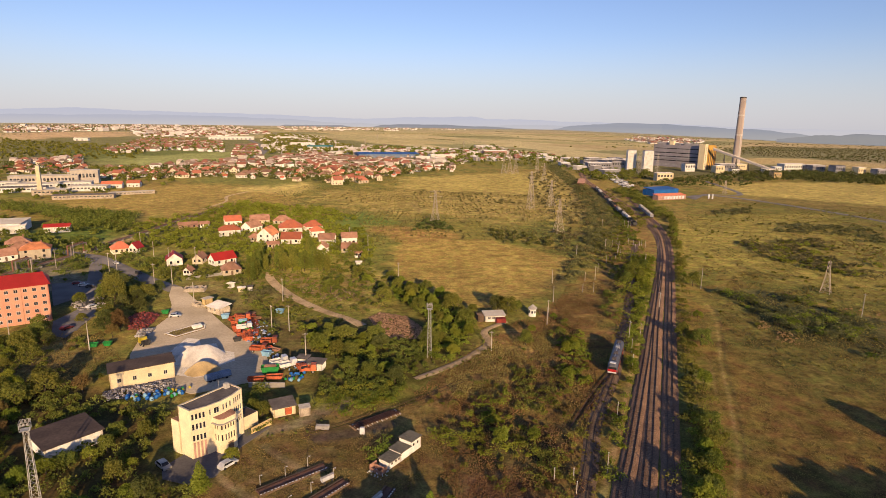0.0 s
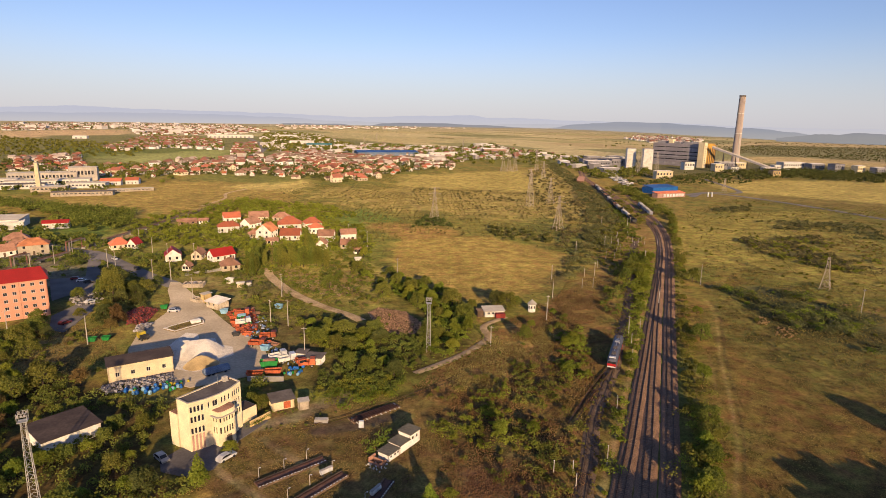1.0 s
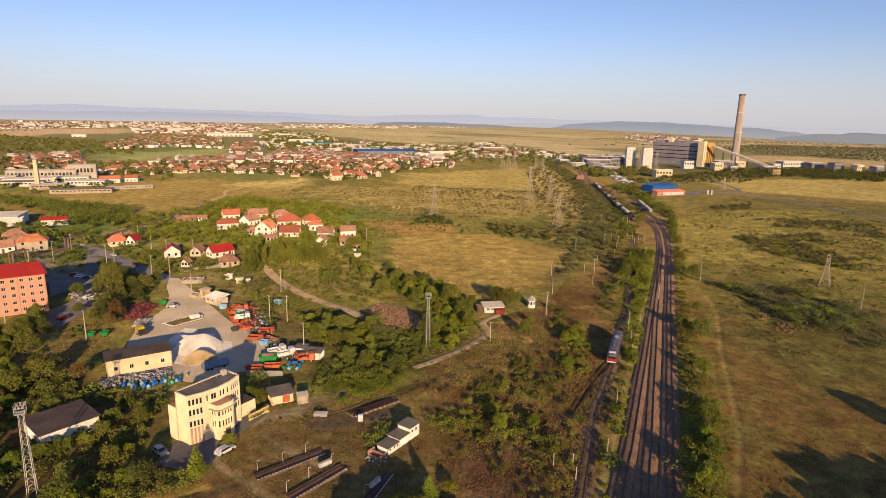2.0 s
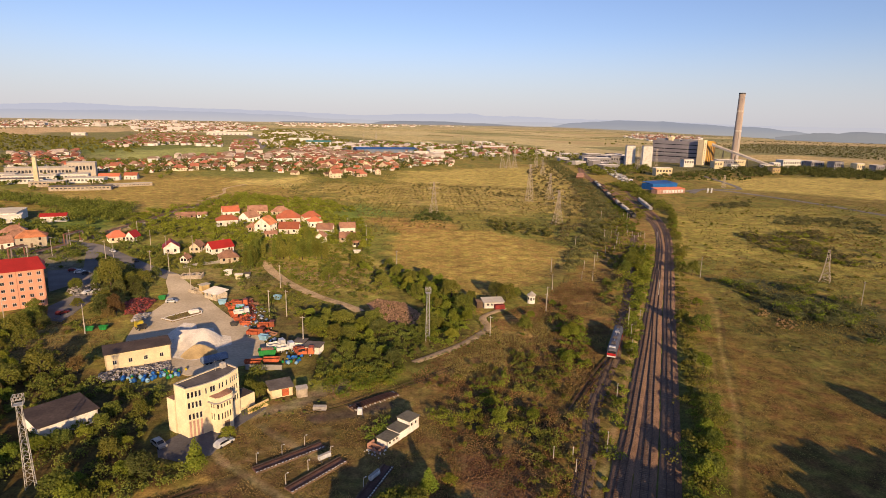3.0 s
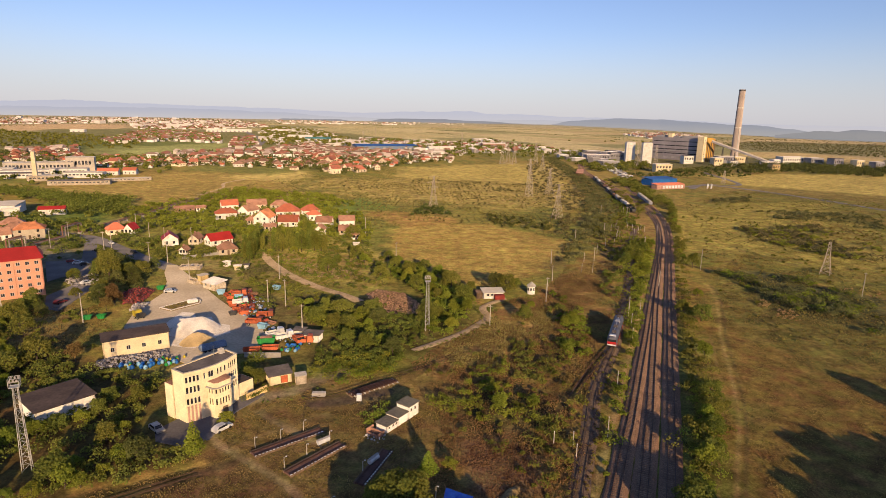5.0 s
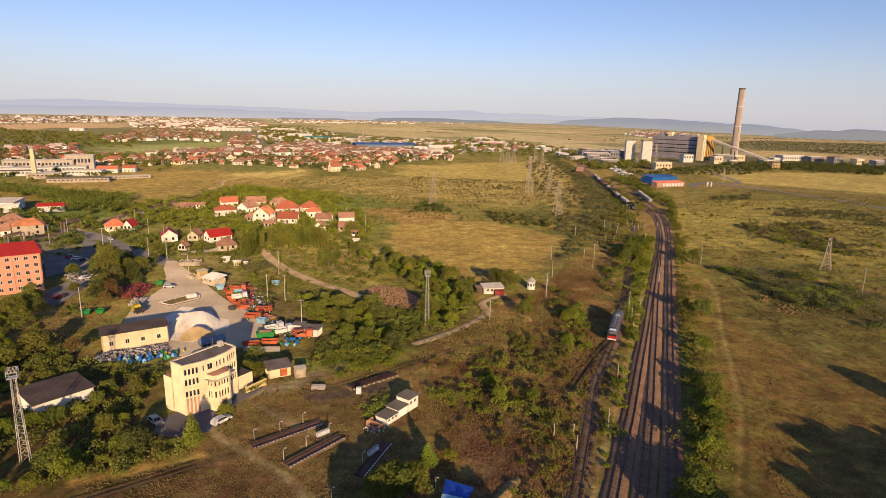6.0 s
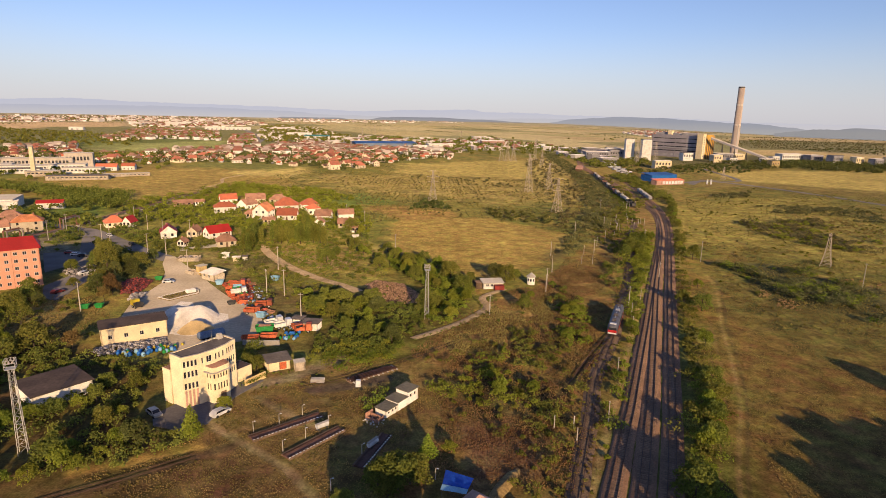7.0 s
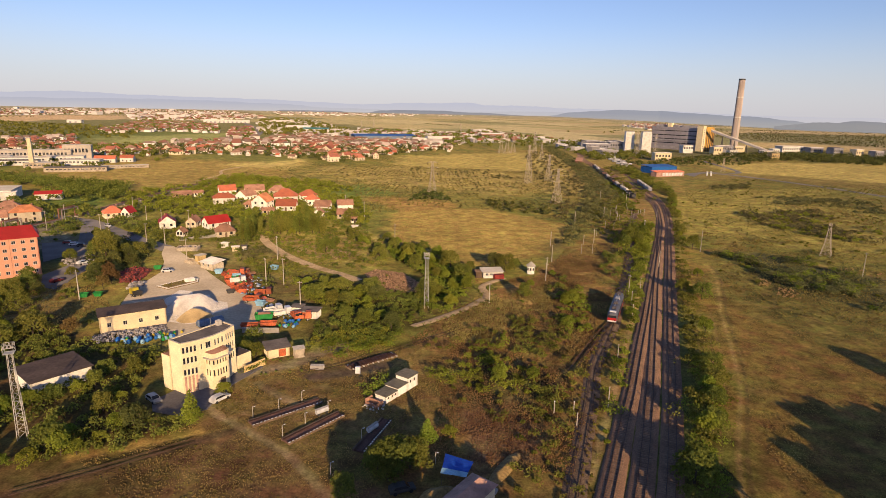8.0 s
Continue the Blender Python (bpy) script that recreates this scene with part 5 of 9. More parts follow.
def heap(name, label, x, y, rx, ry, h, material, seed, ridge=0.0):
    """A poured heap with a soft ridge and an uneven foot."""
    bm = bmesh.new()
    n, m = 36, 10
    rows = []
    for j in range(m + 1):
        f = j / m
        ring = []
        for i in range(n):
            a = i * math.tau / n
            k = 1 + 0.16 * noise.noise(Vector((math.cos(a) * 1.3, math.sin(a) * 1.3, seed)))
            px = rx * k * (1 - f) * math.cos(a) + ridge * math.copysign(min(abs(math.cos(a)), 0.4) / 0.4, math.cos(a)) * f
            py = ry * k * (1 - f) * math.sin(a)
            z = h * (1 - (1 - f) ** 1.25) + 0.18 * noise.noise(Vector((px * 0.8, py * 0.8, seed))) * (1 if 0 < j < m else 0)
            ring.append(bm.verts.new((px, py, z - 0.1 * (j == 0))))
        rows.append(ring)
    for p, q in zip(rows, rows[1:]):
        for i in range(n):
            bm.faces.new((p[i], p[(i + 1) % n], q[(i + 1) % n], q[i]))
    bm.faces.new(rows[-1])
    ob = part(name, bm, material, smooth=True)
    ob.matrix_basis = pose(x, y, 0.02, 0, 0, 25)
    return tagged(ob, label, "heap")


heap("gravel_mound", "tall heap of pale gravel on the concrete yard", -73.4, 162.0, 7.6, 6.4, 4.2, SALT, 2, 2.2)
heap("gravel_mound", "low spread heap of pale gravel behind the warehouse", -80.6, 168.0, 4.6, 4.0, 1.5, SALT, 4, 1.0)
heap("sand_mound", "heap of tan sand beside the pale gravel", -69.0, 152.6, 5.0, 4.0, 3.0, SAND, 9, 0.6)
island = [(-93.6, 182.0), (-87.3, 190.8), (-83.0, 191.2), (-81.9, 187.6), (-88.4, 179.2)]
o = thing("concrete_planter", "wedge-shaped kerbed island with dry grass on the yard", "planter")
part("soil", prism(bmesh.new(), island, -0.2, 0.3), CESS, o)
for (ax, ay), (bx, by) in zip(island, island[1:] + island[:1]):
    d = Vector((bx - ax, by - ay)).normalized()
    part("kerb", obox(bmesh.new(), (ax, ay), d, (d.y, -d.x), 0.02, math.hypot(bx - ax, by - ay) - 0.02, 0.01, 0.42, -0.2, 0.5), SALT, o, "pale concrete kerb")
part("block", obox(bmesh.new(), (-85.6, 186.9), Vector((0.75, 0.66)), (-0.66, 0.75), 0, 3.1, 0, 1.9, 0.2, 1.25), WHITE, o, "white painted block")


def strewn(name, label, poly, count, low, high, material, seed, zmax=0.8, z0=-0.1):
    """Loose blocks and scraps lying in a heap."""
    r = np.random.default_rng(seed)
    xs, ys = [p[0] for p in poly], [p[1] for p in poly]
    verts, faces = [], []
    while len(faces) < count * 5:
        x, y = r.uniform(min(xs), max(xs)), r.uniform(min(ys), max(ys))
        deep = float(inside(x, y, poly))
        if deep < 0:
            continue
        s, a, z = r.uniform(low, high), r.uniform(0, 3.1), z0 + r.uniform(0, 1) * min(deep * 0.4, 1) * zmax
        l, w, h = s, s * r.uniform(0.25, 0.8), s * r.uniform(0.2, 0.6)
        o = len(verts)
        tip = r.normal(0, 0.2, 2)
        for u, v, t in ((-1, -1, 0), (1, -1, 0), (1, 1, 0), (-1, 1, 0), (-0.9, -0.9, 1), (0.9, -0.9, 1), (0.9, 0.9, 1), (-0.9, 0.9, 1)):
            px, py = u * l / 2, v * w / 2
            verts.append((x + px * math.cos(a) - py * math.sin(a), y + px * math.sin(a) + py * math.cos(a), z + h * t + px * tip[0] + py * tip[1]))
        faces += [(o + 4, o + 5, o + 6, o + 7), (o, o + 1, o + 5, o + 4), (o + 1, o + 2, o + 6, o + 5), (o + 2, o + 3, o + 7, o + 6), (o + 3, o, o + 4, o + 7)]
    return tagged(raw_mesh(name, verts, faces, material), label, "heap", kind="stuff")


slab("gravel_spill", [(-79, 151), (-82, 157), (-81, 162), (-85, 170), (-84.5, 179), (-80, 178), (-77.5, 173), (-73, 174.5), (-70, 169), (-64.5, 167), (-62, 160.5), (-65, 157), (-64, 152), (-68.5, 148), (-73, 149)], 0.05, surface("spilt_gravel", (0.66, 0.60, 0.52), 0.95, 0.18, 2.5, 0.5, second=(0.47, 0.41, 0.33)), "pale gravel and dust spilt round the heaps")
strewn("rubble_heap", "grey and white rubble strewn in front of the warehouse", [(-90, 137), (-86, 134), (-75, 137.5), (-72, 143), (-75, 148), (-82, 143), (-88, 141)], 1000, 0.15, 0.75, RUBBLE, 3)
strewn("scrap_heap", "wide heap of brown and orange scrap in the thicket", [(-25.9, 202.4), (-22.3, 208.6), (-11.5, 204.3), (-5.7, 193.1), (-4.7, 181), (-13.9, 179.3), (-20.1, 186.8)], 3200, 0.12, 0.6, SCRAP, 4, 0.4)
strewn("scrap_heap", "heap of red scrap metal under the trees", [(-115, 199), (-108, 186), (-102, 186), (-105, 203), (-113, 205)], 1100, 0.15, 0.8, surface("red_scrap", (0.44, 0.085, 0.06), 0.7, 0.3, 3, 0.4, islands=True, second=(0.08, 0.045, 0.045)), 5, 1.6)
strewn("rubble_heap", "pale sheets and rubble beside the red scrap", [(-104, 186), (-101.5, 178), (-98.5, 179), (-99.5, 188)], 90, 0.4, 1.6, RUBBLE, 15, 1.2)
strewn("machine_parts", "orange and red machine parts strewn among the skips", [(-78, 202), (-73, 190), (-66, 178), (-61, 177), (-62.5, 186), (-66, 198), (-70, 205)], 300, 0.3, 1.3, surface("orange_parts", (0.60, 0.13, 0.035), 0.6, 0.3, 3, 0.4, islands=True, second=(0.16, 0.05, 0.04)), 16, 1.0)
strewn("machine_parts", "pale and blue sheet parts strewn among the skips", [(-76, 200), (-66, 180), (-54, 164), (-44, 152), (-42, 156), (-54, 172), (-62, 196)], 120, 0.3, 1.2, surface("pale_parts", (0.62, 0.62, 0.62), 0.5, 0.2, 3, 0.4, islands=True, second=(0.08, 0.22, 0.42)), 17, 0.8)
strewn("plank_debris", "fallen boards and rubbish on the slope", [(-146, 214), (-136, 205), (-130, 212), (-140, 226)], 160, 0.3, 1.4, RUBBLE, 6)
strewn("garden_debris", "dry brushwood and rubble along the dirt road", [(-66, 245), (-56, 230), (-40, 222), (-34, 232), (-50, 246)], 260, 0.2, 0.9, surface("brushwood", (0.36, 0.26, 0.15), 0.95, 0.3, 3, 0.4, islands=True, second=(0.17, 0.12, 0.07)), 8, 0.4)


def ruin(x, y, rz, l, w, h, seed):
    o = thing("ruined_house", "half-roofed cream ruin with broken walls", "ruin", x, y, rz)
    r = random.Random(seed)
    for p, q in (((0, 0), (l, 0)), ((l, 0), (l, w)), ((l, w), (0, w)), ((0, w), (0, 0)), ((l * 0.45, 0.3), (l * 0.45, w - 0.3))):
        bm = bmesh.new()
        d = Vector((q[0] - p[0], q[1] - p[1]))
        n = max(4, int(d.length / 0.6))
        way, across = d.normalized(), Vector((-d.y, d.x)).normalized() * 0.28
        rows = []
        for i in range(n + 1):
            c, top = Vector(p) + way * (d.length * i / n), h * r.choice((0.97, 1.0, 0.94, 1.0, 0.7))
            rows.append([bm.verts.new((c.x + across.x * k, c.y + across.y * k, z)) for k, z in ((0, -0.3), (0, top), (1, top), (1, -0.3))])
        for a, b in zip(rows, rows[1:]):
            for k in range(3):
                bm.faces.new((a[k], b[k], b[k + 1], a[k + 1]))
        bm.faces.new(rows[0][::-1])
        bm.faces.new(rows[-1])
        bmesh.ops.recalc_face_normals(bm, faces=bm.faces)
        part("wall", bm, RUIN_W, o)
    part("fallen_roof", box(bmesh.new(), 0.35, l * 0.44, 0.4, w - 0.4, h * 0.55, h * 0.8, 0.3, 0.5), ASPH_R, o, "sagging remains of the roof")


ruin(-109.0, 232.5, 8, 8.6, 5.0, 1.5, 1)
strewn("roof_debris", "grey slabs of a fallen roof inside the ruin", [(-108.4, 233.6), (-101.2, 234.6), (-101.8, 238.6), (-108.8, 237.6)], 60, 0.5, 1.6, RUBBLE, 19, 1.0, 0.3)
hall("old_hut", "low cream hut with a sloping pale roof beside the yard", -88.6, 207.0, -32, 7.4, 4.8, 2.3, RUIN_W, SALT, (1.6, 4.4), 0.9, 0.5)
hall("old_hut", "narrow ochre hut with a flat roof", -93.2, 213.5, -34, 2.4, 3.2, 3.2, YELLOW_R, CONC)
ruin(-98.0, 214.5, -36, 6.0, 3.2, 1.2, 4)
hall("garden_shed", "small white garden shed", -93.0, 240.5, -20, 2.4, 2.0, 1.9, WHITE, SALT)
hall("garden_shed", "small cream garden shed with a pale roof", -85.8, 233.5, 15, 2.8, 2.0, 1.8, CREAM, SALT)
hall("garden_shed", "small white garden shed among weeds", -82.4, 235.6, 12, 2.0, 1.8, 1.8, WHITE, ASPH_R)


# ---- loading tracks and depot ground ----
def inspection_pit(p, q, label):
    o = thing("loading_track", label, "track")
    d = Vector((q[0] - p[0], q[1] - p[1]))
    ln = d.length
    d.normalize()
    n = (-d.y, d.x)
    bm = bmesh.new()
    obox(bm, p, d, n, 0, ln, -1.25, -0.95, -0.3, 0.28)
    part("edge_wall", bm, WOOD, o, "brown concrete edge")
    part("edge_wall", obox(bmesh.new(), p, d, n, 0, ln, 0.95, 1.25, -0.3, 0.28), WOOD, o)
    part("bed", obox(bmesh.new(), p, d, n, 0.1, ln - 0.1, -0.94, 0.94, -0.3, 0.16), OILY, o)
    for t in (-0.78, 0.66):
        part("rail", obox(bmesh.new(), p, d, n, 0, ln, t, t + 0.12, 0.161, 0.34), RAIL, o)
    k = int(ln / 0.75)
    first = None
    for i in range(k):
        m = Matrix.Translation((p[0] + d.x * ln * (i + 0.3) / k - n[0] * 1.1, p[1] + d.y * ln * (i + 0.3) / k - n[1] * 1.1, 0.282)) @ pose(0, 0, 0, 0, 0, math.degrees(math.atan2(d.y, d.x)))
        if first is None:
            first = part("edge_mark", box(bmesh.new(), -0.2, 0.2, -0.12, 0.12, 0, 0.05), WHITE_P, o, "white edge block")
            first.matrix_basis = m
        else:
            shared("edge_mark", first, o, m)


inspection_pit((-35.0, 95.4), (-23.4, 105.0), "long rusty loading track with white edge blocks")
inspection_pit((-26.8, 89.3), (-18.2, 99.6), "second rusty loading track with white edge blocks")
inspection_pit((-13.0, 86.5), (-8.9, 97.6), "shaded rusty loading track beside the cabin")


def old_rails(p, q, n, gap, label, material):
    o = thing("rail_stack", label, "rails")
    d = Vector((q[0] - p[0], q[1] - p[1]))
    ln = d.length
    d.normalize()
    s = (-d.y, d.x)
    r = random.Random(n)
    for i in range(n):
        part("rail", obox(bmesh.new(), p, d, s, r.uniform(0, 2), ln - r.uniform(0, 2), i * gap, i * gap + 0.2, 0.05, 0.45), material if i % 3 == 2 else RAIL, o)
    for i in range(20):
        u = ln * (i + 0.5) / 20
        part("bearer", obox(bmesh.new(), p, d, s, u - 0.13, u + 0.13, -0.5 + r.uniform(-0.2, 0.2), (n - 1) * gap + 0.7, -0.2, 0.14), CONC if i % 2 else SLEEPER, o)


old_rails((-19.5, 120.0), (-8.8, 128.6), 4, 0.62, "stacked rails and pale sleepers on the ground", RAIL)
railway("railway_track_8", smooth_line([(-31, 117.5), (-24, 121), (-16, 127.5), (-7, 134), (8, 148)], 2), "overgrown siding in the depot", bed=False, ties=False, rail_h=0.0)
railway("railway_track_9", smooth_line([(-66, 74), (-58, 79), (-50, 84.5), (-43.5, 89.2)], 2), "buried siding track in dry weeds", bed=False, ties=False, rail_h=0.0)


def white_tank(x, y, rz):
    o = thing("white_tank", "white dusty fuel tank on a low frame", "tank", x, y, rz, group="depot tanks")
    part("shell", tube(bmesh.new(), (-1.3, 0, 0.78), (1.3, 0, 0.78), 0.5, 14), WHITE_P, o, smooth=False)
    for u in (-0.9, 0.9):
        part("saddle", box(bmesh.new(), u - 0.1, u + 0.1, -0.6, 0.6, -0.1, 0.4), DARKST, o)
    part("walkway", box(bmesh.new(), -1.5, 1.5, -0.3, 0.3, 1.285, 1.34), CONC, o)


white_tank(-22.0, 99.6, 42)
white_tank(-11.2, 93.4, 58)
tagged(part("switch_cabinet", box(bmesh.new(), -17.9, -16.7, 118.2, 119.0, -0.1, 1.5, 0.05, 0.05), WHITE_P), "white switch cabinet beside the rails", "cabinet")
tagged(part("platform_edge", box(bmesh.new(), -28.8, -25.6, 120.2, 121.6, -0.2, 0.7, 0.05, 0.1), CONC), "low concrete loading platform", "platform")


def lamp_post():
    o = thing("lamp_post", "slim concrete lamp post beside the loading track", "lamp post", group="depot lamp posts")
    part("post", tube(bmesh.new(), (0, 0, -0.3), (0, 0, 2.1), 0.09, 8, 0.06), POLE_C, o)
    bm = tube(bmesh.new(), (0, 0, 2.05), (0.4, 0, 2.2), 0.04, 6)
    part("arm", bm, POLE_C, o)
    part("lamp", box(bmesh.new(), 0.3, 0.6, -0.09, 0.09, 2.16, 2.25), WHITE_P, o)
    return o


scatter(lamp_post(), [(-35.4, 98.3), (-31.1, 101.4), (-27.2, 104.9), (-21.0, 101.0), (-24.6, 96.2), (-27.8, 91.5), (-12.9, 90.5), (-16.8, 80.0), (0.8, 83.3)], 40)


def pole(h):
    o = thing("utility_pole", "tall concrete utility pole with a crossarm", "utility pole", group="utility poles")
    part("shaft", tube(bmesh.new(), (0, 0, -0.3), (0, 0, h), 0.17, 8, 0.11), POLE_C, o)
    part("crossarm", box(bmesh.new(), -0.8, 0.8, -0.06, 0.06, h - 0.5, h - 0.36), POLE_C, o)
    for x in (-0.65, 0, 0.65):
        part("insulator", tube(bmesh.new(), (x, 0, h - 0.36), (x, 0, h - 0.15), 0.05, 6), GLASS, o)
    return o


scatter(pole(9.5), [(-97, 215), (-52, 187), (-40, 160), (-111, 168), (-139, 172), (-123, 280), (-54, 341), (-40, 318), (-136, 279), (-156, 267), (168, 210), (121, 248), (-18, 252), (-185, 250), (-150, 292), (-170, 318), (-190.5, 289.6), (-158.4, 264.7), (-127, 244.5), (-119, 244.5), (-188, 271), (-63.5, 222), (-58, 186.8)], 90)
scatter(pole(6.6), [(18, 171), (41, 197), (43, 206), (54, 255), (67, 183), (91, 219), (76, 262), (100, 330), (110, 290), (136, 400), (150, 455)], 90)


def post(h):
    o = thing("concrete_post", "short pale concrete post beside the track", "post", group="track posts")
    part("shaft", tube(bmesh.new(), (0, 0, -0.3), (0, 0, h), 0.12, 6, 0.09), POLE_C, o)
    part("cap", tube(bmesh.new(), (0, 0, h), (0, 0, h + 0.1), 0.13, 6, 0.05), WHITE_P, o)
    return o


scatter(post(2.6), [(25, 101), (29, 101), (28.6, 96.4)], 90)
scatter(post(4.4), [(37, 104), (57.5, 163.5), (60, 158), (64, 171), (72, 186), (46, 127)], 90)
scatter(post(3.2), [(103, 316), (107, 327), (110, 338), (113, 350), (117, 361), (121, 352), (125, 366), (119, 333), (127, 345), (97, 300)], 90)
scatter(post(4.2), [(70.5, 259.4), (64.5, 239.3), (81.8, 278.4), (91.5, 297.4), (104.9, 316.1), (106.9, 339.6), (109.7, 334.8), (120.1, 340.4), (122.3, 335.6), (127.3, 339.2), (138.7, 416.4), (143.5, 416.8), (147.8, 417.1), (69.6, 240.4), (133.9, 336.3)], 90)
scatter(pole(7.0), [(78.2, 310.2), (48.6, 224.6), (118.2, 403.0)], 90)


# ---- crossing keeper's hut, white cabin ----
RED_D = surface("dark_red_boards", (0.28, 0.04, 0.03), 0.8, 0.2, 4, 0.6)
o = hall("keeper_hut", "low white and red crossing keeper's hut with a grey roof", 18.2, 199.2, 8, 7.6, 5.0, 2.05, WHITE, CONC, (1.6, 3.2), 0.4, z1=0.8, zt=1.7)
part("porch", box(bmesh.new(), 3.9, 7.5, -2.0, -0.05, -0.2, 1.6), RED_D, o, "dark red porch")
part("lean_to", box(bmesh.new(), -2.6, -0.36, 0.4, 4.4, -0.2, 2.1), WOOD, o)


def tower_cabin():
    o = thing("signal_house", "small white octagonal signal house with a pointed roof", "building", 37.1, 207.0, 12)
    part("wall", lathe(bmesh.new(), [(1.5, -0.3), (1.5, 2.9)], 8), WHITE, o)
    part("roof", lathe(bmesh.new(), [(1.95, 2.901), (1.9, 3.0), (0.25, 4.4), (0.05, 4.7)], 8), CONC, o)
    for a in (200, 245, 290, 335):
        c, s = math.cos(radians(a)), math.sin(radians(a))
        bm = obox(bmesh.new(), (c * 1.39, s * 1.39), (-s, c), (c, s), -0.3, 0.3, 0.003, 0.06, 1.2, 2.3)
        part("window", bm, GLASS, o)


tower_cabin()


# ---- the house with the blue cover ----
def track_house():
    c = Vector((5.9, 71.6))
    turn = radians(-38)
    o = thing("track_house", "small house with a red-brown roof and blue covered terrace", "house", c.x, c.y, -38)

    def near(x, y, z):
        """A place on the plain as the house sees it."""
        p = Matrix.Rotation(-turn, 2) @ (Vector((x, y)) - c)
        return (p.x, p.y, z)
    part("wall", box(bmesh.new(), -2.1, 2.1, -4.4, 4.2, -0.3, 2.7), CREAM, o)
    bm = bmesh.new()
    v = [bm.verts.new(p) for p in ((-2.5, -4.8, 2.71), (2.5, -4.8, 2.71), (2.5, 4.6, 2.71), (-2.5, 4.6, 2.71), (0, -4.8, 3.9), (0, 2.8, 3.9))]
    for f in ((1, 2, 5, 4), (3, 0, 4, 5), (2, 3, 5), (0, 1, 4), (3, 2, 1, 0)):
        bm.faces.new([v[i] for i in f])
    part("roof", bm, PINK_R, o, "red-brown sheet roof")
    for k, (quad, mat, name) in enumerate(((((2.5, 82.0, 2.75), (7.1, 79.6, 2.75), (6.1, 77.2, 2.45), (1.9, 78.5, 2.45)), TARP, "cover"), (((1.85, 78.45, 2.44), (6.1, 77.15, 2.44), (5.75, 76.3, 2.2), (1.55, 77.3, 2.2)), CYAN_P, "cover_edge"))):
        bm = bmesh.new()
        n = 7
        grid = []
        for a in range(n):
            row = []
            for b in range(n):
                p, q = Vector(quad[0]).lerp(Vector(quad[1]), a / 6), Vector(quad[3]).lerp(Vector(quad[2]), a / 6)
                w = p.lerp(q, b / 6)
                row.append(bm.verts.new(near(w.x, w.y, w.z + (0.09 * noise.noise(Vector((w.x * 1.3, w.y * 1.3, k)))))))
            grid.append(row)
        for a in range(n - 1):
            for b in range(n - 1):
                bm.faces.new((grid[a][b], grid[a][b + 1], grid[a + 1][b + 1], grid[a + 1][b]))
        r = bmesh.ops.extrude_face_region(bm, geom=list(bm.faces))
        bmesh.ops.translate(bm, verts=[e for e in r["geom"] if isinstance(e, bmesh.types.BMVert)], vec=(0, 0, -0.05))
        bmesh.ops.recalc_face_normals(bm, faces=bm.faces)
        part(name, bm, mat, o, "bright blue tarpaulin cover" if k == 0 else "pale blue edge of the cover")
    for x, y, h in ((2.6, 81.7, 2.7), (6.9, 79.5, 2.7), (5.8, 76.6, 2.2), (1.8, 77.5, 2.2)):
        part("post", tube(bmesh.new(), near(x, y, -0.2), near(x, y, h), 0.06, 6), WOOD, o)
    bm = bmesh.new()
    hexa(bm, [near(7.6, 79.2, -0.2), near(6.6, 77.4, -0.2), near(10.4, 75.0, -0.2), near(11.0, 76.2, -0.2), near(7.6, 79.2, 0.15), near(6.6, 77.4, 0.15), near(10.4, 75.0, 0.15), near(11.0, 76.2, 0.15)])
    part("terrace", bm, CONC, o)


track_house()
STRAW_E = surface("straw_earth", (0.34, 0.23, 0.09), 0.95, 0.35, 2, 0.3)
heap("earth_bank", "bank of dry straw-coloured earth beside the house", 13.5, 84.5, 6.0, 1.3, 0.5, STRAW_E, 6, 2.5).matrix_basis = pose(12.8, 82.2, -0.05, 0, 0, 58)
heap("hay_pile", "sloping pile of dry hay beside the house", 1.6, 74.4, 3.6, 2.4, 1.5, STRAW_E, 8, 1.0).matrix_basis = pose(1.4, 74.4, -0.05, 0, 0, 30)
# unseen building added below the flight line, so that its shadow reaches into view
hall("depot_house", "plain building out of view, added for its shadow", -7.4, 40, -3, 11.4, 9, 11.6, CREAM, FELT)


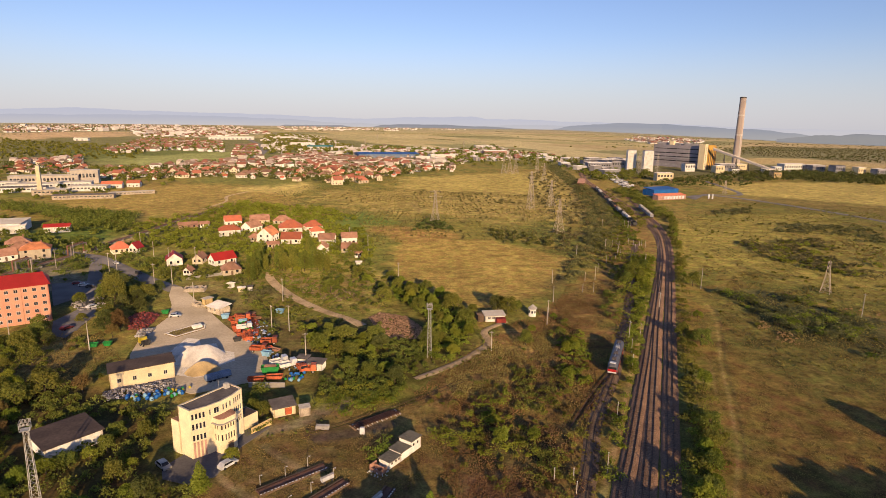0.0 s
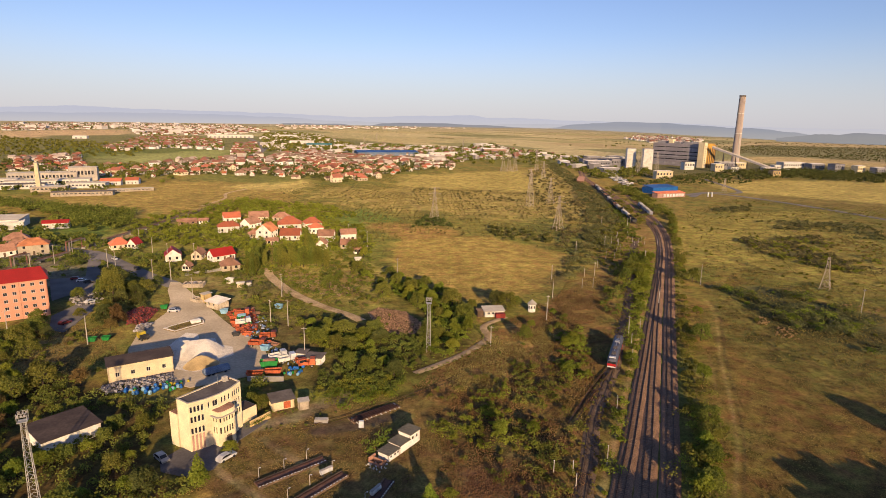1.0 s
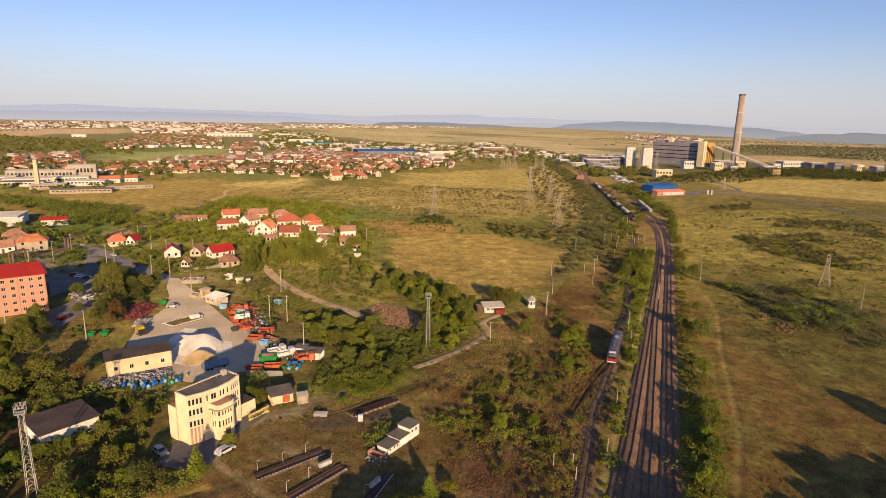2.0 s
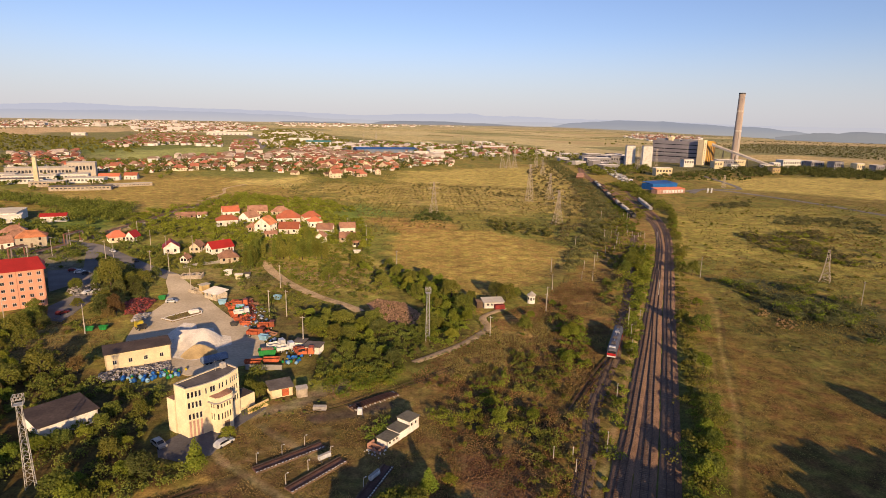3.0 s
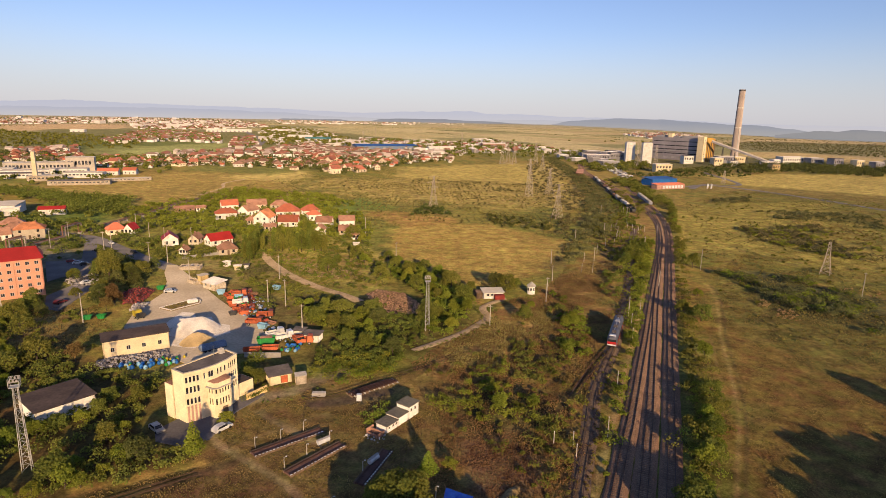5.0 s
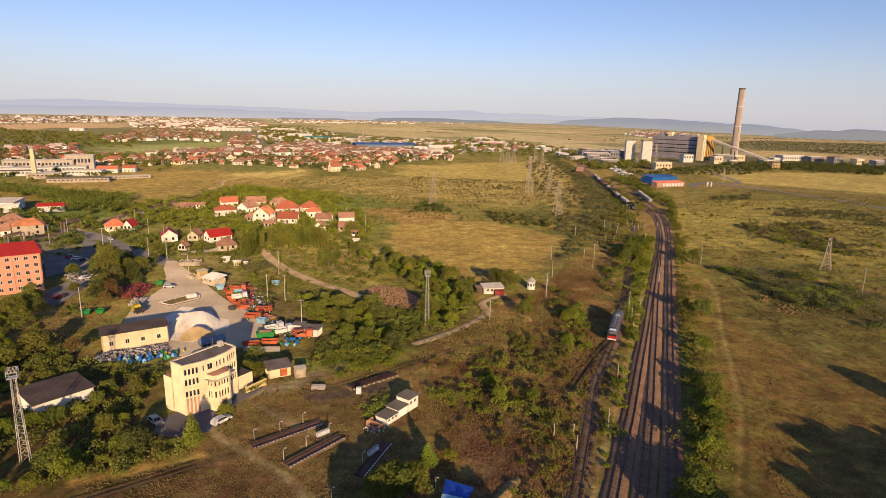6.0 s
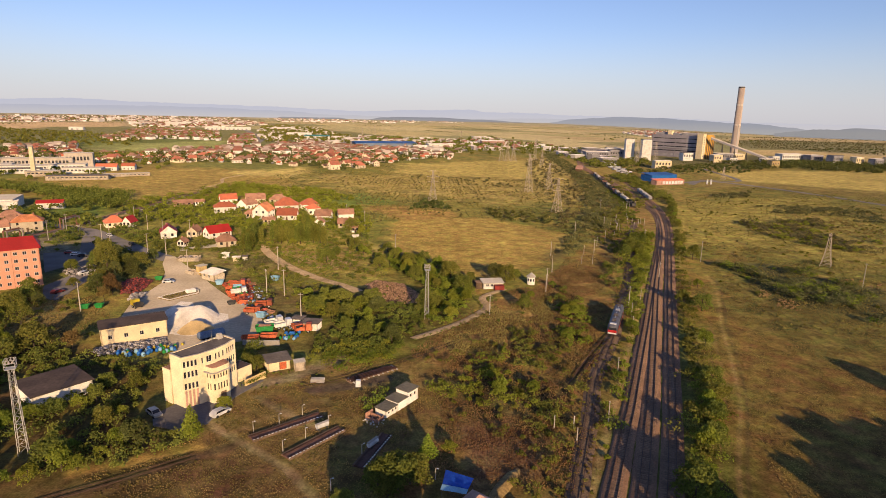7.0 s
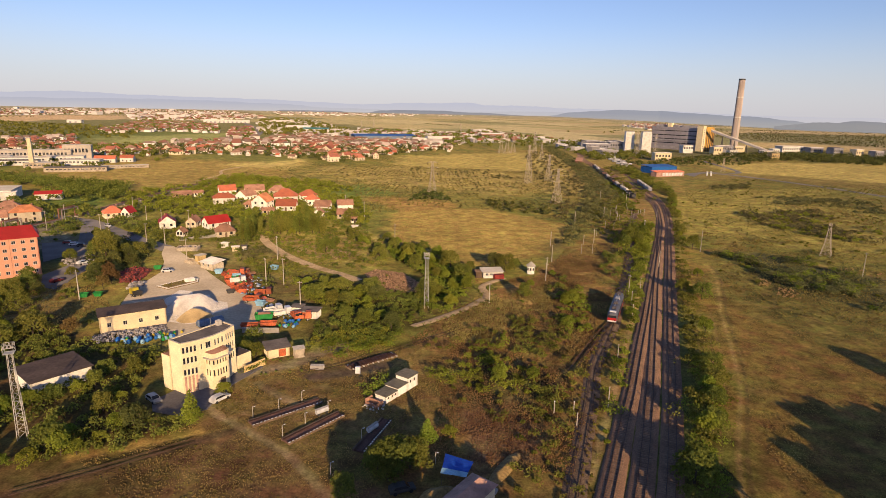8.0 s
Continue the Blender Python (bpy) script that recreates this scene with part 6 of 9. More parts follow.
# ---- houses ----
def house(w, d, h, rise, hip, walls, tiles, label, chimney=True):
    """A house with gable or hip roof, windows on all sides, a door and a chimney."""
    o = thing("house", label, "house", group="village houses")
    bm = bmesh.new()
    box(bm, -w / 2, w / 2, -d / 2, d / 2, -0.3, h)
    e, k = 0.45, (d / 2 if hip else 0.0)
    if not hip:
        v = [bm.verts.new(p) for p in ((-w / 2, -d / 2, h), (-w / 2, d / 2, h), (-w / 2, 0, h + rise - 0.1), (w / 2, -d / 2, h), (w / 2, d / 2, h), (w / 2, 0, h + rise - 0.1))]
        for f in ((0, 2, 1), (3, 4, 5), (0, 3, 5, 2), (1, 2, 5, 4)):
            bm.faces.new([v[i] for i in f])
    part("wall", bm, walls, o)
    bm = bmesh.new()
    z, t = h - e * rise / (d / 2 + e) * 0.6, 0.16
    lo = [(-w / 2 - e, -d / 2 - e, z), (w / 2 + e, -d / 2 - e, z), (w / 2 + e, d / 2 + e, z), (-w / 2 - e, d / 2 + e, z), (-w / 2 - e + k, 0, h + rise), (w / 2 + e - k, 0, h + rise)]
    a = [bm.verts.new(p) for p in lo]
    b = [bm.verts.new((p[0], p[1], p[2] + t)) for p in lo]
    for f in ((0, 1, 5, 4), (2, 3, 4, 5), (1, 2, 5), (3, 0, 4)):
        if not hip and len(f) == 3:
            i, j, m = f
            bm.faces.new((a[i], a[m], b[m], b[i]))
            bm.faces.new((a[m], a[j], b[j], b[m]))
            continue
        bm.faces.new([b[i] for i in f])
        bm.faces.new([a[i] for i in reversed(f)])
    for i, j in ((0, 1), (2, 3)) + (((1, 2), (3, 0)) if hip else ()):
        bm.faces.new((a[i], a[j], b[j], b[i]))
    part("roof", bm, tiles, o)
    src = part("window", box(bmesh.new(), -0.55, 0.55, -0.03, 0.06, -0.65, 0.65), GLASS, o)
    spots = [(x, -d / 2 - 0.035, zz, 0) for x in (-w * 0.3, w * 0.28) for zz in ([1.5, 4.2] if h > 4.5 else [1.6])]
    spots += [(x, d / 2 + 0.035, 1.6, 180) for x in (-w * 0.25, w * 0.25)]
    spots += [(s * (w / 2 + 0.035), y, zz, 90 * s) for s in (-1, 1) for y in (-d * 0.22, d * 0.22) for zz in ([1.5, 4.2] if h > 4.5 else [1.6])]
    for i, (x, y, zz, r) in enumerate(spots):
        m = pose(x, y, zz, 0, 0, r)
        if i == 0:
            src.matrix_basis = m
        else:
            shared("window", src, o, m)
    part("door", box(bmesh.new(), -0.5, 0.5, -d / 2 - 0.06, -d / 2 - 0.005, -0.1, 2.05), WOOD, o)
    if chimney:
        part("chimney", box(bmesh.new(), w * 0.18, w * 0.18 + 0.7, 0.5, 1.1, h + rise * 0.3, h + rise + 0.7), TILE_OLD, o)
    return o


YELLOW_W = surface("warm_cream_render", (0.75, 0.64, 0.46), 0.9, 0.1, 3, 0.4, second=(0.60, 0.50, 0.36), objects=0.2)
KINDS = [
    ((9, 7.6, 3.4, 3.6, False, WHITE, TILE), "white village house with a red gable roof"),
    ((12, 9, 3.4, 3.6, True, YELLOW_W, TOWN_TILE), "cream village house with a red hip roof"),
    ((11, 9, 5.6, 4.0, False, YELLOW_W, TOWN_TILE), "tall cream house with a red gable roof"),
    ((12, 9, 3.2, 3.4, True, WHITE, TOWN_OLD), "white house with a weathered brown hip roof"),
    ((12, 9, 5.2, 3.2, True, WHITE, TOWN_TILE), "large white two-storey house with a red hip roof"),
    ((11, 8, 3.0, 3.2, False, YELLOW_R, TOWN_TILE), "ochre village house with a red gable roof"),
    ((9, 7.5, 3.4, 3.6, False, WHITE, TOWN_TILE), "small white house with a red gable roof"),
    ((13, 8, 3.2, 3.2, False, YELLOW_W, TOWN_OLD), "long cream house with an old brown roof"),
]
homes = {}


def home(kind, x, y, rz, z=0.0):
    m = pose(x, y, z, 0, 0, rz) @ Matrix.Scale(0.7 + 0.4 * ((x * 7.31 + y * 3.97) % 1.0), 4)
    if kind not in homes:
        homes[kind] = house(*KINDS[kind][0], KINDS[kind][1])
        homes[kind].matrix_basis = m
    else:
        copy_thing(homes[kind], m)


# place of the front's foot, turn towards it, further turn, length, depth, eaves, rise, hip, walls, tiles
VILLAGE = [
    (-133.4, 279.3, 26, 90, 9, 7.4, 3.1, 3.0, 0, HOUSE_W, RED_ROOF, "white village house with a bright red gable roof"),
    (-109.5, 280.5, 22, 24, 11.5, 7.6, 2.7, 3.1, 0, HOUSE_W, RED_ROOF, "white house with a bright red gable roof"),
    (-98.6, 261.9, 21, 6, 8.4, 7.5, 2.6, 3.0, 1, YELLOW_W, TILE_OLD, "low cream house with a weathered brown hip roof"),
    (-118.1, 260.0, 24, 60, 4.0, 3.4, 2.1, 1.7, 0, HOUSE_W, TILE_OLD, "little white outbuilding with a brown gable roof"),
    (-122.0, 283.0, 24, 70, 8, 5.0, 2.6, 2.4, 0, YELLOW_W, TILE_OLD, "narrow cream house with an old brown roof"),
    (-133.5, 358.1, 20, 3, 13, 8, 3.8, 2.6, 1, HOUSE_W, TILE, "white house with a red hip roof among garden trees"),
    (-144.3, 395.1, 20, 8, 11, 8, 3.4, 3.3, 0, HOUSE_W, TILE, "white house with a red gable roof behind the others"),
    (-123.2, 370.6, 18, 48, 11, 8.5, 3.3, 3.4, 0, HOUSE_W, TILE_OLD, "white gabled house with a brown roof"),
    (-102.6, 336.7, 17, 66, 11, 9.5, 4.9, 4.2, 0, HOUSE_W, TILE_OR, "tall white gabled house with an orange roof"),
    (-95.5, 322.0, 17, 5, 6.5, 4.5, 2.5, 1.4, 0, YELLOW_W, TILE_OLD, "low cream annexe with a brown roof"),
]
VILLAGE += [
    (-112.4, 341.2, 18, 10, 5.0, 5, 2.5, 2.2, 1, YELLOW_W, TILE_OLD, "small cream house with a brown roof"),
    (-88.1, 335.9, 15, -10, 11.5, 8.5, 2.9, 3.5, 0, HOUSE_W, TILE, "white house with a wide red gable roof"),
    (-98.0, 372.5, 15, 0, 15, 12, 3.4, 4.3, 1, HOUSE_W, TILE, "large white house with a broad red hip roof"),
    (-84.0, 378.0, 15, 12, 11, 9, 3.2, 3.4, 1, HOUSE_W, TILE, "white house with a red hip roof"),
    (-127.9, 403.4, 18, 5, 13, 9, 2.8, 3.4, 0, YELLOW_W, TILE_OLD, "long cream house with an old brown roof"),
    (-111.0, 402.0, 18, -20, 11, 8, 2.8, 3.2, 1, YELLOW_W, TILE_OLD, "cream house with a brown hip roof"),
    (-77.6, 358.0, 12, 15, 8, 7, 3.8, 2.4, 1, HOUSE_W, TILE, "small white house with a red hip roof"),
    (-66.2, 333.9, 11, -12, 9.0, 7.5, 3.4, 3.0, 0, HOUSE_W, TILE_OLD, "white house with a brown gable roof in a garden"),
    (-64.2, 309.4, 12, 78, 7, 5.2, 3.4, 2.4, 0, HOUSE_W, TILE_OLD, "narrow white gabled house at the garden edge"),
    (-53.7, 336.4, 9, 6, 9, 7, 4.2, 2.6, 0, HOUSE_W, TILE_OLD, "white two-storey house with a brown roof"),
]
VILLAGE += [
    (-50.2, 314.6, 9, -5, 8.5, 6, 2.4, 2.6, 0, YELLOW_W, TILE_OLD, "low cream house with a brown roof"),
    (-43.6, 302.1, 8, 10, 3.8, 4, 2.4, 0.8, 0, HOUSE_W, TILE_OLD, "small white outhouse with a low roof"),
    (-174.1, 304.5, 30, 8, 9, 8, 2.7, 3.2, 1, YELLOW_W, TILE, "cream house with a red hip roof under trees"),
    (-166.8, 306.6, 29, 55, 6, 5, 2.5, 3.0, 0, HOUSE_W, RED_ROOF, "small white house with a bright red gable roof"),
    (-209.5, 289.0, 36, -6, 13.5, 9.5, 5.2, 3.0, 1, YELLOW_W, TILE_OR, "large cream two-storey house with an orange hip roof"),
    (-234.4, 311.2, 37, 0, 12, 10, 3.3, 3.4, 1, YELLOW_W, TILE_OLD, "cream house with a weathered brown hip roof"),
    (-222.0, 283.0, 37, 12, 10, 8, 2.8, 3.0, 0, HOUSE_W, TILE_OLD, "white house with an old brown gable roof"),
    (-226.5, 301.5, 37, -4, 10, 8, 2.8, 3.0, 1, YELLOW_W, TILE_OLD, "low cream house with a brown hip roof"),
    (-244.0, 296.0, 37, 4, 10, 8, 3.0, 3.0, 0, HOUSE_W, TILE, "white house with a red gable roof by the street"),
    (-245.3, 362.1, 34, -12, 14.5, 6.5, 3.6, 1.6, 0, HOUSE_W, RED_ROOF, "long low white building with a red roof"),
]
VILLAGE += [
    (-170.0, 382.0, 24, 6, 12, 7, 2.2, 1.8, 0, PINK_R, TILE_OLD, "low dark-roofed building among bushes"),
    (-161.0, 388.0, 23, -8, 6, 5, 2.2, 1.4, 0, HOUSE_W, TILE_OLD, "small white shed with a brown roof"),
]
NEAR_HOUSES = []
for x, y, face, turn, w, d, h, rise, hip, walls, tiles, label in VILLAGE:
    away = (abs(math.sin(radians(turn))) * w + abs(math.cos(radians(turn))) * d) / 2
    cx, cy = x - away * math.sin(radians(face)), y + away * math.cos(radians(face))
    NEAR_HOUSES.append((cx, cy, max(w, d), away))
    house(w, d, h, rise, hip, walls, tiles, label).matrix_basis = pose(cx, cy, 0, 0, 0, face + turn)
hall("garden_shed", "small white garden shed among weeds", -41.8, 281.7, 8, 2.9, 2.4, 2.2, WHITE, SALT)


def heating_pipeline():
    """Two insulated district-heating pipes on low trestles, arched over the street."""
    o = thing("heating_pipeline", "rusty insulated district heating pipes on low trestles", "pipeline", kind="structure")
    line = smooth_line([(-203, 238), (-200, 254.5), (-197.4, 272.7), (-194.5, 298), (-192.9, 335), (-189.5, 368), (-189.5, 403), (-186, 438), (-183, 483)], 4.0)
    _, across = sides(line)
    for k, off in enumerate((-0.9, 0.9)):
        bm, pts = bmesh.new(), []
        for (x, y), (sx, sy) in zip(line, across):
            z = 1.1
            if 295.5 < y < 304.5 or 261 < y < 267.5:
                z = 6.2 - 0.3 * k
            pts.append(Vector((x + sx * off, y + sy * off, z)))
        full = [pts[0]]
        for p, q in zip(pts, pts[1:]):
            if abs(p.z - q.z) > 1:
                full.append(Vector((p.x, p.y, q.z)) if q.z > p.z else Vector((q.x, q.y, p.z)))
            full.append(q)
        for p, q in zip(full, full[1:]):
            tube(bm, p, q, 0.36, 8)
        part("pipe", bm, RUST_P if k else RUST_Q, o, "grey insulated pipe" if k else "rust-red pipe")
    for (x, y), (sx, sy) in zip(line[::2], across[::2]):
        part("trestle", obox(bmesh.new(), (x, y), (sx, sy), (-sy, sx), -1.5, 1.5, -0.2, 0.2, -0.3, 0.66), CONC, o)


RED_D0 = surface("dark_red_car_paint", (0.20, 0.03, 0.03), 0.4, 0.1, 4, 0.5)
RUST_P = surface("pipe_lagging", (0.27, 0.22, 0.18), 0.8, 0.2, 3, 0.4, second=(0.17, 0.12, 0.09))
RUST_Q = surface("rusty_pipe", (0.28, 0.13, 0.085), 0.8, 0.2, 3, 0.4, second=(0.18, 0.10, 0.07))
heating_pipeline()
for i, (x, y, rz) in enumerate(((-137.2, 214, 62), (-134.6, 210, 62), (-129.5, 186, 70), (-151.6, 238, 20), (-156, 240, 20), (-160.5, 243, 20), (-143, 262, -42), (-164, 281, -42))):
    car("car", ("dark car parked near the apartment block", "white car parked near the apartment block", "red car parked beside the street")[i % 3], (DARKST, WHITE_P, RED_D0)[i % 3], x, y, rz)
d_, n_ = Vector((0.792, 0.610)), (-0.610, 0.792)
fence = thing("garden_wall", "long low pale garden wall along the plots", "wall", -116.0, 252.4)
for i in range(6):
    part("panel", obox(bmesh.new(), (0, 0), d_, n_, i * 3.1 + 0.14, i * 3.1 + 2.97, 0, 0.14, -0.3, 1.1), CONC, fence)
    part("pier", obox(bmesh.new(), (0, 0), d_, n_, i * 3.1 - 0.14, i * 3.1 + 0.13, -0.08, 0.22, -0.3, 1.3), CONC, fence)
hall("industrial_hall", "long white industrial hall with a grey flat roof", -312, 346, 20, 46, 22, 5.6, WHITE, CONC, tuple(range(4, 44, 4)), 0.5)
hall("industrial_hall", "white flat hall with a low side wing", -282, 350, 32, 20, 12, 4.6, WHITE, SALT, (3, 7, 11, 15))

# the town
TOWN_A = [(-357, 720), (-449, 918), (-437, 1016), (-312, 1094), (-322, 1131), (-314, 1387), (-155, 1190), (-43, 1145), (26, 1011), (23, 891), (-28, 855), (-63, 768), (-86, 712), (-113, 663), (-146, 700), (-211, 735), (-273, 748)]
TOWN_B = [(-702, 1219), (-808, 1426), (-1007, 1947), (-1213, 2464), (-738, 1999), (-503, 1365), (-653, 1430)]
TOWN_B2 = [(-410, 1164), (-600, 1721), (-544, 1754), (-344, 1123)]
TOWN_C = [(-561, 746), (-716, 957), (-711, 1031), (-662, 1090), (-561, 913), (-470, 768)]
TOWN_W = [(-431, 704), (-512, 846), (-443, 906), (-335, 708), (-364, 686)]
TOWN_D = [(-2123, 2876), (-4170, 5668), (-5000, 8200), (-3100, 9000), (-1031, 3655), (-1013, 2681), (-1288, 2519), (-2028, 3904)]
TOWN_E = [(1031, 3284), (1755, 5128), (1719, 3783), (1277, 2834), (926, 2549)]
TOWN_F = [(-1337, 5092), (-2600, 9000), (-500, 9000), (631, 8752), (-470, 5789)]
SHOPS = [(-406, 1347), (-885, 2983), (-931, 3541), (-609, 2959), (-256, 1717), (-197, 1320), (-314, 1387), (-335, 1265)]
SHOPS_E = [(-197, 1320), (-243, 1876), (41, 1651), (191, 2065), (188, 1679), (296, 1349), (248, 1125), (148, 1208), (26, 1027), (-40, 1230)]


def spread_in(poly, gap, seed, count=100000):
    """Places on a loosened grid inside an outline."""
    r = np.random.default_rng(seed)
    xs, ys = [p[0] for p in poly], [p[1] for p in poly]
    u, v = np.meshgrid(np.arange(min(xs), max(xs), gap), np.arange(min(ys), max(ys), gap))
    u, v = u.ravel() + r.uniform(-0.35, 0.35, u.size) * gap, v.ravel() + r.uniform(-0.35, 0.35, v.size) * gap
    keep = inside(u, v, poly) > 0
    u, v = u[keep], v[keep]
    order = np.argsort(np.hypot(u, v))
    return u[order][:count], v[order][:count]


def spread_far(poly, count, seed):
    """Places inside a far outline, thinning out with the distance."""
    r = np.random.default_rng(seed)
    flat = [(math.degrees(math.atan2(x, y)), 1e4 / math.hypot(x, y)) for x, y in poly]
    a, q = (r.uniform(min(p[i] for p in flat), max(p[i] for p in flat), count * 4) for i in (0, 1))
    keep = inside(a, q, flat) > 0
    a, d = np.radians(a[keep][:count]), 1e4 / q[keep][:count]
    return d * np.sin(a), d * np.cos(a)


rng2 = random.Random(4)
near_town = []
for poly, gap, seed, most in ((TOWN_A, 19.5, 5, 170), (TOWN_W, 22, 7, 26), (TOWN_C, 20, 6, 50)):
    u, v = spread_in(poly, gap, seed)
    keep = field_noise(u, v, 38, 9) > 0.25
    near_town.append((u[keep], v[keep], most))
    for x, y in list(zip(u[keep], v[keep]))[:most]:
        home(rng2.choice((0, 0, 1, 2, 3, 3, 4, 5, 6, 6, 7, 3, 7)), float(x), float(y), rng2.choice((18, 108, 198, 288)) + rng2.gauss(0, 22))
FAR_ROOFS = [surface("far_red_roofs", (0.33, 0.13, 0.085), 0.9, 0.08, 0.2, 0.02, bump=0, islands=True, second=(0.20, 0.095, 0.07)), surface("far_brown_roofs", (0.27, 0.185, 0.14), 0.9, 0.08, 0.2, 0.02, bump=0, islands=True, second=(0.18, 0.13, 0.105)),
             surface("far_pale_roofs", (0.52, 0.42, 0.35), 0.9, 0.08, 0.2, 0.02, bump=0, islands=True, second=(0.36, 0.29, 0.25))]


def far_houses(name, label, xs, ys, seed, low=8, high=14, tall=(3, 5.5), roofs=True, wall_m=None, category="houses", shares=(0.4, 0.4, 0.2)):
    r = np.random.default_rng(seed)
    verts, faces, mats = [], [], []
    for x, y in zip(xs, ys):
        px, py, pz, k = (float(q) for q in lay(x, y))
        w, d, h, a = r.uniform(low, high) * k, r.uniform(low, high) * 0.75 * k, r.uniform(*tall) * k, math.radians(r.choice((18, 108)) + r.normal(0, 24))
        c, s = math.cos(a), math.sin(a)

        def at(i, j, z):
            return (px + i * c - j * s, py + i * s + j * c, pz + z)
        o = len(verts)
        verts += [at(i * w / 2, j * d / 2, z) for z in (-1, h) for i, j in ((-1, -1), (1, -1), (1, 1), (-1, 1))]
        faces += [(o, o + 1, o + 5, o + 4), (o + 1, o + 2, o + 6, o + 5), (o + 2, o + 3, o + 7, o + 6), (o + 3, o, o + 4, o + 7)]
        mats += [0] * 4
        o, tone = len(verts), int(r.choice(3, p=shares))
        if roofs:
            rise, hip = d * r.uniform(0.28, 0.42), r.choice((0.53, 0.3))
            verts += [at(-w * 0.54, -d * 0.55, h - 0.1), at(w * 0.54, -d * 0.55, h - 0.1), at(w * 0.54, d * 0.55, h - 0.1), at(-w * 0.54, d * 0.55, h - 0.1), at(-w * hip, 0, h + rise), at(w * hip, 0, h + rise)]
            faces += [(o, o + 1, o + 5, o + 4), (o + 2, o + 3, o + 4, o + 5), (o + 1, o + 2, o + 5, o + 5), (o + 3, o, o + 4, o + 4)]
            mats += [1 + tone] * 4
        else:
            verts += [at(i * w / 2, j * d / 2, h) for i, j in ((-1, -1), (1, -1), (1, 1), (-1, 1))]
            faces += [(o, o + 1, o + 2, o + 3)]
            mats += [4]
    me = bpy.data.meshes.new(name)
    me.from_pydata(verts, [], [f if len(set(f)) == 4 else tuple(dict.fromkeys(f)) for f in faces])
    for m in (wall_m or FAR_WALL, *FAR_ROOFS, FAR_BLOCK):
        me.materials.append(m)
    me.polygons.foreach_set("material_index", mats)
    return tagged(new(name, me), label, category, kind="stuff")


def thinned(u, v, seed, keep):
    r = np.random.default_rng(seed)
    k = r.uniform(0, 1, len(u)) < keep * (0.5 + field_noise(u, v, 140, seed))
    return u[k], v[k]


for k, (u, v, most) in enumerate(near_town):
    far_houses("town_houses", "red and brown roofed houses of the town", u[most:], v[most:], k + 1, 8, 14, (3.5, 6))
far_houses("town_houses", "red-roofed houses of the town's second quarter", *thinned(*spread_in(TOWN_B, 25, 2), 2, 0.85), 12, 8, 14, (3.5, 7), shares=(0.62, 0.28, 0.1))
far_houses("town_houses", "red-roofed houses beside the avenue", *thinned(*spread_in(TOWN_B2, 24, 3), 3, 0.9), 13, 9, 15, (4, 7), shares=(0.7, 0.25, 0.05))
far_houses("town_houses", "hazy houses on the far edge of town", *spread_far(TOWN_D, 1000, 4), 14, 10, 20, (4, 8), shares=(0.4, 0.3, 0.3))
far_houses("town_houses", "village houses beyond the power plant", *spread_far(TOWN_E, 190, 5), 15, 9, 19, (4, 8))
far_houses("town_houses", "scattered houses along the far forest", *spread_far(TOWN_F, 130, 6), 16, 16, 34, (6, 12), shares=(0.3, 0.2, 0.5))
far_houses("town_blocks", "white shops and halls along the avenue", *thinned(*spread_in(SHOPS, 44, 6), 6, 0.5), 17, 12, 40, (4, 8), False, FAR_BLOCK, "buildings")
far_houses("town_blocks", "pale halls and blocks beside the railway", *thinned(*spread_in(SHOPS_E, 40, 7), 7, 0.55), 18, 10, 30, (3, 8), False, FAR_BLOCK, "buildings")
far_houses("town_houses", "low houses between the halls beside the railway", *thinned(*spread_in(SHOPS_E, 34, 8), 8, 0.5), 19, 8, 15, (3, 6))
far_houses("plant_sheds", "dark and pale sheds along the road before the plant", *thinned(*spread_in([(207, 1003), (285, 1297), (418, 1297), (292, 898), (217, 829)], 30, 9), 9, 0.7), 21, 10, 34, (4, 9), False, surface("shed_walls", (0.62, 0.58, 0.54), 0.9, 0.05, 0.2, 0.02, bump=0, islands=True, second=(0.12, 0.11, 0.12)), "buildings")
far_houses("far_cars", "white and grey cars parked along the plant road", *spread_in([(225, 690), (240, 690), (262, 840), (275, 940), (255, 940), (245, 840)], 7.5, 10), 22, 3.6, 4.6, (1.3, 1.7), False, surface("far_car_paint", (0.75, 0.74, 0.72), 0.4, 0.05, 0.2, 0.02, bump=0, islands=True, second=(0.08, 0.08, 0.1)), "cars")
far_houses("town_blocks", "pale apartment blocks on the far edge of town", *spread_far(TOWN_D, 60, 8), 20, 20, 60, (9, 20), False, FAR_BLOCK, "buildings")


def big_hall(label, x, y, rz, l, w, h, walls, top, rise=2.0):
    px, py, pz, k = (float(q) for q in lay(x, y))
    o = thing("retail_hall", label, "building", px, py, rz, pz)
    part("wall", box(bmesh.new(), -l / 2, l / 2, -w / 2, w / 2, -1, h), walls, o)
    bm = bmesh.new()
    v = [bm.verts.new(p) for p in ((-l / 2 - 1, -w / 2 - 1, h + 0.01), (l / 2 + 1, -w / 2 - 1, h + 0.01), (l / 2 + 1, w / 2 + 1, h + 0.01), (-l / 2 - 1, w / 2 + 1, h + 0.01), (-l / 2 - 1, 0, h + rise), (l / 2 + 1, 0, h + rise))]
    for f in ((0, 1, 5, 4), (2, 3, 4, 5), (1, 2, 5), (3, 0, 4), (3, 2, 1, 0)):
        bm.faces.new([v[i] for i in f])
    part("roof", bm, top, o)
    for i in range(int(l / 16)):
        x0 = -l / 2 + 8 + i * 16
        part("loading_door", box(bmesh.new(), x0, x0 + 6, -w / 2 - 0.2, -w / 2 - 0.01, 0, h * 0.55), GREY_R, o)


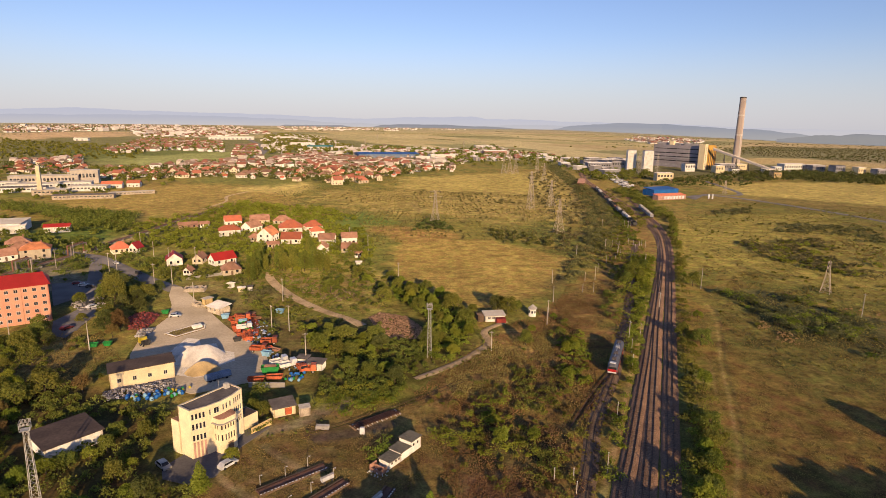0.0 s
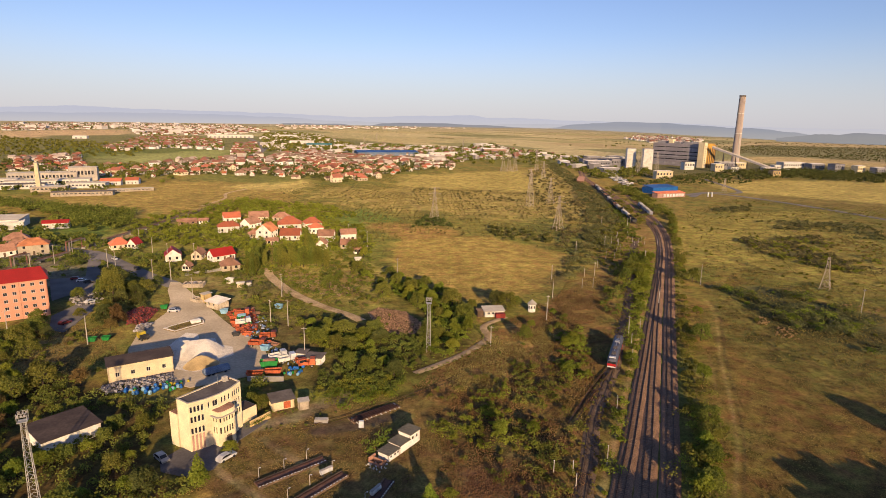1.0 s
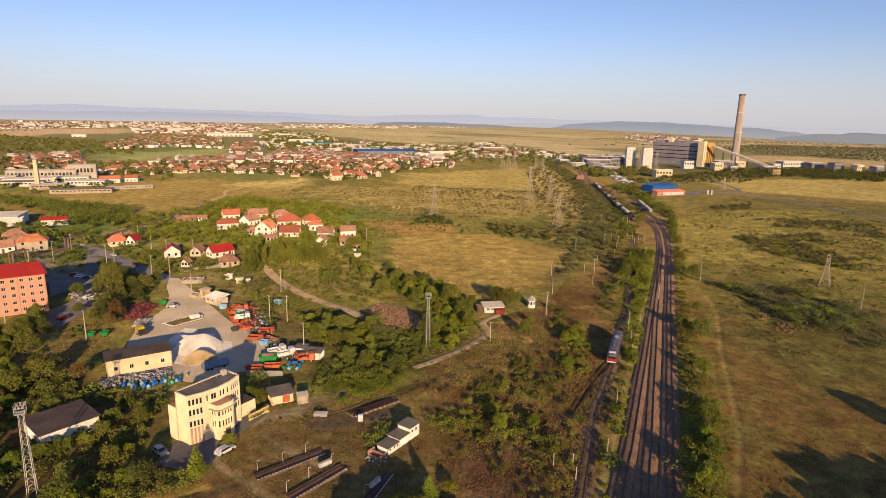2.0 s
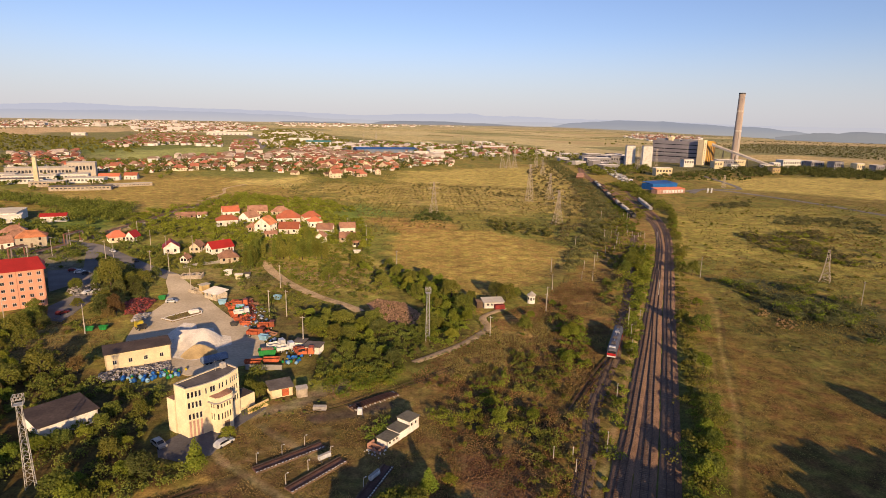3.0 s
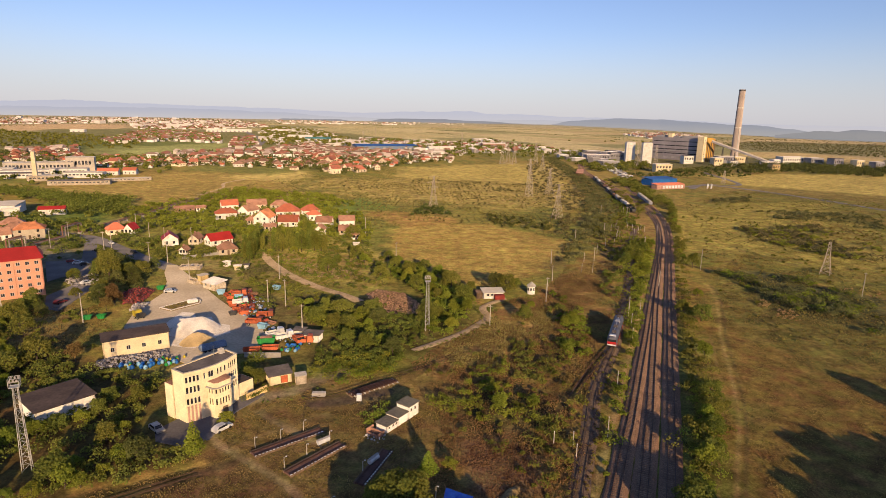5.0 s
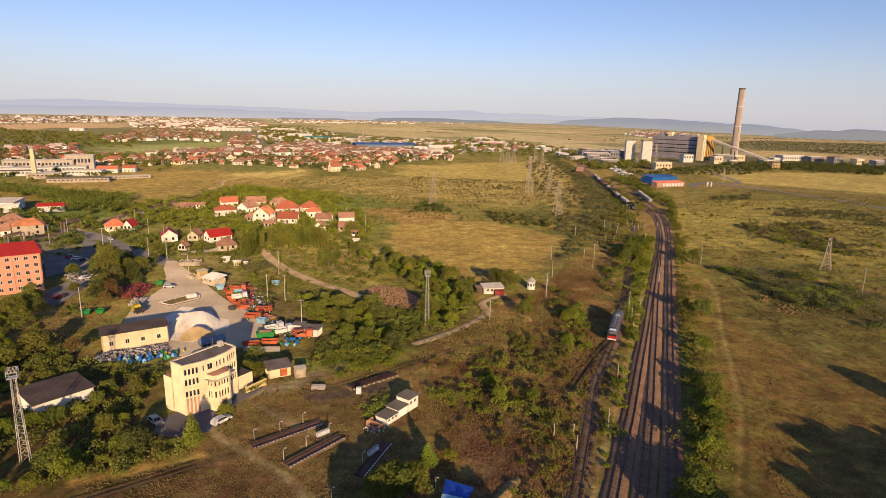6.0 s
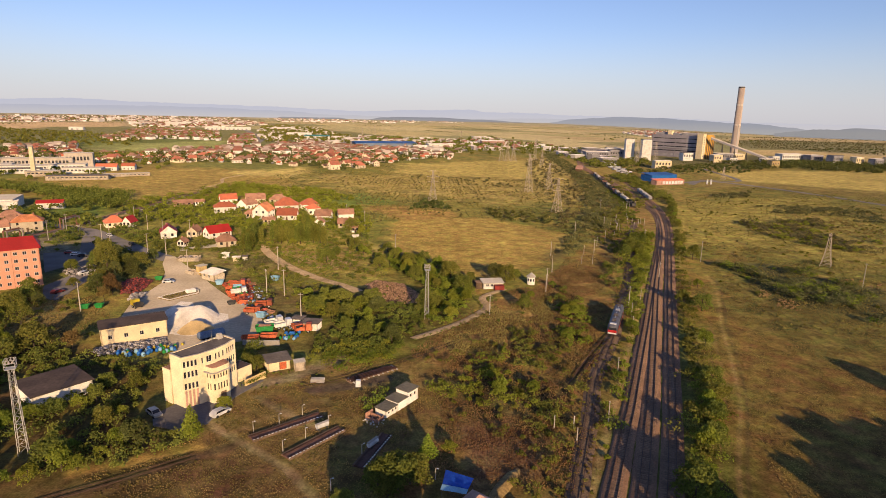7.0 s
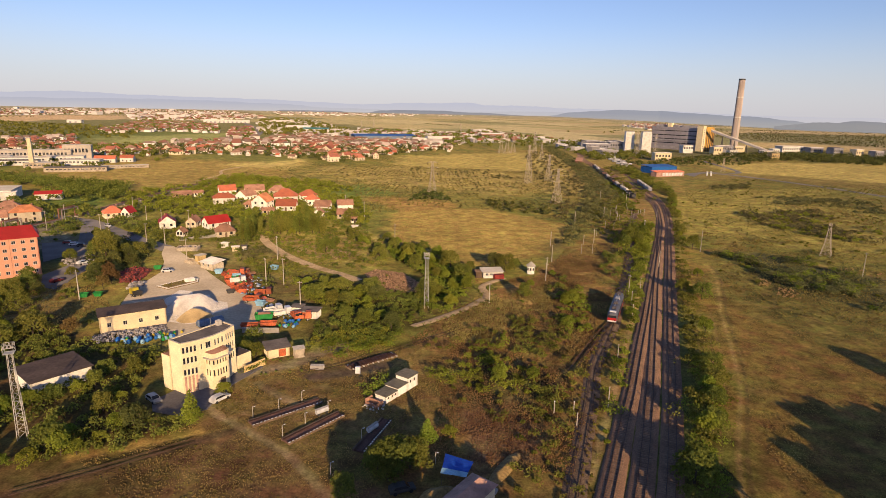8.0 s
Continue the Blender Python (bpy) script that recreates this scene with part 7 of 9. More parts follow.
big_hall("wide retail hall with a blue roof", -116, 1285, 16, 132, 70, 7, BLUE_F, BLUE_ROOF, 3)
big_hall("white retail hall beside the blue one", 6, 1222, 12, 52, 30, 9, WHITE, SALT, 1)
big_hall("retail hall with a green roof", -326, 1600, 12, 66, 60, 8, WHITE, TEAL_ROOF, 3)
big_hall("long white warehouse on the edge of town", -830, 2350, 15, 170, 40, 10, WHITE, SALT, 2)
big_hall("white hall beside the avenue", -640, 2460, 15, 90, 60, 10, WHITE, SALT, 2)
big_hall("white hall at the avenue's end", -420, 1800, 15, 70, 40, 9, WHITE, SALT, 2)
big_hall("lone white farm hall", -1210, 1990, 10, 44, 20, 8, WHITE, SALT, 2)
big_hall("red-walled shop by the railway", 138, 1450, 8, 56, 30, 9, PINK_R, SALT, 2)


# ---- factory on the edge of the brown meadow ----
FACT = [  # place, turn, length, depth, height
    (-466, 622, 23, 66, 15, 10, FACTORY, CONC), (-416, 650, 23, 28, 13, 15, FACTORY, CONC), (-442, 584, 22, 46, 15, 5.5, WHITE, CONC), (-402, 600, 22, 34, 14, 6.5, WHITE, CONC), (-376, 580, 14, 36, 14, 5.0, WHITE, CONC),
    (-433, 560, 22, 42, 12, 4.6, WHITE, ASPH_R), (-388, 545, 20, 30, 11, 4.5, RUIN_W, CONC), (-350, 516, 20, 50, 10, 3.6, RUIN_W, ASPH_R), (-480, 590, 24, 40, 14, 6, WHITE, CONC), (-318, 552, 34, 40, 6, 2.4, RUIN_W, CONC),
]
for x, y, rz, l, d, h, wm, rm in FACT:
    hall("factory_hall", "long pale factory hall with a flat roof", x, y, rz, l, d, h, wm, rm, tuple(np.arange(3, l - 2, 3.4)), 0.3, z1=h * 0.45, zt=h * 0.75, ww=2.2)
o = thing("factory_chimney", "square brick factory chimney", "chimney", -384, 552, 20)
part("shaft", box(bmesh.new(), -2.0, 2.0, -2.0, 2.0, -0.5, 27.5, 0.5, 0.5), CREAM, o)
part("cap", box(bmesh.new(), -1.7, 1.7, -1.7, 1.7, 27.51, 28.3), CONC, o)
for x, y, w, rz in ((-351, 618, 20, 16), (-335, 632, 13, 12)):
    house(w, 9, 4.2, 3.0, 0, WHITE, TILE, "white factory lodge with a red gable roof").matrix_basis = pose(x, y, 0, 0, 0, rz)


# ---- power plant ----
def power_plant():
    o = thing("boiler_house", "huge grey-clad boiler house of the power plant", "building", 411, 1112, -54)
    L, D, H = 99, 46, 40.5
    bm = bmesh.new()
    rows = [(2.5, 6.5), (11, 12.6), (18.5, 20.0), (25, 26.6), (33, 34.2)]
    holes = [(x, x + 22.5, a, b) for a, b in rows for x in (3, 26.5, 50, 73.5)]
    d, n = wall(bm, (0, 0), (L, 0), -1, H, 1.2, holes)
    wall(bm, (L, 0), (L, D), -1, H, 1.2)
    wall(bm, (L, D), (0, D), -1, H, 1.2)
    wall(bm, (0, D), (0, 0), -1, H, 1.2)
    part("wall", bm, PLANT_G, o)
    for hole in holes:
        part("window_band", obox(bmesh.new(), (0, 0), d, n, hole[0], hole[1], 0.6, 0.8, hole[2], hole[3]), GLASS if hole[2] > 8 else GREY_R, o)
    part("roof", box(bmesh.new(), 1, L - 1, 1, D - 1, H - 1, H - 0.3), FELT, o)
    for x, l, h in ((3, 30, 3.5), (36, 14, 3.0), (56, 30, 3.2), (88, 9, 3.0)):
        part("roof_vent", box(bmesh.new(), x, x + l, 8, 20, H - 0.29, H + h), GREY_R, o)
    part("roof_house", box(bmesh.new(), 30, 38, 4, 12, H - 0.29, H + 7), CREAM, o, "cream lift house on the roof")
    part("pipe_band", box(bmesh.new(), 2, L - 2, -1.2, -0.05, 16, 17.2), STEEL, o)
    t = thing("coal_tower", "cream stair tower with a column of small windows", "building", 466.5, 1018, 30)
    bm = bmesh.new()
    holes = [(3.2, 5.8, z, z + 2.2) for z in range(4, 40, 4)]
    d, n = wall(bm, (0, 0), (9, 0), -1, 44, 0.6, holes)
    for p, q in (((9, 0), (9, 12)), ((9, 12), (0, 12)), ((0, 12), (0, 0))):
        wall(bm, p, q, -1, 44, 0.6)
    part("wall", bm, CREAM, t)
    for hole in holes:
        window(t, (0, 0), d, n, hole, 0.3, 0.2)
    part("roof", box(bmesh.new(), 0.6, 8.4, 0.6, 11.4, 43, 43.6), FELT, t)
    y = thing("bunker_house", "yellow-clad bunker house beside the stair tower", "building", 475.3, 1022.7, 33)
    part("wall", box(bmesh.new(), 0, 24, 0, 14, -1, 40), PLANT_Y, y)
    for x in (1.5, 7, 12.5, 18, 22):
        part("pilaster", box(bmesh.new(), x, x + 1.3, -0.8, -0.05, 0, 34), WOOD, y, "rusty brown pilaster")
    part("head_house", box(bmesh.new(), 4, 23, 2, 12, 40.01, 42), PLANT_Y, y)
    c = thing("conveyor_bridge", "sloping covered coal conveyor bridge", "conveyor", 477, 1010)
    a, b = Vector((0, 0, 36)), Vector((84, -46, 3))
    bm = tube(bmesh.new(), a, b, 1.9, 4)
    part("gallery", bm, GREY_R, c)
    bm = tube(bmesh.new(), a + Vector((0, 0, 2.4)), b + Vector((0, 0, 2.4)), 1.1, 4)
    part("gallery_roof", bm, SALT, c)
    for f in (0.2, 0.4, 0.6, 0.8):
        p = a.lerp(b, f)
        bm = bmesh.new()
        tube(bm, (p.x - 2, p.y, -0.5), (p.x, p.y, p.z - 2.3), 0.6, 6)
        tube(bm, (p.x + 2, p.y, -0.5), (p.x, p.y, p.z - 2.3), 0.6, 6)
        part("trestle", bm, DARKST, c)


power_plant()
o = thing("power_plant_chimney", "very tall concrete power plant chimney with pale rings", "chimney", 559, 1088)
prof = [(6.9 - 1.5 * (max(z, 0) / 128.8) ** 0.8, z) for z in (-1, 10, 20, 32, 44, 56, 68, 80, 92, 104, 116, 126, 128.8)]
part("shaft", lathe(bmesh.new(), prof, 28), CHIM, o, smooth=False)
for z in (60, 96, 127.4):
    r = 6.9 - 1.5 * (z / 128.8) ** 0.8
    part("ring", lathe(bmesh.new(), [(r + 0.25, z - 1), (r + 0.3, z), (r + 0.25, z + 1)], 28), SALT if z < 120 else DARKST, o, "pale painted ring" if z < 120 else "dark sooty rim")
part("ladder", box(bmesh.new(), -0.5, 0.5, -7.2, -6.95, 1, 60), STEEL, o)
for x, y, l, d, h, rz, lb in ((329, 990, 15, 13, 33, -6, "tall white concrete silo block"), (346, 958, 15.5, 13, 33.5, -4, "tall white concrete silo block in front of the boiler house")):
    o = thing("silo", lb, "silo", x, y, rz, group="power plant silos")
    part("drum", box(bmesh.new(), -l / 2, l / 2, -d / 2, d / 2, -1, h, 0.3, 0.3), WHITE, o)
    part("cap", box(bmesh.new(), -l / 2 + 1.2, l / 2 - 1.2, -d / 2 + 1.2, d / 2 - 1.2, h + 0.01, h + 0.9), GREY_R, o)
    for u in (-l / 4, l / 4):
        part("pilaster", box(bmesh.new(), u - 0.5, u + 0.5, -d / 2 - 0.35, -d / 2 - 0.02, 0, h - 2), WHITE, o)
MISC = [
    (413, 966, 9, 18, 12, 13, WHITE),
    (299, 785, 8, 24, 10, 10.5, CREAM),
    (450, 935, 10, 16, 12, 12, CREAM),
    (474, 930, 12, 14, 9, 8, WHITE),
    (480, 985, 10, 30, 14, 12, GREY_R),
    (520, 1015, 12, 26, 14, 10, CREAM),
    (492, 842, 15, 14, 9, 9.5, YELLOW_R),
    (600, 1000, 10, 44, 18, 12.5, WHITE),
    (640, 985, 12, 26, 16, 12, GREY_R),
    (656, 950, 15, 20, 14, 14, GREY_R),
    (676, 925, 15, 16, 12, 13, CREAM),
    (692, 905, 15, 18, 12, 12, GREY_R),
    (714, 905, 15, 14, 12, 14, CREAM),
    (735, 905, 15, 30, 14, 11, GREY_R),
    (255, 985, 8, 44, 16, 11, GREY_R),
]
MISC += [
    (300, 1000, 8, 26, 14, 14, GREY_R),
    (545, 960, 14, 22, 10, 6, SALT),
    (570, 975, 14, 14, 10, 9, WHITE),
    (270, 1080, 8, 60, 18, 9, GREY_R),
]
for i, (x, y, rz, l, d, h, wm) in enumerate(MISC):
    hall("plant_building", "plain outbuilding of the power plant" if wm is GREY_R else "pale outbuilding of the power plant", x, y, rz, l, d, h, wm, SALT if i % 3 else ASPH_R, tuple(np.arange(2.5, l - 1.5, 4.5)), 0.4, z1=h * 0.5, zt=h * 0.78, ww=2.4)
o = hall("blue_hall", "low hall with a bright blue roof beside the road", 230, 608, 25, 36, 16, 6.2, BLUE_P, BLUE_ROOF, (), 1.6)
o = hall("red_shop", "long low building with red roof and white wall panels", 222, 573.5, 21, 36, 8, 4.2, PINK_R, TILE, (), 1.2)
for i in range(7):
    part("panel", box(bmesh.new(), 8 + i * 3.8, 10.8 + i * 3.8, -0.15, -0.005, 0.6, 3.4), WHITE_P, o, "white wall panel")
for x in (282, 286):
    tagged(part("striped_post", tube(bmesh.new(), (x, 592, -0.3), (x, 592, 4.6), 0.8, 8), WHITE_P), "white and red roadside sign pillar", "pillar")
hall("garage_row", "row of low dark garages along the yard", 178, 700, 75, 60, 8, 4, TILE_OLD, TILE_OLD)


# ---- pylons ----
def pylon(h, w0, arms, label, slim=False):
    o = thing("pylon", label, "pylon", group="power line pylons")
    bm = bmesh.new()
    n = 9

    def half(z):
        f = z / h
        return (w0 / 2) * max(1 - f, 0) ** (1.0 if slim else 1.6) + 0.45
    ring = [[(sx * half(h * k / n), sy * half(h * k / n), h * k / n) for sx, sy in ((-1, -1), (1, -1), (1, 1), (-1, 1))] for k in range(n + 1)]
    t = 0.045 + 0.0025 * h
    for a, b in zip(ring, ring[1:]):
        for i in range(4):
            tube(bm, a[i], b[i], t, 4)
            tube(bm, a[i], b[(i + 1) % 4], t * 0.6, 3)
            tube(bm, a[(i + 1) % 4], b[i], t * 0.6, 3)
    part("lattice", bm, PYLON_S, o)
    for z, l in arms:
        bm = bmesh.new()
        for s in (-1, 1):
            tube(bm, (s * 0.4, 0, h * z + 0.9), (s * l, 0, h * z), t * 0.9, 4)
            tube(bm, (s * 0.4, -0.4, h * z), (s * l, 0, h * z), t * 0.7, 4)
        part("crossarm", bm, PYLON_S, o)
        for s in (-1, 1):
            part("insulator", tube(bmesh.new(), (s * l, 0, h * z), (s * l, 0, h * z - 1.6), 0.12, 5), GLASS, o)
    return o


scatter(pylon(29.6, 7, ((0.98, 4.5), (0.72, 6.0)), "wide steel lattice pylon at the meadow's edge"), [(98.4, 873.5), (107.6, 874.9), (116.8, 876.2)], 4, 8)
scatter(pylon(23.5, 5, ((0.97, 4.0), (0.80, 5.0), (0.64, 4.0)), "grey steel lattice pylon in the rough meadow"), [(-2.2, 424.7), (102.5, 517), (83, 384), (139.9, 763)], 10, 15)
scatter(pylon(33, 4.2, ((0.97, 3.0), (0.85, 3.4)), "slim tall steel lattice pylon in the shrubs", True), [(81, 497), (150, 880), (305, 880), (318, 905), (330, 870), (-215, 2040), (-190, 1500), (60, 1420)], 10, 15)
scatter(pylon(14.7, 3.2, ((0.96, 2.6), (0.8, 3.2)), "small brown lattice pylon in the meadow"), [(175.3, 243.2), (322, 640)], 10, 40)


# ---- trees, shrubs, weeds ----
def leaf_cards(r, pts, out, size):
    """Small bent leaf clumps (two triangles each) at the given places, facing roughly outwards."""
    n = len(pts)
    nrm = out * 0.8 + r.normal(0, 0.62, (n, 3))
    nrm /= np.linalg.norm(nrm, axis=1)[:, None] + 1e-9
    t = np.cross(nrm, r.normal(0, 1, (n, 3)))
    t /= np.linalg.norm(t, axis=1)[:, None] + 1e-9
    b = np.cross(nrm, t)
    s = (size * r.uniform(0.6, 1.3, n))[:, None]
    k = r.uniform(0.5, 0.9, n)[:, None]
    verts = np.stack([pts - t * s, pts - b * s * k + nrm * s * 0.25, pts + t * s, pts + b * s * k + nrm * s * 0.2], 1).reshape(-1, 3)
    faces = np.arange(4 * n).reshape(-1, 4)
    return verts, faces


def crown_points(r, n, lobes, fill=0.3):
    """Places on and in a crown made of several overlapping lobes (centre, radii)."""
    cen, rad = np.array([l[:3] for l in lobes]), np.array([l[3:] for l in lobes])
    pick = r.choice(len(lobes), n, p=(rad.prod(1) ** 0.667) / (rad.prod(1) ** 0.667).sum())
    d = r.normal(0, 1, (n, 3))
    d /= np.linalg.norm(d, axis=1)[:, None]
    d[:, 2] = np.where(d[:, 2] < -0.35, -d[:, 2], d[:, 2])
    k = (1.18 * r.uniform(fill, 1, n) ** 0.55)[:, None]
    return cen[pick] + d * rad[pick] * k, d


def make_tree(name, label, h, spread, material, seed, style="round", cards=1700, leaf=1.0):
    o = thing(name, label, "tree", group="trees")
    r = np.random.default_rng(seed)
    trunk_h = h * (0.22 if style == "round" else 0.12)
    bm = bmesh.new()
    if style == "round":
        tube(bm, (0, 0, -0.4), (0.1, 0.05, trunk_h), 0.028 * h, 8, 0.02 * h)
        tube(bm, (0.1, 0.05, trunk_h - 0.05), (0, 0, h * 0.72), 0.02 * h, 7, 0.006 * h)
    else:
        tube(bm, (0, 0, -0.4), (0, 0, h * 0.86), 0.024 * h, 8, 0.005 * h)
    for i in range(6 if style == "round" else 0):
        a = i * 1.05 + r.uniform(0, 0.6)
        z = trunk_h + (h * 0.3) * i / 6
        tube(bm, (0.05, 0, z), (math.cos(a) * spread * 0.6, math.sin(a) * spread * 0.6, z + h * 0.2), 0.011 * h, 5, 0.003 * h)
    part("trunk", bm, BARK, o)
    lobes = []
    if style == "cone":
        for k in range(7):
            f = k / 6
            rr = spread * (1 - 0.82 * f) * (0.85 if k == 0 else 1)
            lobes.append((r.uniform(-0.15, 0.15), r.uniform(-0.15, 0.15), h * (0.16 + 0.76 * f), rr, rr, h * 0.13))
    elif style == "column":
        for k in range(6):
            f = k / 5
            rr = spread * (0.75 + 0.5 * math.sin(math.pi * min(f + 0.12, 1))) * r.uniform(0.85, 1.1)
            lobes.append((r.uniform(-0.3, 0.3), r.uniform(-0.3, 0.3), h * (0.18 + 0.72 * f), rr * 0.8, rr * 0.8, h * 0.14))
    else:
        lobes.append((0, 0, h * 0.52, spread * 0.66, spread * 0.66, h * 0.34))
        for k in range(20):
            a, f = k * 2.4 + r.uniform(-0.4, 0.4), r.uniform(0.0, 1.0)
            q = spread * r.uniform(0.4, 0.85) * (1 - 0.6 * f * f)
            lobes.append((math.cos(a) * q, math.sin(a) * q, h * (0.2 + 0.64 * f), spread * r.uniform(0.16, 0.3), spread * r.uniform(0.16, 0.3), h * r.uniform(0.1, 0.19)))
    pts, out = crown_points(r, cards, lobes)
    verts, faces = leaf_cards(r, pts, out, (0.016 * h + 0.11) * leaf)
    raw_mesh("crown", verts, faces, material, o)
    return o


TREES = [
    make_tree("tree", "broad green deciduous tree with uneven crown", 7.0, 3.4, LEAF, 1),
    make_tree("tree", "bushy green deciduous tree", 5.2, 2.9, LEAF, 2),
    make_tree("tree", "dark green deciduous tree", 6.2, 3.0, LEAF_D, 3),
    make_tree("tree", "bright yellow-green young tree", 4.6, 2.3, LEAF_B, 4),
    make_tree("tree", "tall green deciduous tree with spreading limbs", 9.5, 4.2, LEAF, 5, cards=1900),
    make_tree("tree", "rusty autumn-brown small tree", 4.4, 2.1, LEAF_R, 6, cards=1100),
    make_tree("poplar", "slender green poplar beside the houses", 9.0, 1.9, LEAF, 7, "column", 1500),
    make_tree("conical_tree", "bright green conical tree", 6.2, 2.0, LEAF_B, 8, "cone", 1250),
    make_tree("tree", "rounded olive-green bush-like tree", 4.0, 2.4, LEAF_B, 9, cards=1300),
    make_tree("tree", "very tall yellowish-green ash tree beside the street", 13.0, 5.2, LEAF, 10, cards=3200),
    make_tree("tree", "tall unseen tree added to cast its shadow into view", 10.5, 4.6, LEAF, 11, cards=620, leaf=2.7),
]
placed = {}


def plant_tree(i, x, y, rz=0.0, size=1.0):
    k = size * (0.78 + 0.46 * ((x * 12.9898 + y * 78.233) % 1.0))
    m = pose(x, y, 0, 0, 0, rz) @ Matrix.Diagonal((k * (0.9 + 0.25 * ((x * 3.17 + y) % 1.0)), k, k * (0.85 + 0.3 * ((y * 5.71) % 1.0)), 1.0))
    if i not in placed:
        placed[i] = TREES[i]
        TREES[i].matrix_basis = m
    else:
        copy_thing(TREES[i], m)


KEEP_CLEAR = [
    [(-140, 193), (-139, 220), (-128, 202), (-124.5, 177)],
    [(-174, 243), (-158, 251), (-147, 233), (-146, 222), (-150, 210)],
    [(-127, 176), (-104, 163), (-94, 146), (-105, 140), (-117, 145), (-128, 160)],
    [(-79, 82), (-70, 80), (-72, 93), (-79, 93)],
    [(-62, 98), (-40, 98), (-36, 124), (-48, 130), (-64, 120)],
    [(-93, 140), (-72, 146), (-70, 162), (-96, 152)],
    [(-92, 104), (-74, 118), (-80, 126), (-98, 116)],
    [(-118, 245), (-108, 245), (-48, 170), (-46, 144), (-70, 132), (-92, 134), (-106, 175), (-106, 215)],
    [(-14, 96), (-6, 94), (-1, 111), (-8, 114), (-14, 104)],
]
KEEP_CLEAR += [
    [(-38, 93), (-20, 108), (-4, 130), (-8, 134), (-30, 124), (-46, 112)],
    [(-3, 62), (12, 62), (13, 78), (8, 84), (1, 84), (-3, 78)],
    [(-42, 122), (-28, 124), (-28, 132), (-42, 133)],
    [(16, 195), (28, 196), (28, 206), (15, 206)],
    [(33, 203), (41, 203), (41, 211), (33, 211)],
    [(-27, 203), (-22, 210), (-11, 206), (-4.5, 194), (-3.5, 180), (-14, 178), (-21, 186)],
    [(-91, 133), (-84, 131), (-66, 135), (-66, 146), (-76, 150), (-90, 142)],
    [(-30, 88), (-20, 86), (-6, 98), (-16, 102), (-24, 103)],
]
KEEP_CLEAR += [
    [(-44, 148), (-30, 148), (-30, 163), (-46, 165)],
]
OPEN_VIEW = [  # outlines with low growth only
    [(-95, 122), (-66, 122), (-64, 134), (-95, 136)], [(-26, 190), (-18, 172), (-4, 168), (-3, 186), (-6, 204), (-26, 210)], [(-7, 150), (2, 150), (3, 166), (-8, 166)], [(-50, 140), (-26, 146), (-28, 160), (-50, 160)],
    [(-46, 122), (-26, 120), (-26, 134), (-44, 136)], [(10, 186), (42, 186), (44, 214), (12, 212)], [(-62, 100), (-40, 92), (-36, 110), (-50, 108)], [(-90, 96), (-72, 96), (-70, 112), (-92, 112)],
]
LINES = [(main_line, 2.7), (second_line, 2.4), (smooth_line(LOOP, 3), 2.6), (smooth_line(BRANCH, 3), 2.0), (smooth_line(SPUR, 3), 1.8), (smooth_line(SIDING, 3), 2.0), (smooth_line(SIDING_E, 3), 2.0),
         (smooth_line([(26, 200), (17.2, 189.4), (18, 178.5), (12.4, 168.5), (4.9, 159.3), (-6, 149)], 2), 2.4), (smooth_line([(-77.5, 254.4), (-63.9, 232), (-47.8, 213.2), (-32.9, 200.3), (-27, 193.5)], 2), 2.6), (rut, 2.2), (smooth_line([(-47, 106), (-43.4, 99.6), (-36, 94), (-26, 86), (-16, 74)], 2), 2.0),
         (smooth_line([(-113, 236), (-121, 242.5), (-133, 251.4), (-156.4, 273.2), (-181, 294.5), (-195, 301), (-225, 316)], 2), 4.2), (smooth_line([(-128, 184), (-135, 205), (-144, 224), (-155, 246), (-166, 266), (-181, 293)], 2), 3.0), (smooth_line([(-200, 250), (-194, 298), (-190, 400), (-184, 480)], 2), 3.0)]


def clear(x, y, margin=0.0):
    x, y = np.asarray(x, float), np.asarray(y, float)
    ok = np.ones(x.shape, bool)
    for poly in KEEP_CLEAR:
        ok &= inside(x, y, poly) < -margin
    for line, wide in LINES:
        dist = np.full(x.shape, 1e9)
        for px, py in line[::2]:
            dist = np.minimum(dist, np.hypot(x - px, y - py))
        ok &= dist > wide + margin
    return ok


def sow(poly, gap, seed, keep=1.0, clump=0.0, scale=14):
    r = np.random.default_rng(seed)
    x, y = spread_in(poly, gap, seed)
    k = r.uniform(0, 1, len(x)) < keep
    if clump:
        k &= field_noise(x, y, scale, seed) > clump
    x, y = x[k], y[k]
    return x, y


WOOD_W = [(-150, 176), (-118, 177), (-92, 138), (-67, 128), (-61, 112), (-57, 102), (-50, 97), (-46, 92), (-62, 80), (-100, 90), (-150, 150)]
WOOD_C = [(-22, 252), (-8.5, 243), (4, 227), (12.4, 205), (13.2, 181), (5, 161.7), (-2, 161.5), (-3.5, 180), (-5, 204), (-17, 226)]
WOOD_D = [(-50, 195), (-43, 188), (-33, 183), (-24, 182), (-16, 177), (-21, 161), (-28, 160), (-34, 163), (-40, 172), (-46, 184)]
SHRUB_C = [(-34, 160), (-16, 178), (-4, 176), (-1, 156), (-8, 144), (-12, 134), (-28, 132), (-32, 140)]
SHRUB_N = [(-112, 322), (-71, 324), (-39, 284), (-22, 252), (-16, 211), (-27, 207), (-48, 217), (-79, 258)]
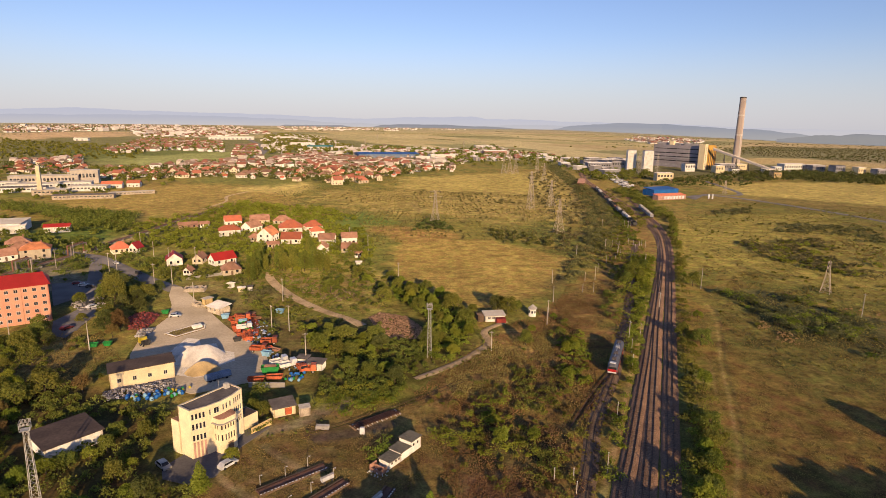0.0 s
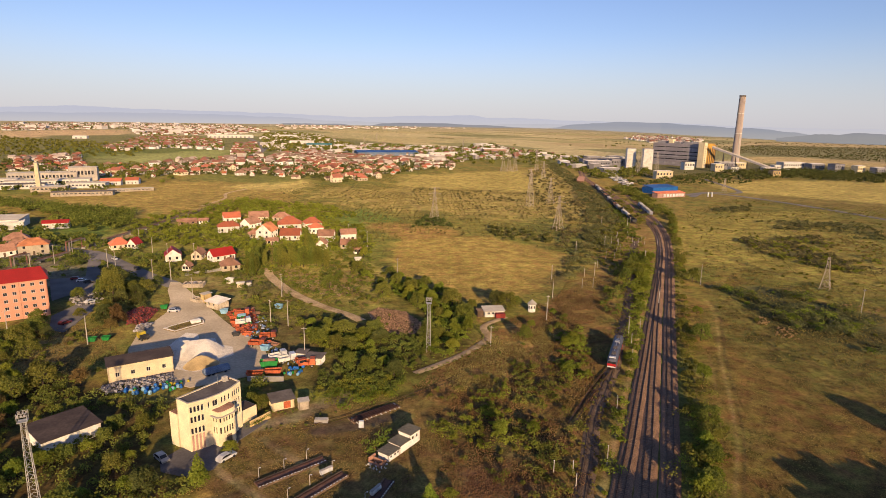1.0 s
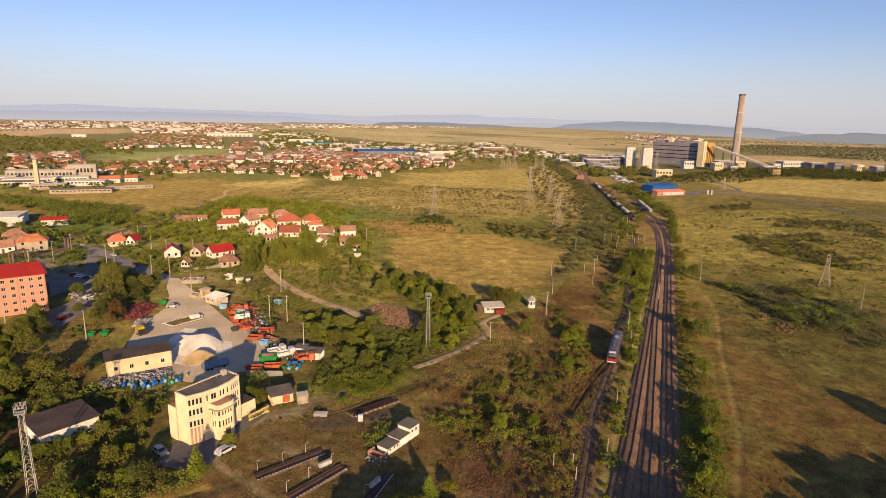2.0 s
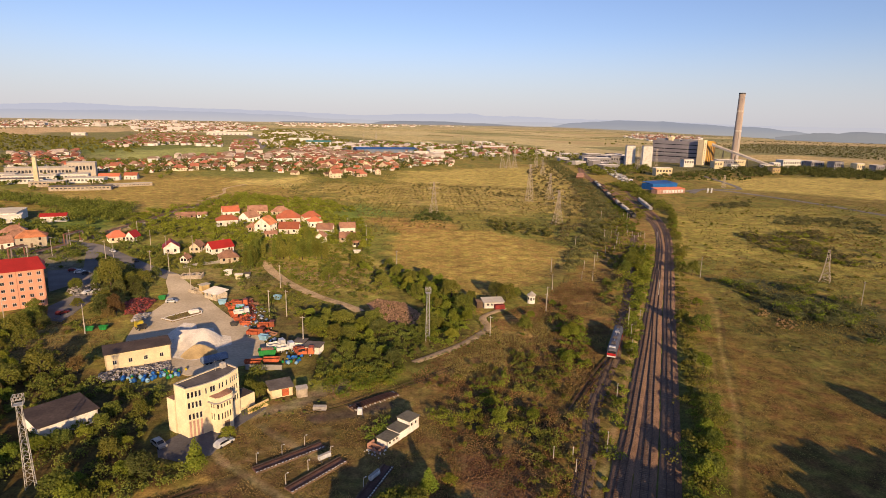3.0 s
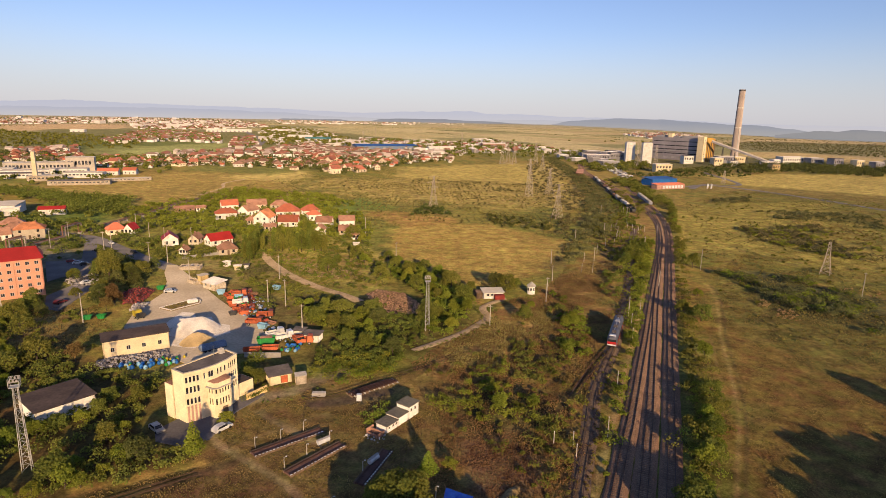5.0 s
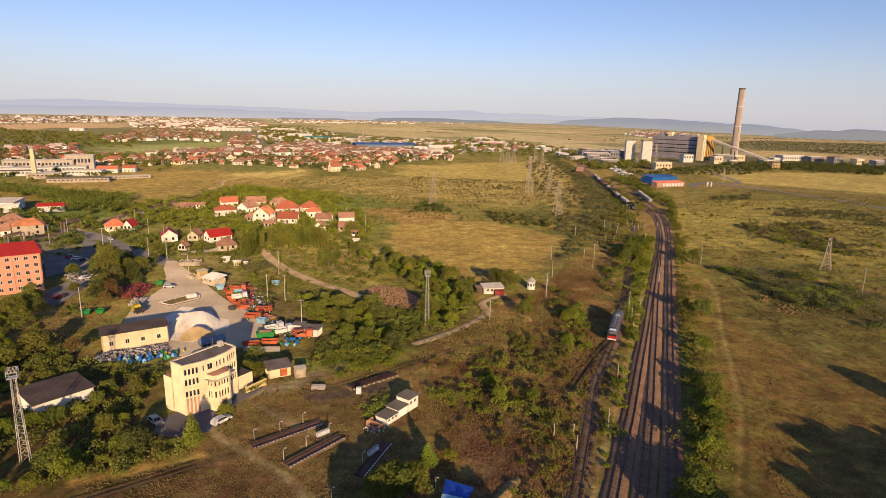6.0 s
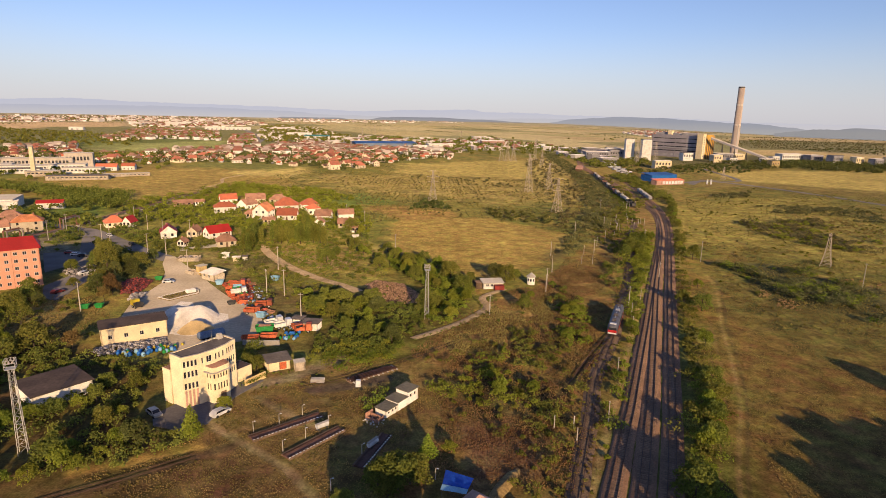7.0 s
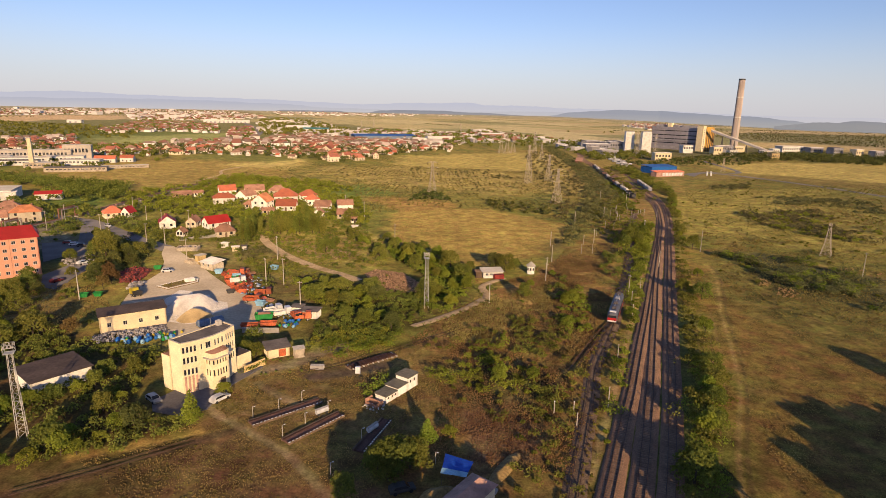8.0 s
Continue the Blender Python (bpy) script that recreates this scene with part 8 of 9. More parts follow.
CLUMPS_E = [[(-2.8, 116.1), (4.6, 123.4), (11.5, 123.6), (18.8, 126.8), (24, 119.6), (24.6, 111.7), (21.5, 108), (11.7, 108.9), (4.3, 111.2)], [(23.2, 156.7), (29.2, 156.9), (27.4, 140.6), (36.8, 144.7), (36.7, 137.3), (27.3, 127.1), (22.1, 130.1), (21.2, 140.4)], [(42.1, 183.1), (51.8, 186.6), (48.5, 162.3), (43.2, 144.9), (36.8, 144.7), (37.9, 161.9)],
            [(22, 111.6), (30, 113.1), (25.7, 101.4), (21, 101.3)], [(10.1, 123.5), (17.7, 129.9), (20.9, 144.2), (15.8, 140.2), (7.6, 129.6)], [(21.8, 99.2), (25.9, 99.3), (21.5, 88.1), (19.6, 89.7)], [(27.6, 99.3), (29.3, 99.4), (26.2, 88.2), (24.6, 88.1)]]
WOOD_E = [(-2, 138), (12, 146), (36, 160), (50, 172), (47, 154), (32, 121), (20, 96), (4, 96)]
EDGE_L = [(112, 318), (120, 305), (88, 222), (62, 159), (48, 122), (36, 93), (32, 88), (38, 111), (54, 147), (75, 207)]
EDGE_R = [(176, 418), (143, 320), (98, 208), (74, 140), (69, 122), (70, 112), (62, 102), (50, 82), (44, 72), (38, 72), (47, 91), (57, 112), (84, 180), (130, 300), (158, 380)]
STRIP_N = [(57.4, 240.3), (67.3, 286.1), (86.2, 338.7), (107.3, 397.3), (132.8, 507.5), (154.3, 659.3), (170, 818.7), (191.6, 1060), (216, 1064), (188.4, 777), (164.6, 577.3), (153.2, 502.6), (135, 412.8), (112.5, 360.2), (94.3, 306.5), (81.9, 291.2), (68.3, 254.1)]
STRIP_M = [(84, 262), (112, 360), (140, 470), (155, 520), (160, 440), (120, 330), (98, 262)]
STRIP_NE = [(229, 672), (214, 590), (192, 459), (172, 395), (178, 430), (186, 525), (200, 660)]
BAND_R1 = [(193, 361), (214, 356), (252, 371), (242, 324), (241, 293), (219, 264), (204, 273), (195, 290), (186, 311)]
BAND_R4 = [(245, 430), (285, 434), (317, 426), (319, 395), (288, 354), (270, 369), (256, 388), (241, 404)]
BAND_R2 = [(119, 243), (140, 240), (151, 237), (162, 226), (162, 206), (159, 186), (140, 161), (139, 178), (130, 185), (128, 204), (127, 223)]
BAND_R3 = [(245, 504), (290, 523), (268, 480), (234, 471)]
BACK_W = [(-163, 261), (-150, 278), (-122, 240), (-109, 201), (-109, 178), (-124, 188), (-144, 213)]
GARDEN_S = [(-113, 321), (-71, 324), (-40, 300), (-28, 272), (-10, 240), (-28, 205), (-40, 210), (-56, 226), (-78, 252), (-98, 258)]
YARD_E = [(-78, 216), (-58, 196), (-40, 166), (-30, 172), (-35, 195), (-46, 210), (-62, 228)]
STREET_E = [(-290, 300), (-250, 350), (-165, 318), (-126, 270), (-165, 258), (-150, 232), (-165, 215), (-215, 240)]
GARDENS = [(-210, 390), (-197, 442), (-153, 406), (-97, 420), (-48, 379), (-34, 310), (-40, 283), (-62, 283), (-113, 300), (-154, 319), (-181, 333)]
HEDGE_W = [(-373, 484), (-302, 448), (-228, 426), (-201, 369), (-231, 367), (-296, 420), (-344, 445)]
VILLAGE_WOOD = [(-168, 398), (-192, 470), (-173, 512), (-123, 488), (-91, 474), (-60, 425), (-87, 404), (-147, 424)]
STRIP_W = [(68.8, 293), (77.9, 361), (93.8, 502.3), (124.2, 808.6), (181.3, 995.9), (170, 818.7), (132.8, 507.5), (107.3, 397.3)]
COPSE = [(76, 219.3), (87.9, 257.6), (109.2, 310.7), (120.7, 311.6), (108, 276.3), (90.4, 237.6), (82.1, 223.8)]
STREET_W = [(-260, 330), (-180, 270), (-160, 290), (-200, 330), (-250, 350)]

rng3 = random.Random(12)
for poly, gap, pick, keep, seed in (
    (WOOD_W, 6.0, (0, 1, 2, 1, 3, 8, 5, 8, 0), 0.82, 31), (WOOD_C, 5.4, (0, 1, 8, 3, 3, 8), 0.8, 32), (WOOD_D, 6.2, (0, 1, 8, 3, 8), 0.75, 38), (SHRUB_C, 8.0, (8, 1, 3, 2), 0.4, 39), *[(q, 8.0, (3, 8, 8), 0.6, 133 + k) for k, q in enumerate(CLUMPS_E)],
    (EDGE_R, 7.0, (8, 1, 3, 0, 8), 0.6, 34), (EDGE_L, 7.5, (8, 3, 1, 8), 0.5, 35), (GARDEN_S, 11, (0, 1, 3, 8), 0.3, 37),
):
    x, y = sow(poly, gap, seed, keep)
    ok = clear(x, y, 1.2)
    for q in OPEN_VIEW:
        ok &= inside(x, y, q) < 0
    for a, b in zip(x[ok], y[ok]):
        plant_tree(rng3.choice(pick), float(a), float(b), rng3.uniform(0, 360))
for i, (x, y) in enumerate(((-88.6, 272.5), (-85.8, 275.0), (-87.5, 279.5), (-91.0, 283.5), (-82.4, 281.6), (-79.2, 283.4), (-76.2, 277.5), (-72.6, 279.6), (-66.6, 280.4), (-60.2, 282.5), (-90.5, 267.5), (-86.2, 265.0), (-92.4, 276.5))):
    plant_tree((6, 6, 1, 6)[i % 4], x, y, rng3.uniform(0, 360), 0.85)
TREE_SPOTS = [(7, -46.2, 95.2), (7, -0.6, 89.5), (8, 3.4, 91.6), (0, -5.6, 80.6), (0, -3.6, 82.0), (1, -7.0, 78.4), (1, -2.4, 84.0), (1, -9.0, 80.5), (8, -8.5, 83), (1, -13.5, 73.0), (9, -129, 216), (0, -137.9, 223.8), (2, -123.7, 212.2), (2, -122.4, 220.5), (0, -120.1, 224.9), (2, -119.8, 234.1), (2, -115.3, 208.8), (0, -126, 224), (2, -132, 227), (1, -142.5, 215.1), (1, -128.9, 193.7), (5, -109.7, 179.1), (5, -110.1, 185), (5, -113.5, 190), (0, -131.4, 169.8), (2, -127, 172.7), (0, -137.2, 183.7), (2, -118, 190), (0, -121, 197), (4, 93, 262)]
TREE_SPOTS += [(4, 97, 270), (4, 89, 255), (1, -43.5, 126.5), (1, -46.0, 128.6), (8, -44.0, 106.9), (8, 46, 176), (3, 42, 170), (1, 30, 176), (8, 34, 188), (0, 27.5, 209), (1, 31.5, 212), (2, 24, 211), (1, 14, 208), (8, 44.5, 203), (8, -72, 80), (1, -75, 78.5), (8, -68, 81.5), (3, -64.5, 84.5), (8, -60, 88.5), (1, -78, 76), (8, -80.5, 101.0), (1, -77.5, 103.6), (8, -74.6, 106.6), (1, -72.6, 109.6), (3, -83.0, 97.0), (0, -121, 156), (0, 66.5, 121), (3, 76.5, 146), (0, 90, 178), (8, 101, 206)]
TREE_SPOTS += [(0, 119, 252), (0, 63.5, 113), (1, 60.2, 105.0), (8, 62.0, 108), (8, 58.0, 99), (1, 54.5, 94), (3, 61.0, 111)]
for i, x, y in TREE_SPOTS:
    plant_tree(i, x, y, rng3.uniform(0, 360))
for x, y in [(-88.5, 257), (-87, 253), (-85.5, 257), (-84.5, 252.5), (-86, 260), (-70, 305), (-68, 303), (-72, 306)] + [(-77.5 + 2.4 * k, 272.0) for k in range(11)]:
    plant_tree(6, x + rng3.uniform(-0.6, 0.6), y + rng3.uniform(-2.5, 2.5), rng3.uniform(0, 360))
# trees added below the view to throw long shadows on meadow, rails and house
SHADE_TREES = [(82, 61), (87, 63), (91, 62), (96, 61), (101, 60), (106, 60), (111, 60), (77, 50), (81, 52), (85, 54), (90, 55), (95, 54), (100, 53), (105, 54), (110, 53), (84, 46), (89, 48), (94, 47), (99, 47), (104, 47), (116, 61), (85, 58), (89, 59), (93, 58), (98, 57), (103, 57), (108, 57), (79, 47), (83, 50), (87, 51), (92, 51), (97, 50), (102, 50), (88, 43), (93, 43), (78, 44), (92, 64), (94, 60), (98, 63), (100, 57), (103, 62), (107, 63), (109, 58), (96, 57), (88, 57), (84, 57), (91, 52), (86, 49), (118, 95), (120, 97)]
SHADE_TREES += [(47, 52), (44, 46), (52, 58), (50, 54), (8, 52), (11, 47), (3, 46), (14, 54), (8, 56.5), (-1, 50), (-4, 46)]
for x, y in SHADE_TREES:
    plant_tree(10, x, y, rng3.uniform(0, 360))


def thicket(name, label, x, y, seed, hts, material, cards, leaf, category="shrubs", lobes=3, flat=0.55):
    """Many shrubs of uneven outline joined as one growth."""
    r = np.random.default_rng(seed)
    all_v, all_f, o = [], [], 0
    for a, b in zip(x, y):
        px, py, pz, k = (float(q) for q in lay(a, b))
        h = r.uniform(*hts) * k
        ls = []
        for _ in range(lobes):
            w = h * r.uniform(0.35, 0.7)
            ls.append((r.uniform(-1, 1) * h * 0.45, r.uniform(-1, 1) * h * 0.45, h * r.uniform(0.3, 0.6), w, w, h * r.uniform(0.25, 0.45)))
        pts, out = crown_points(r, cards, ls, 0.2)
        pts[:, 2] = np.maximum(pts[:, 2], 0.05)
        v, f = leaf_cards(r, pts + np.array([px, py, pz - 0.1]), out, leaf * k)
        all_v.append(v)
        all_f.append(f + o)
        o += len(v)
    if not all_v:
        return None
    ob = raw_mesh(name, np.concatenate(all_v), np.concatenate(all_f), material)
    return tagged(ob, label, category, kind="stuff")


GROWTH = [
    ("undergrowth", "dense green undergrowth beneath the trees by the shed", WOOD_W, 3.0, 0.8, (0.8, 3.0), LEAF, 100, 0.25, 41),
    ("undergrowth", "dense green thicket around the lattice mast", WOOD_C, 2.9, 0.9, (1.2, 3.4), LEAF_B, 130, 0.24, 42),
    ("undergrowth", "dense thicket between the yard and the scrap", WOOD_D, 3.2, 0.9, (1.0, 3.2), LEAF_B, 120, 0.26, 67),
    ("undergrowth", "olive shrubs between the depot road and the scrap", SHRUB_C, 2.5, 0.9, (0.8, 2.6), LEAF, 110, 0.24, 68),
    ("undergrowth", "yellow-green bushes between the hut and the stacked rails", [(-32.9, 136.8), (-26.1, 142.5), (-12.2, 143.8), (-8.4, 137.6), (-11.3, 133.0), (-20.5, 125.6), (-28.3, 123.0)], 2.5, 0.8, (0.8, 2.8), LEAF_B, 100, 0.22, 153),
    ("undergrowth", "bushes between the offices and the hut", [(-50.5, 134.5), (-50.6, 141.7), (-46.0, 141.8), (-44.3, 131.9), (-46.4, 128.6)], 2.0, 0.9, (1.4, 3.0), LEAF, 110, 0.2, 154),
    ("garden_shrubs", "low bright growth in the open gardens", SHRUB_N, 2.8, 0.5, (0.3, 1.5), LEAF, 44, 0.24, 69),
    ("undergrowth", "scattered green shrubs in brown weeds", WOOD_E, 3.2, 0.42, (0.5, 2.4), LEAF, 70, 0.22, 43),
    *[("undergrowth", "dense green shrubs in a strip through the weeds", q, 2.3, 0.75, (0.6, 2.8), LEAF if k % 2 else LEAF_B, 90, 0.22, 140 + k) for k, q in enumerate(CLUMPS_E)],
]
GROWTH += [
    ("undergrowth", "rusty low shrubs in brown weeds", WOOD_E, 4.2, 0.3, (0.3, 1.0), LEAF_R, 60, 0.14, 57),
    ("undergrowth", "bright shrubs among the trees by the shed", WOOD_W, 5.5, 0.4, (0.8, 2.6), LEAF, 90, 0.25, 58),
    ("garden_shrubs", "shrubs and weeds along the yard edge", YARD_E, 2.8, 0.6, (0.4, 2.2), LEAF, 60, 0.26, 59),
    ("garden_shrubs", "shrubs and young trees between the huts and the dirt road", [(-100, 262), (-84, 258), (-68, 222), (-52, 180), (-58, 178), (-75, 215), (-84, 226), (-96, 240)], 3.0, 0.55, (0.5, 2.8), LEAF, 70, 0.28, 119),
    ("garden_shrubs", "grey-green willow bushes beside the dirt road", [(-82, 228), (-74, 236), (-68, 228), (-74, 220)], 2.4, 0.9, (1.2, 3.0), LEAF_G, 90, 0.26, 120),
    ("garden_shrubs", "bright shrubs in the gardens by the dirt road", GARDEN_S, 4.2, 0.5, (0.6, 2.8), LEAF, 60, 0.30, 60),
    ("garden_trees", "trees around the apartment block and street", STREET_E, 4.6, 0.6, (1.0, 4.2), LEAF, 60, 0.42, 66),
]
GROWTH += [
    ("garden_shrubs", "hedges and fruit trees round the white houses", [(-156, 272), (-140, 300), (-118, 296), (-96, 262), (-92, 246), (-112, 250), (-122, 246), (-134, 256)], 3.0, 0.75, (0.8, 3.4), LEAF, 80, 0.32, 121),
    ("hedge", "shrub belt along the loop track", EDGE_L, 2.2, 0.85, (0.6, 2.8), LEAF_B, 80, 0.24, 44),
    ("undergrowth", "scattered bushes in the weeds beside the branch track", [(12, 72), (16, 92), (26, 108), (36, 126), (35, 110), (29, 90), (23, 72)], 2.8, 0.45, (0.5, 2.2), LEAF, 80, 0.22, 90),
    ("hedge", "dense shrub belt beside the main line", EDGE_R, 2.6, 0.62, (0.8, 3.5), LEAF, 110, 0.26, 45),
    ("undergrowth", "dark bushes behind the yard", BACK_W, 4.0, 0.7, (1.2, 3.2), LEAF_D, 70, 0.36, 46),
    ("shrubs", "green belt of trees beside the railway", STRIP_N, 4.6, 0.72, (1.2, 5.0), LEAF_G, 64, 0.42, 47),
]
GROWTH += [
    ("shrubs", "trees between the standing goods trains", [(152, 392), (158, 440), (165, 512), (172, 560), (188, 650), (193, 650), (180, 540), (172, 470), (166, 428), (158, 392)], 4.4, 0.85, (1.5, 4.5), LEAF, 60, 0.46, 158),
    ("shrubs", "bushes on the near side of the goods train", [(126, 352), (137, 384), (145, 412), (148, 440), (152, 470), (159, 515), (154, 515), (146, 470), (138, 420), (124, 380)], 4.0, 0.7, (0.8, 3.2), LEAF, 60, 0.4, 159),
    ("shrubs", "bushes and young trees beside the branch track", [(102, 376), (135, 408), (130, 352), (101, 273), (82, 258), (86, 300)], 3.6, 0.6, (0.6, 2.6), LEAF, 60, 0.34, 161),
    ("shrubs", "scattered bushes between the tracks", STRIP_M, 4.0, 0.55, (0.6, 2.4), LEAF, 60, 0.36, 56),
]
GROWTH += [
    ("shrubs", "bushes among the brown weeds beside the spur", [(64, 203), (72.7, 238), (84, 244), (69, 202)], 3.0, 0.6, (0.8, 3.2), LEAF, 80, 0.3, 89),
    ("shrubs", "tall copse beside the loop track", COPSE, 4.2, 0.85, (2.2, 5.5), LEAF_B, 110, 0.36, 117),
    ("shrubs", "shrubs beside the signal house", [(39.2, 183), (49.3, 202.8), (47.5, 189.4), (41.6, 180.2)], 2.4, 0.9, (0.8, 2.4), LEAF, 90, 0.24, 118),
    ("shrubs", "belt of trees on the outer side of the railway", STRIP_NE, 5.5, 0.85, (2.5, 5.5), LEAF, 80, 0.55, 48),
    ("shrubs", "dark shrub band across the meadow", BAND_R1, 3.6, 0.65, (0.8, 3.6), LEAF_G, 60, 0.36, 49),
    ("shrubs", "greener bushes in the meadow's dark shrub band", BAND_R1, 4.0, 0.6, (0.7, 3.2), LEAF_B, 60, 0.36, 96),
    ("shrubs", "grey-green shrub band on the far side of the meadow", BAND_R4, 4.4, 0.7, (0.9, 3.2), LEAF_G, 60, 0.45, 70),
    ("shrubs", "broad dark shrub band in the meadow", BAND_R2, 3.2, 0.8, (0.8, 4.6), LEAF_G, 100, 0.3, 50),
    ("shrubs", "greener bushes in the broad shrub band", BAND_R2, 3.8, 0.6, (0.7, 4.0), LEAF_B, 100, 0.3, 95),
    ("shrubs", "lone clump of shrubs in the meadow", BAND_R3, 5.0, 0.7, (1.5, 3.0), LEAF_G, 60, 0.5, 51),
]
GROWTH += [
    ("garden_shrubs", "garden shrubs and fruit trees", GARDEN_S, 4.6, 0.35, (0.6, 2.4), LEAF, 60, 0.34, 52),
    ("garden_trees", "trees between the village houses", GARDENS, 5.2, 0.8, (1.5, 4.8), LEAF_B, 70, 0.5, 53),
    ("garden_trees", "tree belt between the village and the brown meadow", VILLAGE_WOOD, 5.2, 0.8, (1.8, 5.0), LEAF_B, 60, 0.55, 91),
    ("shrubs", "loose bushes along the railway's tree belt", STRIP_W, 7.0, 0.5, (0.8, 3.4), LEAF_G, 60, 0.5, 92),
    ("hedge", "long dark tree belt at the meadow's edge", HEDGE_W, 5.5, 0.9, (4.0, 8.5), LEAF, 90, 0.55, 54),
    ("garden_trees", "trees along the street", STREET_W, 8.0, 0.55, (2.0, 5.0), LEAF, 60, 0.65, 55),
    ("creeper", "green creeper and bushes behind the signal cabin", [(-14.5, 106), (-9.5, 113.5), (-11, 115), (-16, 108)], 1.6, 1.0, (1.6, 2.8), LEAF_B, 80, 0.2, 83),
    ("hedge", "bushes at the foot of the railway bank", [(38, 70), (47, 90), (55, 108), (63, 124), (67, 122), (62, 106), (52, 84), (45, 70)], 2.2, 0.6, (0.7, 3.2), LEAF_B, 100, 0.2, 84),
]
for nm, lb, poly, gap, keep, hts, mt, cards, leaf, seed in GROWTH:
    x, y = sow(poly, gap, seed, keep)
    ok = clear(x, y, 0.4)
    if poly in (BAND_R1, BAND_R2, BAND_R4):
        ok &= field_noise(x, y, 11, 8) + 0.35 * field_noise(x, y, 4, 9) > 0.62
    if poly is GARDENS:
        ok &= (y > 300) | (x < -95)
    for hx, hy, wide, deep in NEAR_HOUSES:
        ok &= (np.abs(x - hx) > wide / 2 + 1.5) | (y > hy + deep + 1.5) | (y < hy - deep - 7)
    thicket(nm, lb, x[ok], y[ok], seed, hts, mt, cards, leaf)

x, y = sow([(-127, 176), (-104, 163), (-94, 146), (-105, 140), (-117, 145), (-128, 160)], 4.0, 86, 0.3)
thicket("shrubs", "few bushes on the dry grassy slope", x, y, 86, (0.6, 2.6), LEAF, 90, 0.24)
for poly, gap, seed, hts, lb in (([(-28.4, 134.5), (-19.4, 139.0), (-9.5, 139.4), (-10.2, 134.4), (-18.0, 128.2), (-23.1, 125.0)], 2.3, 155, (1.2, 3.2), "yellow-green bushes beside the stacked rails"), ([(-25, 202), (-12, 203), (-6, 190), (-8, 181), (-19, 187)], 4.4, 156, (0.4, 1.3), "bushes growing through the scrap"),
                                 ([(39, 190), (28, 180), (16, 160), (24, 157), (37, 168), (44, 188)], 6.5, 157, (0.4, 1.6), "olive bushes in the golden grass")):
    x, y = sow(poly, gap, seed, 0.7)
    thicket("shrubs", lb, x, y, seed, hts, LEAF_B if seed == 155 else LEAF, 80, 0.2)
# loose shrubs over the wide meadows
MEADOW = [(-200, 440), (-130, 640), (190, 700), (150, 520), (110, 420), (60, 260), (30, 205), (0, 240), (-30, 300), (-60, 420)]
MEADOW_R = [(90, 190), (150, 330), (200, 470), (300, 560), (420, 480), (300, 300), (170, 110), (90, 110)]
GOLD_A, GOLD_B = COVER[0][0], COVER[1][0]
x, y = sow(MEADOW, 8, 61, 0.6, 0.5, 40)
ok = (inside(x, y, GOLD_A) < 2) & (inside(x, y, GOLD_B) < 5) & clear(x, y, 1)
thicket("shrubs", "low olive shrubs scattered over the meadow", x[ok], y[ok], 61, (0.4, 1.5), LEAF_G, 40, 0.4)
x, y = sow(MEADOW_R, 8, 62, 0.5, 0.6, 30)
ok = clear(x, y, 1)
thicket("shrubs", "low shrubs scattered over the eastern meadow", x[ok], y[ok], 62, (0.4, 1.4), LEAF, 40, 0.4)
x, y = sow([(-14, 430), (12, 415), (12, 385), (-16, 384)], 5, 63, 0.8)
thicket("shrubs", "dark clump around the pylon's foot", x, y, 63, (1.5, 3.5), LEAF_D, 60, 0.5)
x, y = sow([(32, 396), (77, 367), (70, 332), (34, 355)], 5, 64, 0.8)
thicket("shrubs", "dark shrub band above the golden field", x, y, 64, (1.0, 2.6), LEAF_D, 60, 0.5)
x, y = sow([(-34, 614), (125, 559), (116, 518), (-19, 545)], 8, 65, 0.55, 0.4, 30)
thicket("shrubs", "loose shrub band below the far golden field", x, y, 65, (0.6, 2.0), LEAF_G, 50, 0.5)
# trees among the far houses and beyond
TOWN_GROWTH = [
    ("town_trees", "trees among the town's houses", TOWN_A, 12, 0.75, (3.0, 8), 22, 1.2, 71),
    ("town_trees", "trees among the second quarter's houses", TOWN_B, 21, 0.85, (5, 11), 18, 2.2, 72),
    ("town_trees", "trees beside the avenue houses", TOWN_B2, 22, 0.8, (5, 10), 18, 2.2, 112),
    ("town_trees", "trees behind the factory", TOWN_C, 15, 0.75, (3.0, 8), 24, 1.3, 113),
    ("town_trees", "trees between the halls by the railway", SHOPS_E, 24, 0.8, (5, 10), 18, 2.2, 114),
    ("town_trees", "trees between the shops and halls", SHOPS, 30, 0.85, (6, 12), 18, 3.0, 85),
    ("town_trees", "trees around the factory", [(-800, 980), (-460, 860), (-420, 760), (-300, 720), (-300, 600), (-360, 500), (-560, 640)], 24, 0.55, (3, 7), 26, 1.6, 73),
    ("town_trees", "dark trees among the houses on the far edge of town", None, 0, 0, (6, 12), 12, 3.6, 122),
    ("town_trees", "trees between the factory and the town", TOWN_W, 11, 0.8, (3, 8), 26, 1.1, 74),
]
